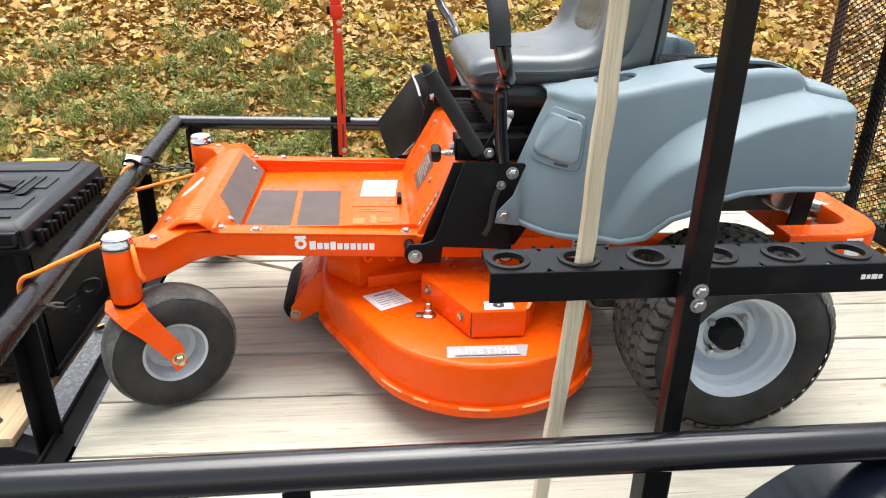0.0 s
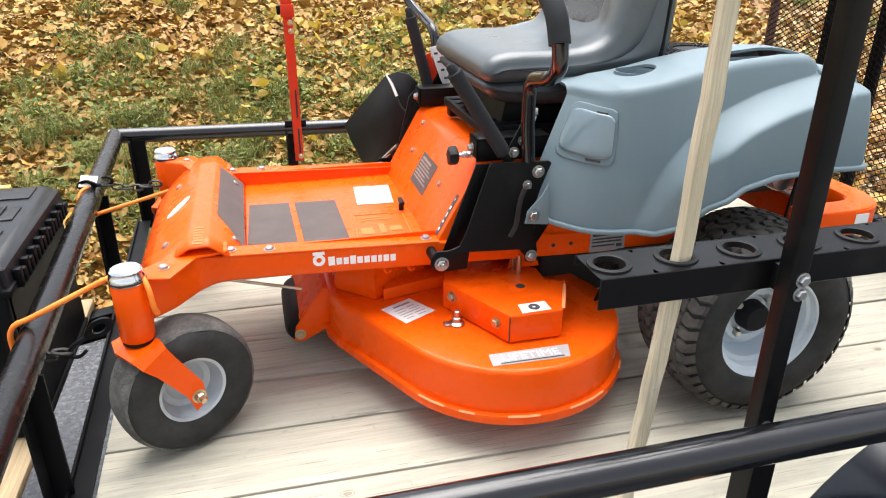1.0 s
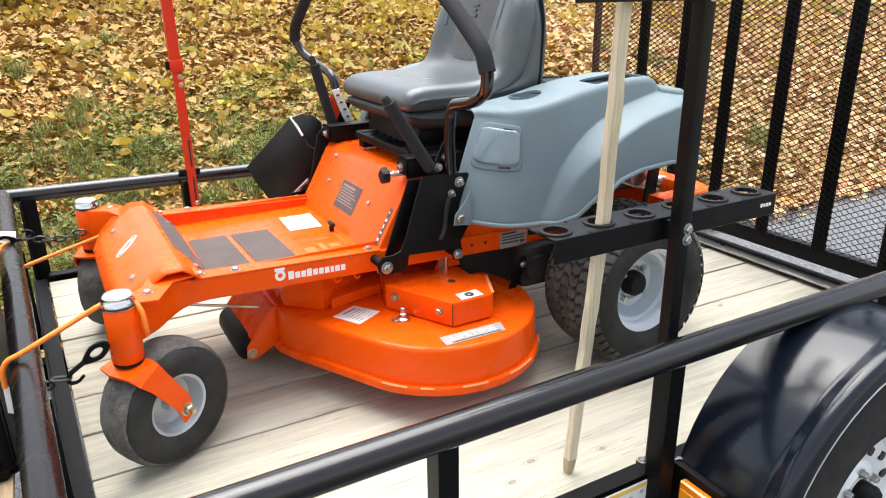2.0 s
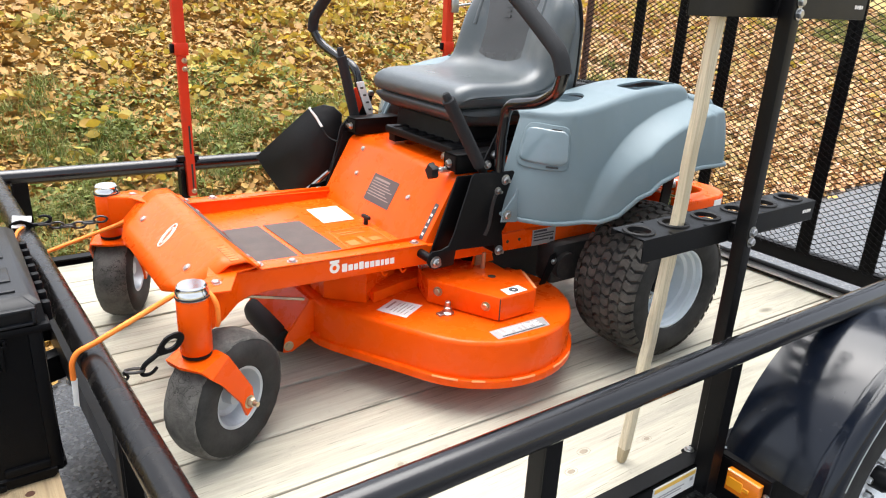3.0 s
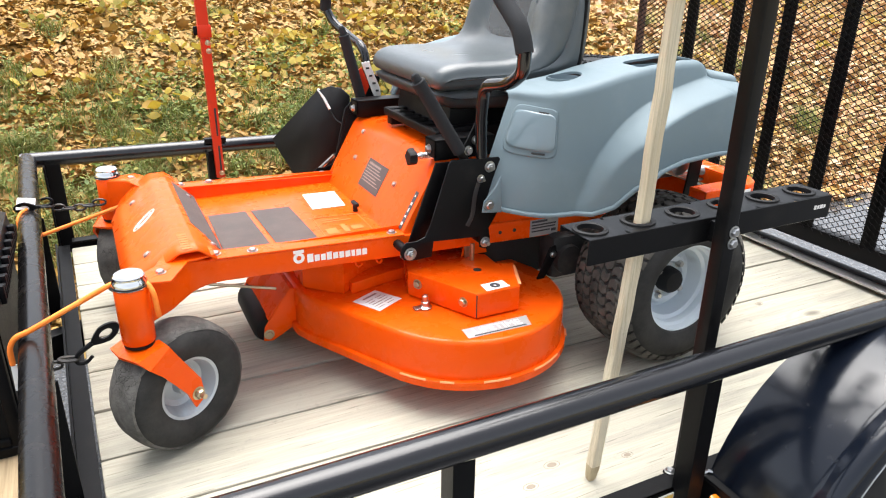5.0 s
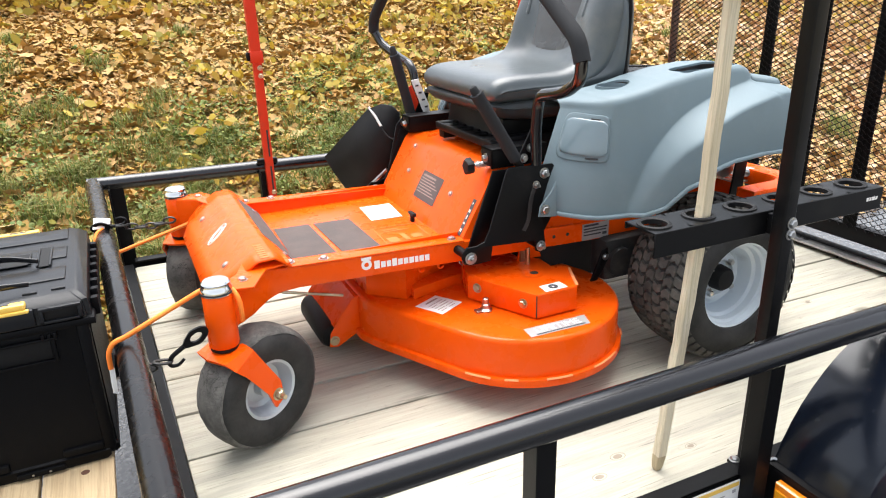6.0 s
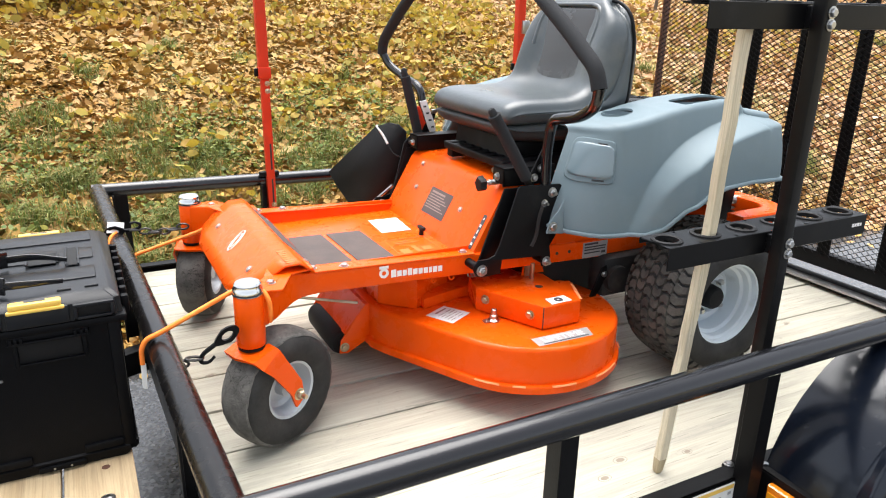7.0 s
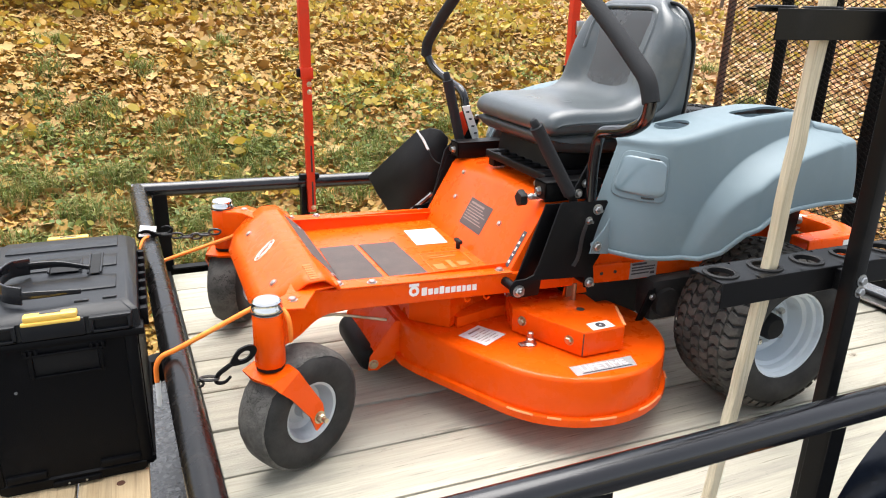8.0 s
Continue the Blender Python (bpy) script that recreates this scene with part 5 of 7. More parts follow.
    ring_pts = [on_front(0.046 + 0.035 * math.cos(a), 1.715 + 0.018 * math.sin(a) - 0.012 * math.cos(a), 0.006) for a in [2 * math.pi * k / 24 for k in range(24)]]
    inner_pts = [on_front(0.046 + 0.024 * math.cos(a), 1.715 + 0.009 * math.sin(a) - 0.008 * math.cos(a), 0.006) for a in [2 * math.pi * k / 24 for k in range(24)]]
    part("badge", joined(tube(ring_pts + ring_pts[:1], 0.0017, 6), tube(inner_pts + inner_pts[:1], 0.0012, 6)), WHITE_DECAL, plate, "white oval maker's badge")
    for y in (1.506, 1.905):
        part("bolt", bolt(on_front(0.064, y, 0.005), fn, 0.0085, 0.005, 1.2), ZINC, plate)
        part("bolt", bolt(on_slope(0.034, y), nrm, 0.008, 0.005, 1.2), ZINC, plate)


make_foot_area()


def make_seat_base():
    prof = [(0.008, 0.345), (0.012, 0.352), (0.108, 0.522), (0.12, 0.535), (0.15, 0.543), (0.52, 0.555), (0.52, 0.345)]
    base = part("seat_base", slab(prof, 1.412, 2.008, "y", 0.003), ORANGE, mower)
    d = Vector((0.096, 0, 0.17)).normalized()
    n = Vector((-d.z, 0, d.x))

    def at(s, y, lift=0.0):
        p = Vector((0.012, 0, 0.352)) + d * s + n * lift
        return Vector((p.x, y, p.z))

    def plate(s0, s1, ya, yb, lift, h):
        return loft([[at(s0, ya, lift), at(s0, yb, lift), at(s1, yb, lift), at(s1, ya, lift)], [at(s0, ya, lift + h), at(s0, yb, lift + h), at(s1, yb, lift + h), at(s1, ya, lift + h)]])

    lab = part("warning_label", plate(0.046, 0.132, 1.634, 1.775, 0.0003, 0.0008), DARK_LABEL, base, "dark brown instruction label")
    rows = [(0.015, 0.10, 0.068, 0.006)] + [(0.01, 0.10 + 0.03 * ((k * 7) % 3) / 2, 0.058 - 0.0085 * k, 0.003) for k in range(6)]
    part("label_print", bars(at(0.051, 1.777, 0.0012), (0, -1, 0), d, rows), FAINT_INK, lab)
    for s, y in ((0.106, 1.871), (0.106, 1.568), (0.185, 1.90)):
        part("bolt", bolt(at(s, y, 0.0), n, 0.007, 0.006, 1.2), ZINC, base)
    dec = part("height_decal", plate(0.02, 0.125, 1.428, 1.444, 0.0004, 0.0008), INK, base, "black height scale decal")
    part("decal_marks", bars(at(0.025, 1.443, 0.0013), (0, -1, 0), d, [(0.003, 0.011, 0.01, 0.008), (0.003, 0.011, 0.03, 0.005), (0.005, 0.009, 0.048, 0.012), (0.003, 0.011, 0.066, 0.008), (0.005, 0.009, 0.088, 0.006)]), WHITE_DECAL, dec)
    # Added dark block: puts belts and shade into the gap behind the deck
    part("drive_housing", block(0.31, 0.6, 1.5, 1.92, 0.13, 0.3, 0.02), ENGINE, mower, "dark block added for the belts and shade behind the deck")
    # black seat slides and control brackets on top
    part("seat_slide", joined(block(0.15, 0.48, 1.50, 1.535, 0.552, 0.60, 0.004), block(0.15, 0.48, 1.79, 1.825, 0.552, 0.60, 0.004), block(0.145, 0.19, 1.48, 1.84, 0.575, 0.598, 0.004), *[block(0.15, 0.27, 1.555 + 0.045 * k, 1.58 + 0.045 * k, 0.582, 0.598, 0.003) for k in range(5)]), BLACK, mower, "black seat slide frame")
    part("slide_bolt", bolt((0.146, 1.515, 0.567), (-1, 0, 0), 0.008, 0.01), ZINC, mower)

    def side(put, far):
        br = part("control_bracket", put(joined(block(0.105, 0.275, 1.405, 1.412, 0.545, 0.592, 0.002), block(0.105, 0.275, 1.455, 1.462, 0.545, 0.592, 0.002), block(0.105, 0.275, 1.405, 1.462, 0.59, 0.597, 0.002), block(0.105, 0.111, 1.405, 1.462, 0.55, 0.597, 0.002))), BLACK, mower)
        part("bolt", put(bolt((0.104, 1.435, 0.57), (-1, 0, 0), 0.008, 0.01)), ZINC, br)
        pts = [(-0.012, 0.352), (-0.014, 0.338), (-0.005, 0.322), (0.012, 0.316), (0.07, 0.318), (0.075, 0.358), (0.205, 0.35), (0.208, 0.32), (0.222, 0.314), (0.238, 0.32), (0.236, 0.345), (0.226, 0.405), (0.22, 0.42), (0.26, 0.478), (0.262, 0.545), (0.252, 0.555), (0.122, 0.56), (0.115, 0.552), (0.066, 0.402), (0.052, 0.374), (0.03, 0.366), (0.0, 0.366)]
        pl = part("side_plate", put(slab(pts, 1.345, 1.351, "y", 0.0015)), BLACK, mower, "flat black control side plate")
        part("inner_plate", put(slab([(0.02, 0.33), (0.06, 0.34), (0.25, 0.34), (0.30, 0.42), (0.30, 0.54), (0.10, 0.545), (0.045, 0.40)], 1.388, 1.394, "y", 0.0015)), BLACK, mower)
        part("plate_slot", put(sweep(rounded([(0.201, 1.3445, 0.505), (0.188, 1.3445, 0.47), (0.182, 1.3445, 0.41), (0.168, 1.3445, 0.385)], 0.03), oblong(0.0012, 0.012, 0.0004), (1, 0, 0))), ENGINE, pl, "dark curved slot")
        for x, z, r in ((0.011, 0.336, 0.011), (0.227, 0.533, 0.0095), (0.222, 0.333, 0.0095), (0.203, 0.505, 0.007)):
            part("bolt", put(joined(bolt((x, 1.345, z), (0, -1, 0), r, 0.008), tube([(x, 1.34, z), (x, 1.327, z)], r * 0.55, 10))), ZINC, pl)
        for x, z in ((0.0, 0.345), (0.222, 0.333), (0.227, 0.533)):
            part("spacer", put(tube([(x, 1.351, z), (x, 1.40, z)], 0.012, 12)), BLACK, pl)
        # steering lever
        low = rounded([(0.205, 1.35, 0.56), (0.192, 1.335, 0.65), (0.187, 1.318, 0.722), (0.184, 1.295, 0.743), (0.18, 1.19, 0.762), (0.155, 1.105, 0.80), (0.139, 1.078, 0.85)], 0.045)
        lev = part("steering_lever", put(tube(low, 0.0145, 14)), GLOSS_BLACK, mower, "bent black steering lever")
        grip = rounded([(0.14, 1.08, 0.84), (0.138, 1.095, 0.885), (0.138, 1.22, 0.972), (0.138, 1.34, 1.045), (0.138, 1.43, 1.10), (0.138, 1.50, 1.12)], 0.05)
        part("grip", put(tube(grip, 0.0185, 16)), FOAM, lev, "dark foam grip")
        part("lever_plate", put(slab([(0.15, 0.56), (0.19, 0.56), (0.222, 0.65), (0.215, 0.66), (0.20, 0.655)], 1.362, 1.368, "y", 0.001)), BLACK, lev)
        part("plate_sticker", put(slab([(0.198, 0.625), (0.212, 0.622), (0.222, 0.65), (0.208, 0.657)], 1.3598, 1.3615, "y", 0)), PAPER, lev, "small white sticker")
        part("pin_head", put(block(0.206, 0.226, 1.36, 1.37, 0.652, 0.668, 0.003)), ZINC, lev, "bright pin head")
        for x, z in ((0.195, 0.60), (0.175, 0.575)):
            part("bolt", put(bolt((x, 1.362, z), (0, -1, 0), 0.008, 0.009)), ZINC, lev)

    both(side)
    lift = part("lift_lever", tube([(0.17, 1.37, 0.55), (0.135, 1.367, 0.605)], 0.011, 12), BLACK, mower)
    part("lift_grip", turned([(0, 0), (0.0165, 0.002), (0.0165, 0.21), (0.011, 0.212), (0.01, 0.225), (0.006, 0.23), (0, 0.23)], (0, 0, 0), "z", 18), FOAM, lift, "dark foam grip").data.transform(Matrix.Translation((0.155, 1.368, 0.572)) @ Vector((-0.125, -0.002, 0.195)).to_track_quat("Z", "Y").to_matrix().to_4x4())
    brake = part("brake_lever", tube([(0.165, 2.052, 0.55), (0.148, 2.051, 0.60)], 0.011, 12), BLACK, mower)
    part("brake_grip", turned([(0, 0), (0.0165, 0.002), (0.0165, 0.205), (0.011, 0.207), (0.01, 0.228), (0.006, 0.233), (0, 0.233)], (0, 0, 0), "z", 18), FOAM, brake, "dark foam grip").data.transform(Matrix.Translation((0.153, 2.0515, 0.585)) @ Vector((-0.058, -0.005, 0.221)).to_track_quat("Z", "Y").to_matrix().to_4x4())
    screw = part("adjuster", tube([(0.075, 1.455, 0.548), (0.13, 1.448, 0.556)], 0.005, 8), ZINC, mower)
    coil = [(0.085 + 0.001 * a, 1.4535 + 0.008 * math.sin(a * 1.1), 0.549 + 0.008 * math.cos(a * 1.1)) for a in range(38)]
    part("spring", tube(coil, 0.0018, 6), ZINC, screw)
    knob = turned([(0, -0.012), (0.017, -0.011), (0.02, -0.006), (0.02, 0.007), (0.012, 0.012), (0, 0.012)], (0.066, 1.457, 0.547), "x", 14)
    for v in knob.verts:
        a = math.atan2(v.co.z - 0.547, v.co.y - 1.457)
        s = 1 + 0.16 * math.cos(a * 5)
        v.co.y, v.co.z = 1.457 + (v.co.y - 1.457) * s, 0.547 + (v.co.z - 0.547) * s
    part("knob", knob, SOFT_BLACK, screw, "black star knob")
    # white and red tag beside the far lever
    tag = part("lever_tag", slab([(0.156, 0.698), (0.183, 0.702), (0.186, 0.69), (0.218, 0.615), (0.222, 0.563), (0.21, 0.563), (0.19, 0.605)], 2.046, 2.05, "y", 0.001), PAPER, mower, "white slotted lever tag")
    part("tag_red", slab([(0.146, 0.675), (0.16, 0.682), (0.188, 0.61), (0.202, 0.58), (0.18, 0.57), (0.16, 0.585)], 2.053, 2.057, "y", 0.001), RED, tag, "red edge of the tag")
    for k in range(4):
        part("tag_slot", block(0.17 + 0.0105 * k, 0.181 + 0.0105 * k, 2.0445, 2.0455, 0.677 - 0.024 * k, 0.683 - 0.024 * k, 0), INK, tag)


make_seat_base()


def cushion_rings(prof, half_at, shape_at, y_mid, fillet=0.034):
    """A closed convex profile carried across, its ends rounded over."""
    rings = []
    for u in [-1, -0.985, -0.96, -0.92, -0.88, -0.84, -0.76, -0.68, -0.6, -0.5, -0.25, 0, 0.25, 0.5, 0.6, 0.68, 0.76, 0.84, 0.88, 0.92, 0.96, 0.985, 1]:
        a = abs(u)
        shrink = fillet * (1 - math.sqrt(max(0, 1 - ((a - 0.84) / 0.16) ** 2))) if a > 0.84 else 0.0
        ring = []
        for i, (x, z) in enumerate(prof):
            prev, nxt = prof[i - 1], prof[(i + 1) % len(prof)]
            tx, tz = nxt[0] - prev[0], nxt[1] - prev[1]
            ln = math.hypot(tx, tz)
            dx, dz = shape_at(a, x, z)
            ring.append((x + dx + tz / ln * shrink, y_mid + u * half_at(x, z), z + dz - tx / ln * shrink))
        rings.append(ring)
    return rings


def closed_ends(rings, spine, push=0.004):
    """Loft whose ends fold onto a spine line (x, z) that lies inside the profile."""
    line = [Vector(p) for p in spine]

    def nearest(p):
        best = None
        for a, b in zip(line, line[1:]):
            d = b - a
            f = min(1, max(0, (p - a).dot(d) / d.dot(d)))
            q = a + d * f
            if best is None or (q - p).length < (best - p).length:
                best = q
        return best

    def folded(ring, amount, out):
        res = []
        for x, y, z in ring:
            q = nearest(Vector((x, z)))
            res.append((x + (q.x - x) * amount, y + out, z + (q.y - z) * amount))
        return res

    # the two flaps cross along the spine and sink in behind it
    first = [folded(rings[0], 1.35, push * 2), folded(rings[0], 0.9, -push), folded(rings[0], 0.4, -push * 0.8)]
    last = [folded(rings[-1], 0.4, push * 0.8), folded(rings[-1], 0.9, push), folded(rings[-1], 1.35, -push * 2)]
    bm = loft(first + rings + last, caps=False)
    bmesh.ops.recalc_face_normals(bm, faces=bm.faces)
    return bm


def make_seat():
    ym = YC - 0.008

    def bolster(a):
        return max(0.0, math.sin(math.pi * min(1, max(0, (a - 0.44) / 0.8)))) ** 1.3

    shell = [(0.22, 0.644), (0.175, 0.655), (0.146, 0.682), (0.142, 0.705), (0.37, 0.71), (0.58, 0.712), (0.565, 0.68), (0.50, 0.65), (0.37, 0.638)]
    high = [(0.458, 0.80), (0.472, 0.84), (0.486, 0.89), (0.499, 0.94), (0.512, 0.99), (0.527, 1.03)]
    whole = [(0.20, 0.697), (0.156, 0.697), (0.135, 0.712), (0.138, 0.742), (0.165, 0.762), (0.22, 0.768), (0.30, 0.765), (0.37, 0.764), (0.425, 0.775)] + high + [(0.552, 1.052), (0.585, 1.046), (0.605, 1.01), (0.608, 0.93), (0.602, 0.85), (0.592, 0.77), (0.575, 0.715), (0.50, 0.70), (0.37, 0.698)]
    yb = ym - 0.008

    def half(x, z):
        if z > 0.95:
            return 0.225 - 0.105 * ((z - 0.95) / 0.1) ** 2.2
        return 0.231 + 0.007 * min(1, max(0, (x - 0.15) / 0.25)) - 0.013 * min(1, max(0, (z - 0.78) / 0.1))

    def swell(a, x, z):
        """Raised sides that run from the cushion up into the back, square to the surface."""
        if z < 0.75 or x > 0.54:
            return 0, 0
        turn = 1.0 if z > 0.83 else min(1, max(0, (x - 0.37) / 0.095))
        size = 0.034 * max(0.2, min(1, (1.05 - z) / 0.2)) if z > 0.85 else float(np.interp(x, [0.135, 0.3, 0.37, 0.425, 0.472], [0.001, 0.002, 0.004, 0.011, 0.024]))
        way = radians(90 + 82 * turn)
        return size * bolster(a) * math.cos(way), size * bolster(a) * math.sin(way)

    seat = part("seat", closed_ends(cushion_rings(whole, half, swell, yb, 0.03), [(0.17, 0.728), (0.44, 0.736), (0.515, 0.765), (0.545, 0.86), (0.56, 1.01)]), VINYL, mower, "dark grey moulded vinyl seat with a high back", angle=80)
    low_shell = part("seat_shell", closed_ends(cushion_rings(shell, lambda x, z: 0.225 + 0.008 * min(1, max(0, (x - 0.15) / 0.25)), lambda a, x, z: (0, 0), ym, 0.03), [(0.185, 0.68), (0.54, 0.685)]), SHELL, seat, "lower shell of the seat with shade in its colour", angle=80)
    for ob in (seat, low_shell):
        sub = ob.modifiers.new("round", "SUBSURF")
        sub.levels = sub.render_levels = 1
    part("seat_pan", slab([(0.2, 0.59), (0.50, 0.59), (0.57, 0.68), (0.52, 0.67), (0.37, 0.638), (0.21, 0.645)], 1.53, 1.87, "y", 0.01), BLACK, seat, "black steel seat pan")
    # rear shell edge
    half_edge = [(0.556, 0.238, 0.74), (0.57, 0.228, 0.85), (0.577, 0.224, 0.93), (0.574, 0.204, 1.0), (0.57, 0.152, 1.036)]
    edge = rounded([(x, yb - y, z) for x, y, z in half_edge] + [(x, yb + y, z) for x, y, z in half_edge[::-1]], 0.05)
    part("piping", tube(edge, 0.0055, 8), BLACK, seat, "black edge piping")
    # raised rim round the back panel
    arch = []
    for y, z in [(-0.146, 0.90), (-0.148, 0.97), (-0.135, 1.012), (-0.1, 1.024), (0.1, 1.024), (0.135, 1.012), (0.148, 0.97), (0.146, 0.90)]:
        arch.append((float(np.interp(z, [p[1] for p in high], [p[0] for p in high])) - 0.008 * min(1, (1.06 - z) / 0.1) - 0.012 * min(1, max(0, (0.93 - z) / 0.06)), yb + y, z))
    part("panel_rim", tube(rounded(arch, 0.03), 0.007, 10), VINYL, seat)
    # worn panel set in the back, the hollow's shade put into its colour
    rows = []
    for z in [0.791 + 0.0094 * k for k in range(25)]:
        w = float(np.interp(z, [0.79, 0.798, 0.81, 0.84, 0.97, 1.005, 1.02, 1.024], [0.05, 0.1, 0.124, 0.142, 0.156, 0.144, 0.115, 0.07]))
        x = float(np.interp(z, [p[1] for p in high], [p[0] for p in high]))
        rows.append([(x - 0.004, yb + w * (k / 8 - 1), z) for k in range(17)])
    part("back_panel", loft(rows + [[(p[0] + 0.02, p[1], p[2]) for p in r] for r in rows[::-1]], caps=False, around=False), VINYL_WARM, seat, "worn brownish back panel, darkened for its hollow", angle=80)
    part("faded_print", bars((0.4945, ym + 0.02, 0.95), (0, -1, 0), (0.25, 0, 0.97), [(0.0, 0.034, 0.012, 0.007), (0.004, 0.03, -0.002, 0.007), (0.0, 0.034, -0.018, 0.009)]), VINYL_WARM, seat, "faded worn print")


make_seat()


def curve_at(table, x):
    xs, ys = [p[0] for p in table], [p[1] for p in table]
    return float(np.interp(x, xs, ys))


BOTTOM = [(0.20, 0.445), (0.24, 0.43), (0.32, 0.424), (0.43, 0.428), (0.47, 0.45), (0.51, 0.50), (0.57, 0.54), (0.64, 0.558), (0.74, 0.565), (0.90, 0.562)]
TOP = [(0.20, 0.70), (0.24, 0.703), (0.32, 0.712), (0.43, 0.73), (0.52, 0.75), (0.62, 0.766), (0.72, 0.774), (0.775, 0.772), (0.79, 0.766), (0.806, 0.746), (0.84, 0.74), (0.90, 0.732)]
FLANK = [(0.20, 1.41), (0.21, 1.375), (0.225, 1.345), (0.25, 1.303), (0.285, 1.262), (0.33, 1.235), (0.38, 1.22), (0.46, 1.21), (0.90, 1.21)]
BAND = [(0.395, 0.43), (0.43, 0.53), (0.48, 0.605), (0.56, 0.668), (0.66, 0.708), (0.78, 0.735), (0.90, 0.74)]


def eased(table, x):
    """The table's curve with its corners smoothed away."""
    return sum(curve_at(table, x + 0.01 * k) for k in range(-3, 4)) / 7


def flank_point(x, z):
    """Outer surface of the grey body's side."""
    zb, zt, yf = curve_at(BOTTOM, x), curve_at(TOP, x) - 0.015, curve_at(FLANK, x)
    s = (z - zb) / (zt - zb)
    y = yf + 0.028 * max(0.0, s) ** 2
    if x > 0.395:
        slope = (eased(BAND, x + 0.012) - eased(BAND, x - 0.012)) / 0.024
        g = max(0.0, min(1.0, (eased(BAND, x) - z) / math.hypot(1.0, slope) / 0.028))
        g = g * g * (3 - 2 * g)
        y -= 0.092 * min(1.0, (x - 0.395) / 0.14) * g
    if x > 0.845:
        y += 0.02 * ((x - 0.845) / 0.02) ** 2
    w = max(0.0, min(1.0, (0.37 - x) / 0.15))
    return Vector((x + w * 0.098 * max(0.0, (z - 0.44) / 0.25) ** 1.3, y, z))


def make_fender(far):
    """Grey side body: front corner, flank with a flared wheel arch, top with a cup holder."""
    def put(bm):
        return flipped(bm, YC) if far else bm

    xs = [0.212, 0.216, 0.224, 0.235, 0.25, 0.268, 0.29, 0.315, 0.345, 0.37] + [0.39 + 0.008 * k for k in range(49)] + [0.779, 0.785, 0.792, 0.8, 0.808, 0.817, 0.826, 0.836, 0.845, 0.858, 0.865]
    rows = []
    for x in xs:
        zb, zt = curve_at(BOTTOM, x), curve_at(TOP, x)
        n = 64
        row = [flank_point(x, zb + (zt - 0.015 - zb) * k / n) for k in range(n + 1)]
        row[0].y -= 0.006
        t = row[-1].copy()
        row += [Vector((t.x, t.y + dy, t.z + dz)) for dy, dz in ((0.0025, 0.007), (0.008, 0.0125), (0.018, 0.0155), (0.05, 0.017), (0.1, 0.0175), (0.15, 0.016), (0.19, 0.012), (0.194, 0.0), (0.195, 0.012 - 0.2 * min(1.0, max(0.0, (x - 0.42) / 0.06))))]
        rows.append(row)
    bm = loft(rows, caps=False, around=False)
    last, k = rows[-1], len(rows[-1])
    bm.verts.ensure_lookup_table()
    start = (len(rows) - 1) * k
    base = [bm.verts[start + i] for i in range(k)]
    end = [bm.verts.new((p.x + 0.004, p.y + 0.1, p.z)) for p in last]
    for i in range(k - 1):
        bm.faces.new((base[i], base[i + 1], end[i + 1], end[i]))
    body = part("side_body", put(bm), GREY, mower, "grey moulded plastic side body", angle=50)
    so = body.modifiers.new("thickness", "SOLIDIFY")
    so.thickness, so.offset = 0.006, 0.0
    cup_at, tray = (0.443, 1.362), (0.595, 0.77, 1.256, 1.335)
    carved(body, put(turned([(0, 0.62), (0.043, 0.62), (0.043, 0.9), (0, 0.9)], (*cup_at, 0), "z", 32)), put(block(*tray, 0.70, 0.9, 0.015, 3)))
    body.data.set_sharp_from_angle(angle=radians(40))
    # rolled lip along the lower edge
    lip = []
    for x in xs:
        p = flank_point(x, curve_at(BOTTOM, x))
        lip.append((p.x, p.y - 0.007, p.z + 0.002))
    part("lower_lip", put(sweep(lip, oblong(0.013, 0.011, 0.004))), GREY, body)
    # front ear with a bolt
    part("front_ear", put(slab([(0.185, 0.432), (0.24, 0.425), (0.235, 0.52), (0.222, 0.495), (0.19, 0.46)], 1.30, 1.306, "y", 0.002)), GREY, body)
    part("bolt", put(bolt((0.203, 1.30, 0.45), (0, -1, 0), 0.009, 0.008)), ZINC, body)

    # access cover that follows the front corner
    def lid(x0, x1, z0, z1, steps, bulge=0.0):
        """A thin curved cover with rounded corners: steps of (inset, height over the body)."""
        hx, hz = (x1 - x0) / 2, (z1 - z0) / 2
        rings = []
        for inset, lift in steps:
            ring = []
            for k in range(48):
                a = 2 * math.pi * k / 48
                c, w = math.cos(a), math.sin(a)
                f = (abs(c) ** 7 + abs(w) ** 7) ** (-1 / 7)
                u, v = f * c * (hx - inset), f * w * (hz - inset)
                x, z = x0 + hx + u, z0 + hz + v
                p = flank_point(x, z)
                nr = (flank_point(x + 0.002, z) - p).cross(flank_point(x, z + 0.002) - p).normalized()
                nr = nr if nr.y < 0 else -nr
                ring.append(p + nr * (lift + bulge * (1 - (u / hx) ** 2) * (1 - (v / hz) ** 2)))
            rings.append(ring)
        return loft(rings)

    def plate(x0, x1, z0, z1, low, high, slope=0.004):
        """A thin curved plate: outer and inner grid joined at the rim."""
        n = 8
        rings = []
        for t in range(n + 1):
            x = x0 + (x1 - x0) * t / n
            edge = slope if t in (0, n) else 0
            cut = []
            for z, lift in ((z0, low), (z0 + slope, high), ((z0 + z1) / 2, high), (z1 - slope, high), (z1, low), (z1, low - 0.004), (z0, low - 0.004)):
                p = flank_point(x, z)
                nr = (flank_point(x + 0.002, z) - p).cross(flank_point(x, z + 0.002) - p).normalized()
                nr = nr if nr.y < 0 else -nr
                cut.append(p + nr * (lift if not edge else min(lift, low)))
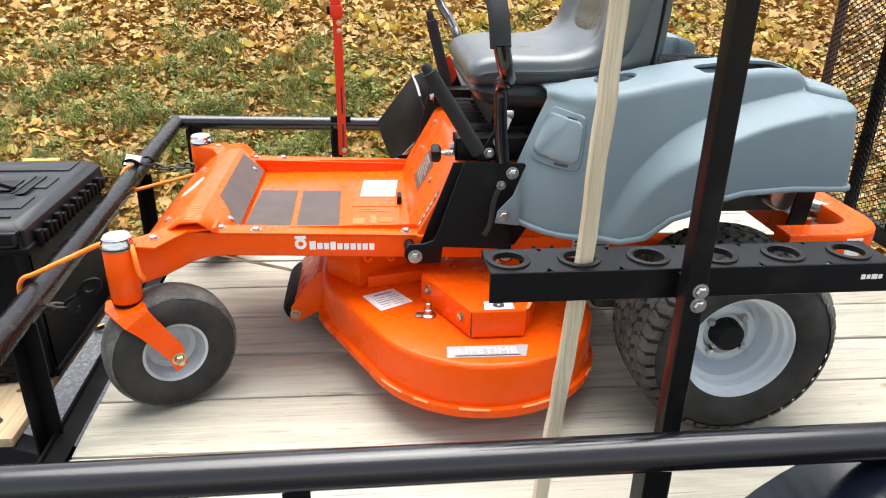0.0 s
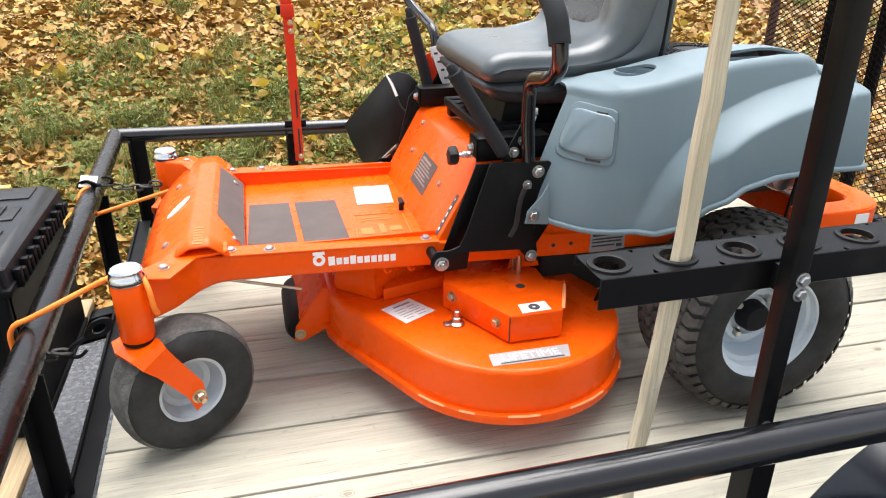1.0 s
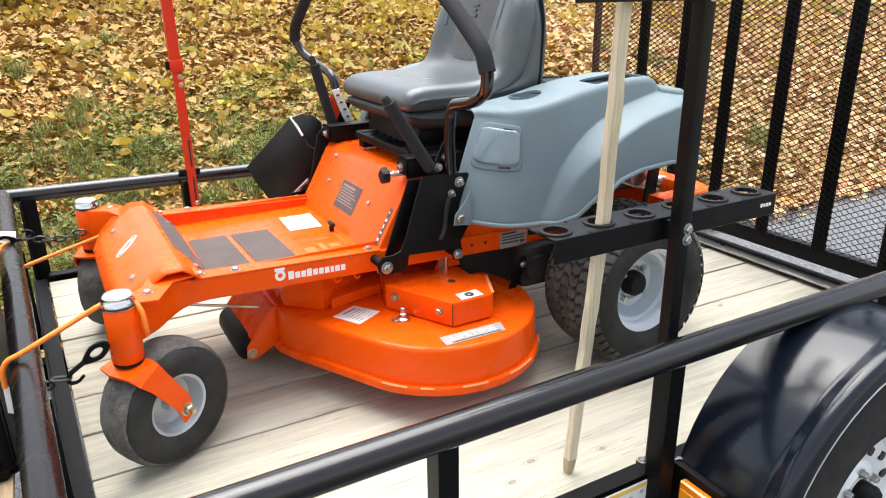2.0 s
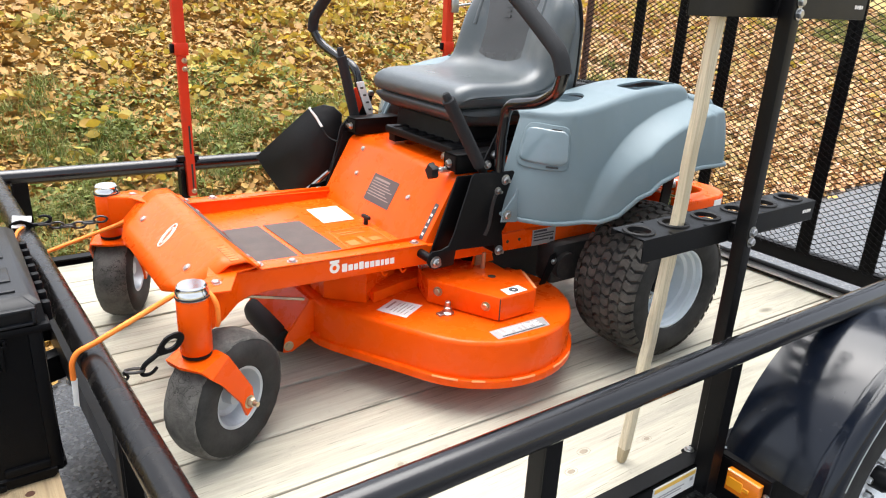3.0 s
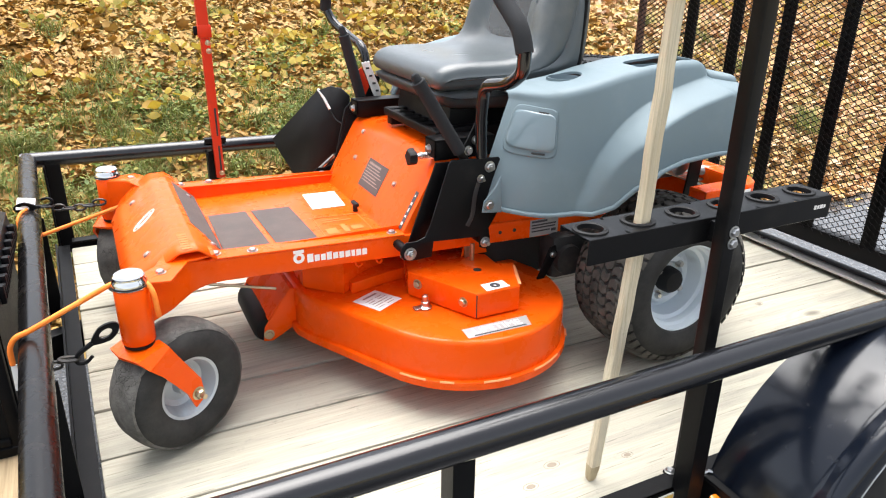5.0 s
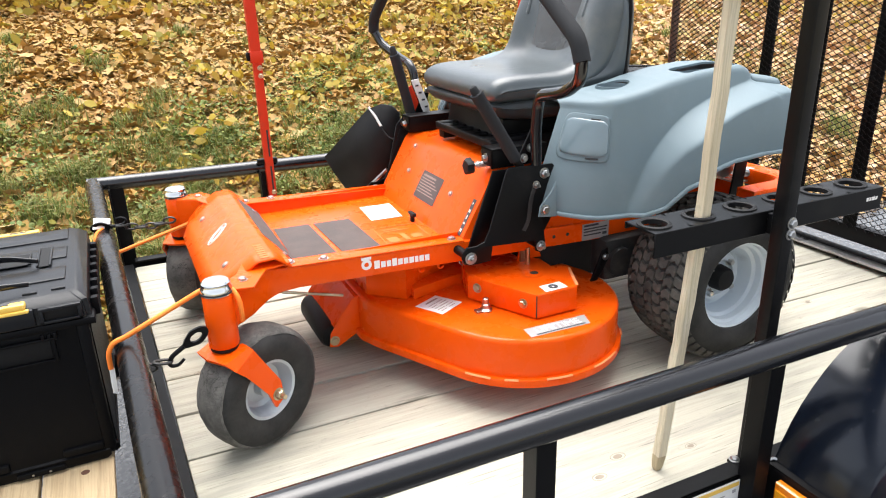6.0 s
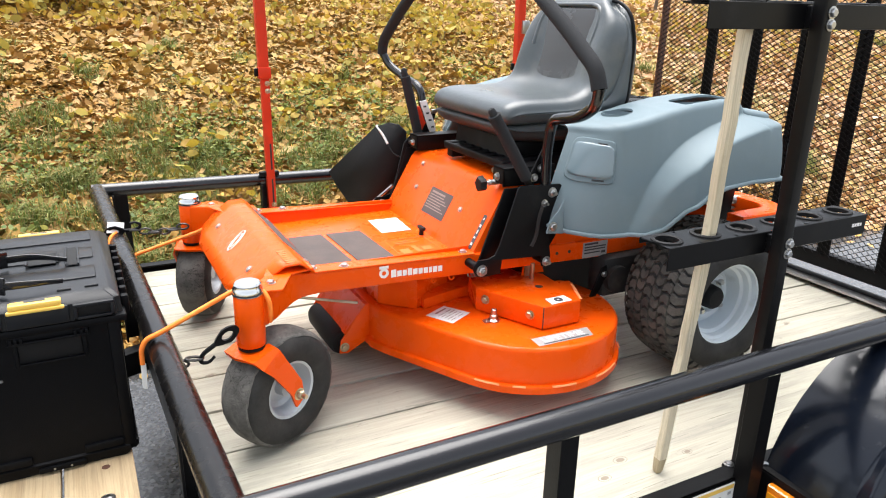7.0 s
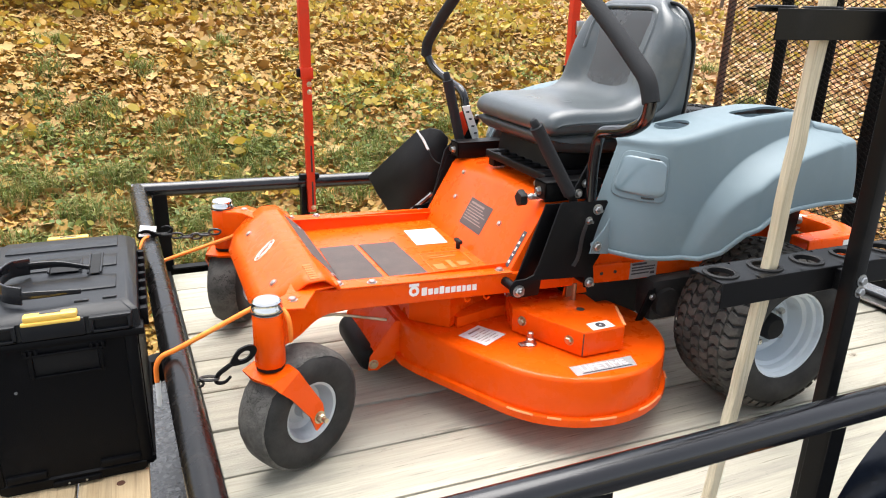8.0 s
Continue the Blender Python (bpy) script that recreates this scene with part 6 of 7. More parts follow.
            rings.append(cut)
        return loft(rings)

    cover = part("access_cover", put(lid(0.224, 0.34, 0.566, 0.68, [(0, -0.003), (0, 0.004), (0.0015, 0.0065), (0.004, 0.007), (0.012, 0.007), (0.024, 0.007), (0.036, 0.007), (0.048, 0.007)])), GREY, body, "grey oil access cover", angle=30)
    part("cover_panel", put(lid(0.2285, 0.333, 0.58, 0.667, [(0, 0.003), (0, 0.009), (0.002, 0.011), (0.005, 0.0115), (0.014, 0.0115), (0.024, 0.0115), (0.034, 0.0115)], 0.0015)), GREY_SMOOTH, cover, "smooth shiny bulged panel", angle=35)
    for z0, z1, x0, x1 in ((0.6655, 0.6705, 0.28, 0.31), (0.5725, 0.577, 0.28, 0.31), (0.612, 0.648, 0.2295, 0.232)):
        part("cover_slot", put(plate(x0, x1, z0, z1, 0.0088, 0.0094, 0.0005)), ENGINE, cover, "dark slot")
    part("cup_holder", put(turned([(0.0, 0.665), (0.036, 0.666), (0.042, 0.737), (0.0445, 0.737), (0.0445, 0.70), (0.037, 0.655), (0, 0.655)], (*cup_at, 0), "z", 32)), GREY, body, "round cup holder")
    x0, x1, y0, y1 = tray
    part("tray_floor", put(joined(block(x0 - 0.004, x1 + 0.004, y0 - 0.004, y1 + 0.004, 0.742, 0.747, 0), block(x0 - 0.004, x0 + 0.001, y0 - 0.004, y1 + 0.004, 0.747, 0.7595, 0), block(x1 - 0.001, x1 + 0.004, y0 - 0.004, y1 + 0.004, 0.747, 0.764, 0), block(x0, x1, y1 - 0.001, y1 + 0.004, 0.747, 0.76, 0), block(x0, x1, y0 - 0.004, y0 + 0.001, 0.747, 0.76, 0))), GREY, body, "sunken top tray")


make_fender(False)
make_fender(True)


def make_rear_wheel(far):
    def put(bm):
        return flipped(bm, YC) if far else bm

    cx, cy, cz, R, W = 0.69, 1.192, 0.2145, 0.221, 0.113
    prof = [(0.117, -W * 0.80), (0.124, -W * 0.95), (0.142, -W * 1.04), (0.165, -W * 1.05), (0.19, -W * 0.98), (0.207, -W * 0.82), (0.2155, -W * 0.5), (R, 0), (0.2155, W * 0.5), (0.207, W * 0.82), (0.19, W * 0.98), (0.165, W * 1.05), (0.142, W * 1.04), (0.124, W * 0.95), (0.117, W * 0.80)]
    tyre = part("rear_wheel", put(turned(prof, (cx, cy, cz), "y", 64, True)), TYRE, mower, "wide black turf tyre")
    # turf tread: staggered curved lugs
    verts, faces = [], []
    count = 42
    for row, (y0, y1) in enumerate([(-0.113 + 0.0325 * i, -0.0845 + 0.0325 * i) for i in range(7)]):
        for k in range(count):
            a0 = 2 * math.pi * (k + 0.5 * (row % 2)) / count
            span = 2 * math.pi / count * 0.86
            o = len(verts)
            for lev in (0, 1):
                for ya, yb, fa, fb in ((y0, y1, 0, 1),):
                    for (f, y) in ((0, y0), (0.3 * (-1) ** row, (y0 + y1) / 2), (0, y1), (0.86, y1), (0.86 + 0.3 * (-1) ** row, (y0 + y1) / 2), (0.86, y0)):
                        t = abs(y) / 0.113
                        base = 0.2205 - 0.0115 * t ** 2.2 - 0.014 * max(0.0, (t - 0.75) / 0.25) ** 2
                        r = base - 0.003 + lev * 0.0085
                        a = a0 + span * (f if lev == 0 else 0.06 + f * 0.88)
                        verts.append((cx + r * math.cos(a), cy + y * (1 if lev == 0 else 0.97), cz + r * math.sin(a)))
            faces.append([o + 6 + i for i in range(6)])
            faces += [(o + i, o + (i + 1) % 6, o + 6 + (i + 1) % 6, o + 6 + i) for i in range(6)]
    bm = bmesh.new()
    vs = [bm.verts.new(v) for v in verts]
    for f in faces:
        bm.faces.new([vs[i] for i in f])
    tread = part("tread", put(bm), TREAD, tyre, "chunky turf tread", angle=30)
    tread["kind"] = "stuff"
    rim = part("rim", put(turned([(0.0, -0.0212), (0.045, -0.0233), (0.0517, -0.0318), (0.0675, -0.0318), (0.0765, -0.0127), (0.0877, -0.0127), (0.0945, -0.0318), (0.0962, -0.0551), (0.1057, -0.0604), (0.1074, -0.0795), (0.1147, -0.0837), (0.117, -0.0996), (0.1283, -0.1039), (0.1299, -0.0954), (0.1215, -0.0848), (0.1192, 0.0848), (0.0, 0.0848)], (cx, cy, cz), "y", 48)), SILVER, tyre, "silver grey dished rim")
    part("hub", put(turned([(0, -0.06), (0.028, -0.058), (0.034, -0.05), (0.036, -0.022)], (cx, cy, cz), "y", 28)), SOFT_BLACK, rim, "black hub cap")
    for k in range(4):
        a = math.pi / 2 * k + 0.9
        part("wheel_nut", put(bolt((cx + 0.052 * math.cos(a), cy - 0.03, cz + 0.052 * math.sin(a)), (0, -1, 0), 0.0085, 0.014)), ZINC, rim)


make_rear_wheel(False)
make_rear_wheel(True)


def deck_outline(grow):
    """Half of the cutting deck from the front middle round the near lobe to the back, then mirrored."""
    c, r = Vector((0.168, 1.372)), 0.272 + grow
    pts = [(-0.225 - grow, 1.62), (-0.222 - grow, 1.545), (-0.20 - grow, 1.49)]
    for k in range(25):
        a = radians(205 + (372 - 205) * k / 24)
        pts.append((c.x + r * math.cos(a), c.y + r * math.sin(a)))
    pts += [(0.41 + grow, 1.50), (0.36 + grow, 1.60), (0.35 + grow, 1.70)]
    return pts + [(x, 2 * YC - y) for x, y in pts[::-1]]


def make_deck():
    shell = slab(deck_outline(0.0), 0.085, 0.192, "z", 0.0)
    top_edges = [e for e in shell.edges if all(v.co.z > 0.19 for v in e.verts)]
    bmesh.ops.bevel(shell, geom=top_edges, offset=0.012, segments=3, affect="EDGES", profile=0.5)
    deck = part("mower_deck", shell, ORANGE, mower, "orange stamped steel cutting deck", angle=30)
    part("deck_lip", slab(deck_outline(0.012), 0.066, 0.089, "z", 0.003), ORANGE, deck)
    o = deck_outline(0.0125)
    for i0, i1 in ((4, 6), (7, 8), (10, 12), (14, 17), (20, 21)):
        bead = [(x, y, 0.089) for x, y in o[i0:i1 + 1]]
        part("weld_bead", tube([Vector(bead[0]).lerp(Vector(bead[-1]), 0.02)] + [Vector(p) for p in bead[1:]], 0.0028, 6), PALE_EMBOSS, deck, "pale worn weld bead")
    # belt cover
    cov = [(0.03, 1.402), (0.125, 1.211), (0.248, 1.211), (0.309, 1.34), (0.266, 1.357), (0.268, 1.42), (0.17, 1.5), (0.06, 1.5)]
    cover = part("belt_cover", slab(cov, 0.196, 0.262, "z", 0.003, 2), ORANGE, deck, angle=30)
    part("cover_hole", turned([(0, 0), (0.011, 0), (0.011, 0.001), (0, 0.001)], (0.195, 1.333, 0.2632), "z", 20), ENGINE, cover)
    part("hole_collar", turned([(0.0115, 0), (0.0115, 0.0025), (0.016, 0.002), (0.026, 0.0004), (0.026, 0)], (0.195, 1.333, 0.262), "z", 24, True), ORANGE, cover)
    part("front_flap", block(0.1275, 0.2465, 1.2082, 1.2107, 0.1975, 0.2605, 0.0008, 1), ORANGE, cover, "bent orange front flap")
    part("flap_gap", block(0.1252, 0.1272, 1.2086, 1.2108, 0.1975, 0.2585, 0), ENGINE, cover, "dark gap beside the flap")
    part("worn_edge", sweep([(0.2505, 1.2145, 0.2625), (0.272, 1.262, 0.2625), (0.2995, 1.322, 0.2625)], lambda f: oblong(0.009 - 0.004 * abs(f - 0.4), 0.001, 0.0003)), PALE_EMBOSS, cover, "paint rubbed pale along the edge")
    d = (Vector((0.125, 1.211, 0)) - Vector((0.03, 1.402, 0))).normalized()
    n = Vector((d.y, -d.x, 0))
    for x, y, z in ((0.044, 1.374, 0.235), (0.108, 1.245, 0.229)):
        part("cover_bolt", bolt((x, y, z), n if n.x < 0 else -n, 0.009, 0.009), BRASS, cover)
    warn = part("hazard_label", slab([(0.156, 1.214), (0.223, 1.216), (0.222, 1.254), (0.159, 1.252)], 0.2623, 0.2632, "z", 0), PAPER, cover, "white hazard label")
    part("hazard_mark", turned([(0.004, 0), (0.013, 0), (0.013, 0.0006), (0.004, 0.0006)], (0.19, 1.234, 0.2633), "z", 20, True), INK, warn)
    lab = part("setup_label", slab([(-0.114, 1.43), (-0.038, 1.468), (0.008, 1.395), (-0.07, 1.352)], 0.1925, 0.1935, "z", 0), PAPER, deck, "white instruction label with a drawing")
    u = Vector((0.076, 0.038, 0)).normalized()
    v = Vector((-0.038, 0.076, 0)).normalized()
    part("label_print", bars((-0.07, 1.352, 0.1936), u, v, [(0.02, 0.068, 0.074, 0.006)] + [(0.012, 0.034 + 0.006 * (k % 3), 0.014 + 0.011 * k, 0.002) for k in range(5)] + [(0.046, 0.07 + 0.005 * (k % 2), 0.014 + 0.011 * k, 0.002) for k in range(5)]), FAINT_INK, lab)
    badge = part("deck_badge", slab([(0.066, 1.136), (0.236, 1.132), (0.25, 1.178), (0.07, 1.18)], 0.1925, 0.1935, "z", 0), SILVER_LABEL, deck, "silver deck badge with white letters")
    text("badge_words", "LIFETIME", 0.034, Matrix.Translation((0.156, 1.158, 0.1938)) @ Matrix.Rotation(radians(-1.5), 4, "Z"), WHITE_DECAL, badge, "white block letters")
    part("badge_lines", bars((0.085, 1.137, 0.1936), (1, -0.02, 0), (0, 1, 0), [(0.0, 0.14, 0.004, 0.004)]), INK, badge)
    part("grease_stud", joined(turned([(0, 0), (0.017, 0), (0.018, 0.004), (0.012, 0.008), (0.011, 0.018), (0.008, 0.02), (0.008, 0.034), (0.0055, 0.036), (0, 0.036)], (0.041, 1.322, 0.192), "z", 14), block(0.01, 0.03, 1.313, 1.333, 0.192, 0.198, 0.002)), ZINC, deck)
    # middle housing and hangers
    part("deck_hump", slab([(-0.205, 1.56), (-0.12, 1.475), (-0.06, 1.52), (0.02, 1.56), (0.02, 1.86), (-0.205, 1.86)], 0.193, 0.285, "z", 0.008), ORANGE, deck)
    part("deck_step", slab([(-0.10, 1.47), (0.02, 1.50), (0.24, 1.52), (0.24, 1.9), (-0.1, 1.9)], 0.193, 0.225, "z", 0.004), ORANGE, deck)
    part("hanger", joined(block(0.205, 0.225, 1.42, 1.428, 0.22, 0.34, 0.002), tube([(0.215, 1.40, 0.31), (0.215, 1.40, 0.25)], 0.007, 8)), BRASS, deck)
    part("rear_hanger", slab([(0.20, 0.262), (0.28, 0.262), (0.255, 0.335), (0.215, 0.335)], 1.43, 1.436, "y"), ORANGE, deck)
    coil = [(0.03 + 0.0018 * a, 1.45 + 0.009 * math.sin(a * 1.2), 0.285 + 0.009 * math.cos(a * 1.2)) for a in range(40)]
    part("deck_spring", tube(coil, 0.002, 6), ZINC, deck)
    for x in (-0.105, -0.05):
        part("hook", tube(rounded([(x, 1.42, 0.325), (x, 1.418, 0.30), (x + 0.008, 1.418, 0.292), (x + 0.016, 1.418, 0.30)], 0.008), 0.003, 6), ORANGE, deck)
    # anti-scalp roller on two arms
    for y in (1.585, 1.86):
        part("roller_arm", slab([(-0.315, 0.045), (-0.29, 0.042), (-0.185, 0.098), (-0.185, 0.185), (-0.235, 0.185), (-0.31, 0.085)], y, y + 0.006, "y", 0.001), ORANGE, deck)
    part("arm_bridge", loft([[(-0.30, y, 0.105), (-0.235, y, 0.186), (-0.185, y, 0.186), (-0.185, y, 0.18), (-0.232, y, 0.18), (-0.296, y, 0.101)] for y in (1.588, 1.862)]), ORANGE, deck)
    part("roller", turned([(0, 0.0), (0.018, 0.0), (0.034, 0.004), (0.04, 0.02), (0.041, 0.12), (0.04, 0.22), (0.034, 0.245), (0.018, 0.25), (0, 0.25)], (-0.296, 1.6, 0.068), "y", 32), SOFT_BLACK, deck, "black rubber anti-scalp roller")
    part("bolt", bolt((-0.30, 1.585, 0.063), (0, -1, 0), 0.0095, 0.008), BRASS, deck)


make_deck()


def make_chute():
    """Folded-up discharge flap on the far side."""
    pts = [(-0.055, 2.411, 0.392), (-0.04, 2.36, 0.345), (-0.013, 2.3, 0.287), (0.03, 2.22, 0.292), (0.09, 2.14, 0.36), (0.13, 2.11, 0.48), (0.135, 2.108, 0.585), (0.112, 2.122, 0.61), (0.085, 2.15, 0.614), (0.056, 2.202, 0.592)]
    c = sum((Vector(p) for p in pts), Vector()) / len(pts)
    bm = bmesh.new()
    vs, vc = [bm.verts.new(p) for p in pts], bm.verts.new(c)
    for i in range(len(pts)):
        bm.faces.new((vs[i], vs[(i + 1) % len(pts)], vc))
    flap = part("discharge_flap", bm, SOFT_BLACK, mower, "black rubber discharge flap folded up", angle=60)
    so = flap.modifiers.new("thickness", "SOLIDIFY")
    so.thickness = 0.007
    bracket = part("flap_bracket", slab([(0.03, 0.30), (0.10, 0.30), (0.16, 0.46), (0.16, 0.57), (0.12, 0.59), (0.09, 0.56), (0.05, 0.40)], 2.03, 2.038, "y", 0.002), BLACK, mower, "black slotted bracket")
    part("flap_spring", tube([(0.0, 2.12, 0.33), (0.055, 2.05, 0.41)], 0.006, 8), ZINC, flap)
    for x, z in ((0.078, 0.42), (0.092, 0.465), (0.108, 0.51)):
        part("bracket_hole", turned([(0, 0), (0.01, 0), (0.01, 0.0012), (0, 0.0012)], (x, 2.0288, z), "y", 16), INK, bracket)
    part("bolt", bolt((0.118, 2.03, 0.565), (0, -1, 0), 0.009, 0.008), ZINC, bracket)
    part("flap_tie", tube([(0.055, 2.196, 0.598), (0.066, 2.165, 0.57), (0.075, 2.14, 0.54)], 0.0045, 8), PAPER, flap, "white cable tie")
    part("tie_loop", tube(rounded([(0.075, 2.14, 0.54), (0.082, 2.11, 0.51), (0.1, 2.06, 0.5), (0.112, 2.03, 0.54)], 0.03), 0.0025, 6), SOFT_BLACK, flap, "thin black loop")


make_chute()


# ---- cords, chains and hooks ----
part("lift_rod", tube([(-0.50, 1.5, 0.296), (-0.44, 1.5, 0.277), (-0.29, 1.5, 0.236)], 0.004, 8), BRASS, mower, "thin bright lift rod")


def make_cord(name, path, r, label, group):
    t = thing(name, path[0], label, "cord", group)
    part("cord", tube(rounded(path, 0.02), r, 10), CORD, t)
    return t


cord = make_cord("tie_cord", [(-0.578, 1.29, 0.325), (-0.58, 1.272, 0.345), (-0.582, 1.27, 0.385), (-0.592, 1.29, 0.405), (-0.622, 1.337, 0.402), (-0.661, 1.305, 0.402), (-0.816, 1.314, 0.329), (-0.839, 1.316, 0.322), (-0.852, 1.318, 0.3), (-0.853, 1.32, 0.262)], 0.0055, "orange cord looped from the caster over the front rail", "orange cords")
part("hook_tag", slab([(-0.859, 0.205), (-0.849, 0.2), (-0.846, 0.262), (-0.857, 0.262)], 1.318, 1.322, "y", 0.001), PAPER, cord, "bent bright metal end")
cord = make_cord("tie_cord", [(-0.56, 2.07, 0.345), (-0.601, 2.059, 0.323), (-0.793, 2.031, 0.281), (-0.839, 2.02, 0.272), (-0.856, 2.022, 0.25)], 0.0055, "orange cord from the caster to the front rail", "orange cords")
TAG_AT = Matrix.Translation((-0.845, 2.133, 0.342))
part("tag", moved(slab([(-0.872, 0.325), (-0.824, 0.322), (-0.818, 0.354), (-0.864, 0.362)], 2.131, 2.135, "y", 0.001), TAG_AT @ Matrix.Rotation(radians(-40), 4, "X") @ TAG_AT.inverted()), PAPER, cord, "white paper tag")
part("cord_end", tube(rounded([(-0.844, 2.12, 0.328), (-0.862, 2.098, 0.325), (-0.870, 2.08, 0.305), (-0.868, 2.078, 0.285)], 0.012), 0.005, 10), CORD, cord, "short orange cord end")


def make_chain(path, hook_at, hook_to, label, curl):
    t = thing("chain", path[0], label, "chain", "dark tie-down chains")
    pts = [Vector(p) for p in path]
    d = (pts[-1] - pts[0])
    n = max(2, int(d.length / 0.024))
    for k in range(n + 1):
        c = pts[0] + d * k / n + Vector((0, 0, -0.012 * math.sin(math.pi * k / n)))
        ring = []
        side = Vector((0, 0, 1)) if k % 2 else d.normalized().cross(Vector((0, 0, 1)))
        for a in range(12):
            an = 2 * math.pi * a / 12
            ring.append(c + d.normalized() * 0.018 * math.cos(an) + side * 0.009 * math.sin(an))
        part("link", sweep(ring, circle(0.0033, 6), (0.3, 0.9, 0.1), closed=True), CHAIN, t)
    h = Vector(hook_at)
    u = d.normalized()
    u = Vector(hook_to) - h
    u.normalize()
    w = u.cross(Vector((0, 1, 0))) * curl

    def at(a, b):
        return h + u * a + w * b

    # flat eye plate, tapered arm and a small open hook
    nrm, rings = u.cross(w).normalized() * 0.0035, []
    for k in range(24):
        c, d2 = math.cos(2 * math.pi * k / 24), math.sin(2 * math.pi * k / 24)
        outer = at(0.022 + 0.032 * c, 0.0175 * d2 * (1 - 0.5 * max(0.0, c)))
        inner = at(0.019 + 0.014 * c, 0.0085 * d2)
        rings.append([outer + nrm, outer - nrm, inner - nrm, inner + nrm])
    plate = loft(rings + rings[:1], caps=False)
    bmesh.ops.remove_doubles(plate, verts=plate.verts, dist=1e-6)
    part("hook_eye", plate, BLACK, t, "flat black eye of the hook", angle=30)
    part("hook_arm", sweep(rounded([at(0.05, 0), at(0.085, 0), at(0.1, -0.014), at(0.085, -0.026), at(0.068, -0.022)], 0.014), lambda f: circle(0.0055 - 0.002 * f, 8), (0, 1, 0)), BLACK, t, "small black open hook")


make_chain([(-0.812, 1.268, 0.288), (-0.752, 1.264, 0.28)], (-0.664, 1.262, 0.332), (-0.752, 1.262, 0.277), "dark chain and hook holding the caster", -1)
make_chain([(-0.79, 2.11, 0.334), (-0.655, 2.07, 0.339)], (-0.868, 2.13, 0.33), (-0.79, 2.11, 0.334), "dark chain and hook holding the caster", -1)


# ---- tool box on the tongue ----
BOARD_Z = -0.027


def make_platform():
    t = thing("wooden_platform", (-1.1, 1.6, BOARD_Z - 0.025), "fresh pine boards bolted over the trailer tongue", "platform")
    for x0, x1 in ((-1.044, -0.895), (-1.203, -1.05)):
        board = part("board", block(x0, x1, 1.22, 2.115, BOARD_Z - 0.025, BOARD_Z, 0.004), PINE, t)
        for y in (1.283, 2.06):
            cx = (x0 + x1) / 2 + 0.011
            part("carriage_bolt", turned([(0, 0.0062), (0.005, 0.006), (0.009, 0.0045), (0.0095, 0.0022), (0.016, 0.002), (0.0165, 0.0)], (cx, y, BOARD_Z), "z", 20), ZINC, board)
        if x1 > -0.9:
            part("knot", turned([(0, 0.0006), (0.009, 0.0006), (0.0095, 0.0)], (-0.956, 1.408, BOARD_Z), "z", 14), RUST, board, "dark round knot")


make_platform()


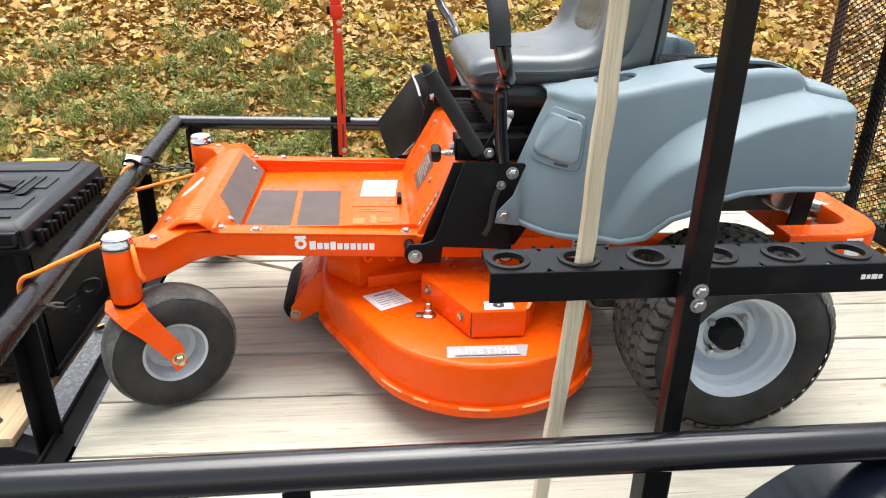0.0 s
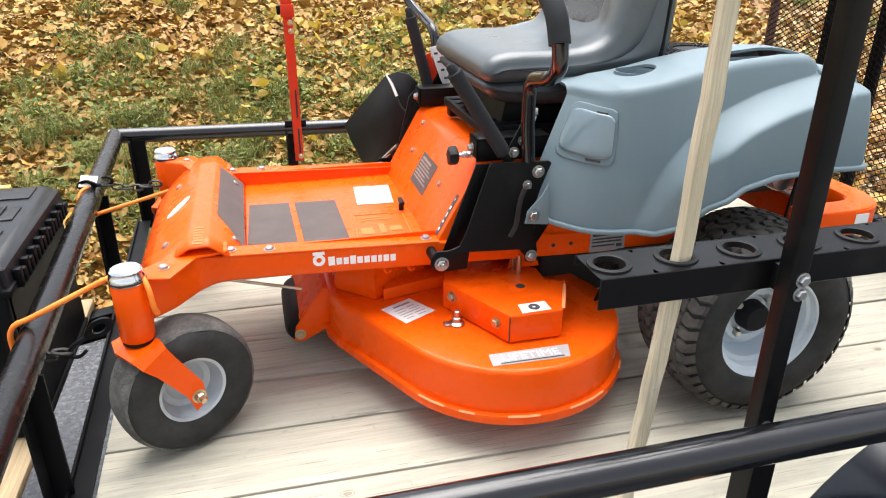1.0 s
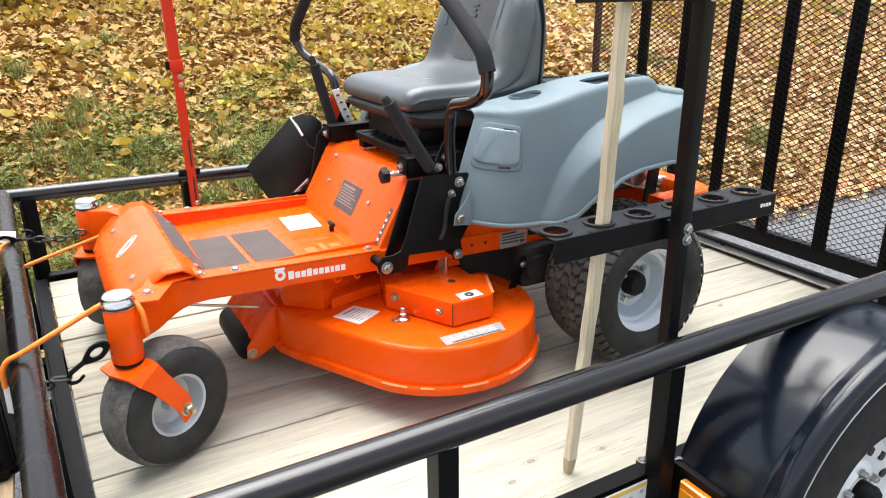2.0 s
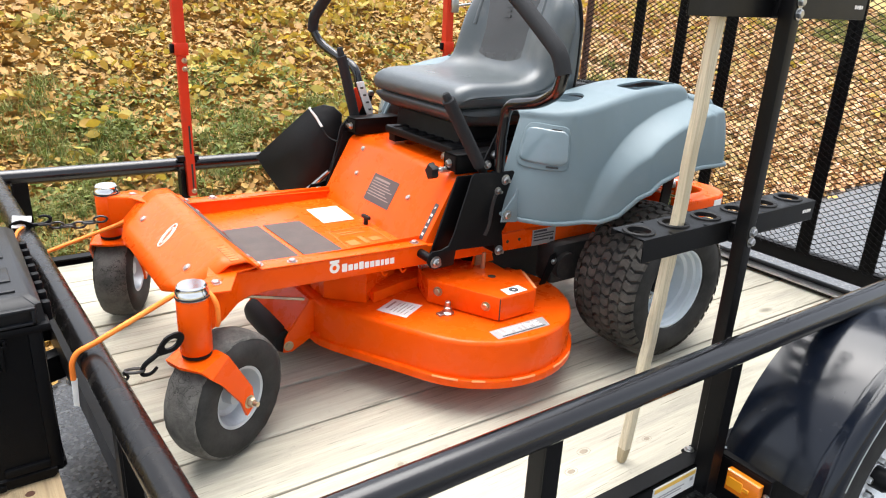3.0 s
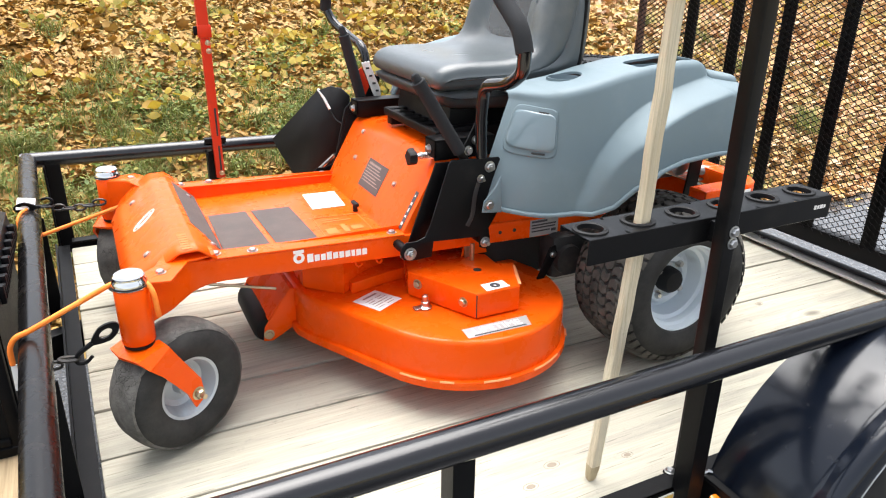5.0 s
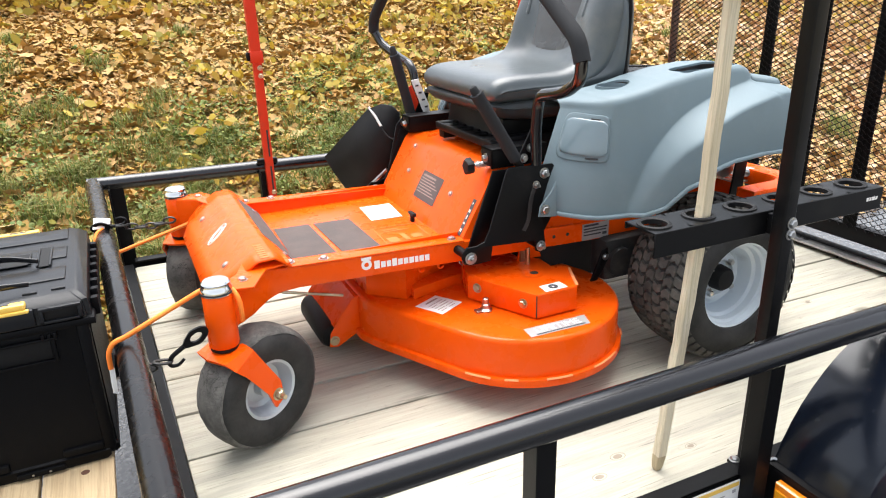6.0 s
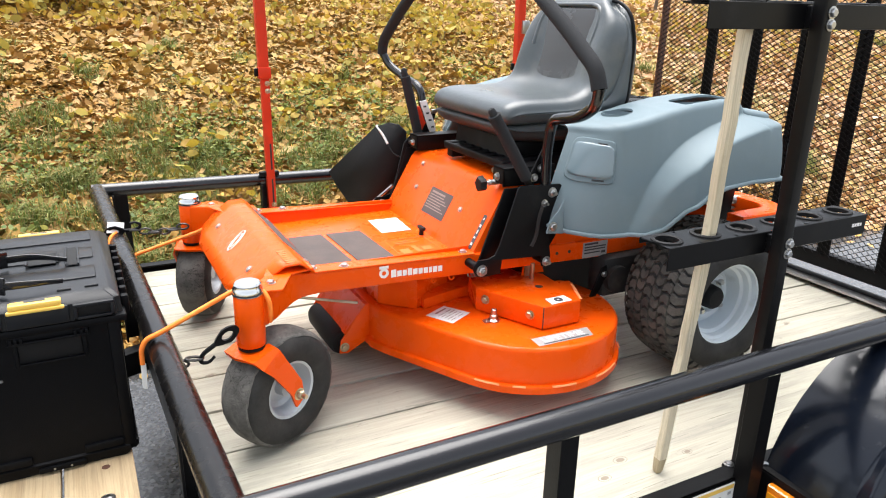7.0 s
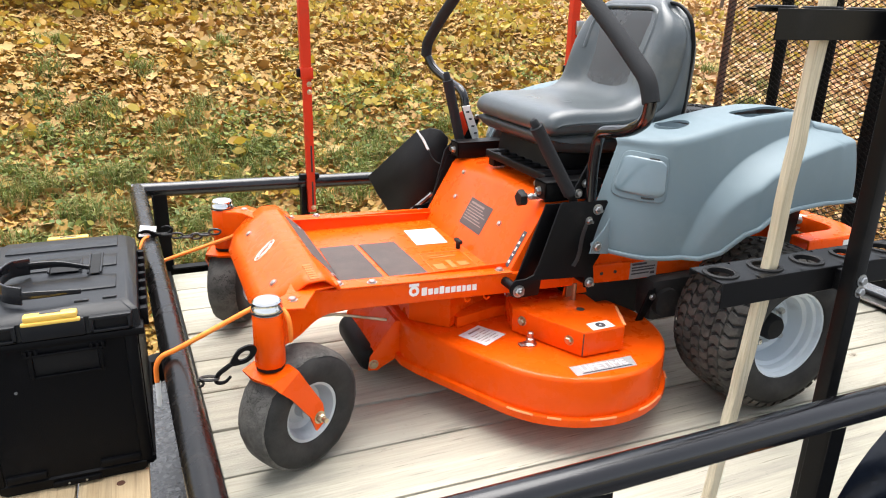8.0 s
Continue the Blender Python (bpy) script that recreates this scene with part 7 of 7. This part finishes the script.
def make_tool_box():
    x0, x1, y0, y1 = -1.225, -0.868, 1.425, 1.965
    t = thing("tool_box", (-1.045, 1.69, BOARD_Z), "large black plastic tool box with yellow latches, closed", "tool box")
    prof = lambda g, z: [(x0 + g, y0 + g, z), (x1 - g, y0 + g, z), (x1 - g, y1 - g, z), (x0 + g, y1 - g, z)]
    body = joined(loft([prof(0.018, BOARD_Z), prof(0.011, BOARD_Z + 0.01), prof(0.009, BOARD_Z + 0.03), prof(0.014, BOARD_Z + 0.034), prof(0.014, 0.30), prof(0.012, 0.33)]))
    bmesh.ops.bevel(body, geom=[e for e in body.edges if abs(e.verts[0].co.z - e.verts[1].co.z) > 0.003], offset=0.018, segments=3, affect="EDGES")
    shell = part("body", body, PLASTIC, t)
    part("rim", slab([(x0, y0), (x1, y0), (x1, y1), (x0, y1)], 0.325, 0.343, "z", 0.005), PLASTIC, t)
    # corner posts and foot ribs
    for x in (x0 + 0.016, x1 - 0.042):
        part("corner_rib", block(x, x + 0.026, y0 + 0.009, y0 + 0.03, 0.0, 0.325, 0.005), PLASTIC, shell)
    for a, b in ((x0 + 0.045, x0 + 0.125), (x1 - 0.125, x1 - 0.04)):
        part("foot_rib", block(a, b, y0 + 0.005, y0 + 0.03, 0.008, 0.026, 0.003), PLASTIC, shell)
    part("base_ledge", block(-1.092, -0.994, y0 + 0.003, y0 + 0.02, -0.02, -0.006, 0.003), PLASTIC, shell)
    for x in (-1.06, -1.025):
        part("base_screw", turned([(0, -0.0012), (0.0025, -0.001), (0.003, 0.002)], (x, y0 + 0.003, -0.013), "y", 10), ZINC, shell)
    # lid with bevelled edge and raised ridges
    lid_bm = loft([prof(0.006, 0.343), prof(0.01, 0.382), prof(0.028, 0.398), prof(0.034, 0.4)])
    bmesh.ops.bevel(lid_bm, geom=[e for e in lid_bm.edges if abs(e.verts[0].co.z - e.verts[1].co.z) > 0.002], offset=0.01, segments=2, affect="EDGES")
    lid = part("lid", lid_bm, SKYLIT_PLASTIC, t)
    for k in range(3):
        y = y0 + 0.11 + 0.15 * k
        part("lid_ridge", block(x0 + 0.05, x1 - 0.05, y, y + 0.085, 0.398, 0.404, 0.003), SKYLIT_PLASTIC, lid)
    # sunken marks of the lid's carrying grip, framed by low walls
    for a, b, c, d in ((-1.06, -1.0, 1.66, 1.74), (-0.975, -0.955, 1.63, 1.77)):
        well = part("lid_recess", block(a, b, c, d, 0.4045, 0.4055, 0), SOFT_BLACK, lid)
        part("recess_wall", joined(block(a - 0.006, a - 0.001, c, d, 0.4045, 0.4085, 0.001, 1), block(b + 0.001, b + 0.006, c, d, 0.4045, 0.4085, 0.001, 1)), SKYLIT_PLASTIC, well)
    for x, y in ((-0.985, 1.475), (-0.93, 1.478)):
        part("lid_step", block(x - 0.014, x + 0.014, y - 0.004, y + 0.004, 0.398, 0.4045, 0.002), SKYLIT_PLASTIC, lid)
    for y in (y0, y1):
        s = 1 if y == y0 else -1

        def bar(a, b, c, d, z0, z1, r=0.003):
            """Block on the end face: c is how far it stands out, d how far it goes in."""
            return block(a, b, min(y - s * c, y + s * d), max(y - s * c, y + s * d), z0, z1, r)

        latch = part("latch", bar(-1.092, -0.992, 0.004, 0.02, 0.386, 0.4, 0.004), YELLOW, t, "yellow plastic latch")
        part("latch_foot", bar(-1.097, -0.987, 0.007, 0.004, 0.379, 0.387), YELLOW, latch)
        part("latch_slot", bar(-1.062, -1.022, -0.006, 0.014, 0.3985, 0.401, 0), INK, latch)
        part("latch_pocket", bar(-1.1, -0.98, 0.002, 0.014, 0.344, 0.384, 0.004), SKYLIT_PLASTIC, lid)
        for a, b in ((x0 + 0.022, -1.108), (-0.972, x1 - 0.022)):
            part("lid_panel", joined(bar(a, b, 0.001, 0.012, 0.345, 0.351, 0.0015), bar(a, b, 0.001, 0.014, 0.373, 0.381, 0.002), bar(a, a + 0.008, 0.001, 0.012, 0.345, 0.378, 0.0015), bar(b - 0.008, b, 0.001, 0.012, 0.345, 0.378, 0.0015)), SKYLIT_PLASTIC, lid)
            part("lid_window", bar(a + 0.009, b - 0.009, -0.005, 0.012, 0.352, 0.372, 0.0005), SOFT_BLACK, lid)
        # hanger shelf with a finger well under it
        handle = part("handle", joined(bar(-1.105, -0.948, 0.001, 0.02, 0.306, 0.312, 0.002), bar(-1.105, -0.948, -0.004, 0.02, 0.312, 0.325, 0.002), *[bar(x, x + 0.006, 0.002, 0.02, 0.311, 0.322, 0.0015) for x in (-1.102, -1.092, -1.082, -0.978, -0.966, -0.955)]), PLASTIC, t, "black hanger shelf of the side grip")
        part("handle_well", bar(-1.088, -0.965, -0.0125, 0.016, 0.258, 0.303, 0.001), SOFT_BLACK, handle)
        part("well_lip", bar(-1.09, -0.963, -0.006, 0.018, 0.252, 0.258, 0.002), PLASTIC, handle)
        for a in (-1.098, -0.964):
            part("well_side", bar(a, a + 0.009, -0.009, 0.018, 0.25, 0.306, 0.002), PLASTIC, handle)
    # hinge teeth along the side by the rail
    for k in range(16):
        y = y0 + 0.05 + 0.028 * k
        part("hinge_tooth", block(x1 - 0.006, x1 + 0.01, y, y + 0.018, 0.325, 0.367 - 0.01 * (k % 2), 0.003), PLASTIC, t)
    part("screw_head", turned([(0, -0.0015), (0.0028, -0.0015), (0.0035, 0.0), (0.0035, 0.004)], (-1.13, y0 + 0.013, 0.225), "y", 12), ZINC, shell)


make_tool_box()


def make_sunglasses():
    t = thing("sunglasses", (-1.08, 1.575, 0.41), "black wraparound sunglasses lying upside down on the tool box", "sunglasses")
    z = 0.4125
    front = rounded([(-1.095, 1.480, z + 0.012), (-1.13, 1.495, z + 0.016), (-1.148, 1.545, z + 0.018), (-1.15, 1.595, z + 0.018), (-1.135, 1.650, z + 0.016), (-1.10, 1.670, z + 0.012)], 0.03)
    part("frame", sweep(front, oblong(0.006, 0.04, 0.002)), GLOSS_BLACK, t)
    part("temple", sweep(rounded([(-1.10, 1.482, z + 0.012), (-1.04, 1.477, z + 0.012), (-0.985, 1.493, z + 0.004)], 0.03), lambda f: oblong(0.005, 0.018 - 0.007 * f, 0.002)), GLOSS_BLACK, t)
    part("temple", sweep(rounded([(-1.102, 1.668, z + 0.012), (-1.04, 1.670, z + 0.012), (-0.975, 1.640, z + 0.004)], 0.03), lambda f: oblong(0.005, 0.018 - 0.007 * f, 0.002)), GLOSS_BLACK, t)


make_sunglasses()


# ---- deck planks ----
KNOTS = ((-0.253, 1.072, 0.009), (0.143, 0.886, 0.012), (0.316, 0.841, 0.009), (0.064, 0.847, 0.011), (-0.66, 1.72, 0.01), (1.2, 1.25, 0.009))


def make_planks():
    """Boards that run a little askew between the side beams, with narrow gaps."""
    pitch, gap, first, skew = 0.198, 0.0065, 1.115, -0.02
    edges = [DECK_Y0] + [first + pitch * k for k in range(8)] + [DECK_Y1]
    for k, (ya, yb) in enumerate(zip(edges, edges[1:])):
        width = yb - ya
        bm = block(DECK_X0, DECK_X1, 0.0, width - gap, -0.038, 0.0, 0.005, 2)
        for v in bm.verts:
            low, high = skew * v.co.x * (k > 0), skew * v.co.x * (k < len(edges) - 2)
            v.co.y += low + (high - low) * v.co.y / width
            if v.co.x < 0:
                v.co.x += deck_front(ya + v.co.y) - DECK_X0
        me = bpy.data.meshes.new("plank")
        bm.to_mesh(me)
        bm.free()
        ob = new("plank", finish(me, PLANK))
        ob.location = (0, ya, FLOOR_Z - 0.0012 * (k % 3))
        under(ob, trailer)
    # knots: a dark heart in a paler ring
    for x, y, r in KNOTS:
        heart = turned([(0, 0.0006), (r * 0.55, 0.0006), (r * 0.6, 0.0)], (0, 0, 0), "z", 14)
        ring = turned([(r * 0.9, 0.0), (r * 0.92, 0.0004), (r * 0.98, 0.0004), (r, 0.0)], (0, 0, 0), "z", 18)
        part("knot", moved(joined(heart, ring), Matrix.Translation((x, y, FLOOR_Z)) @ Matrix.Diagonal((1.7, 1.0, 1.0, 1.0))), KNOT, trailer, "brown knot in the board")


make_planks()
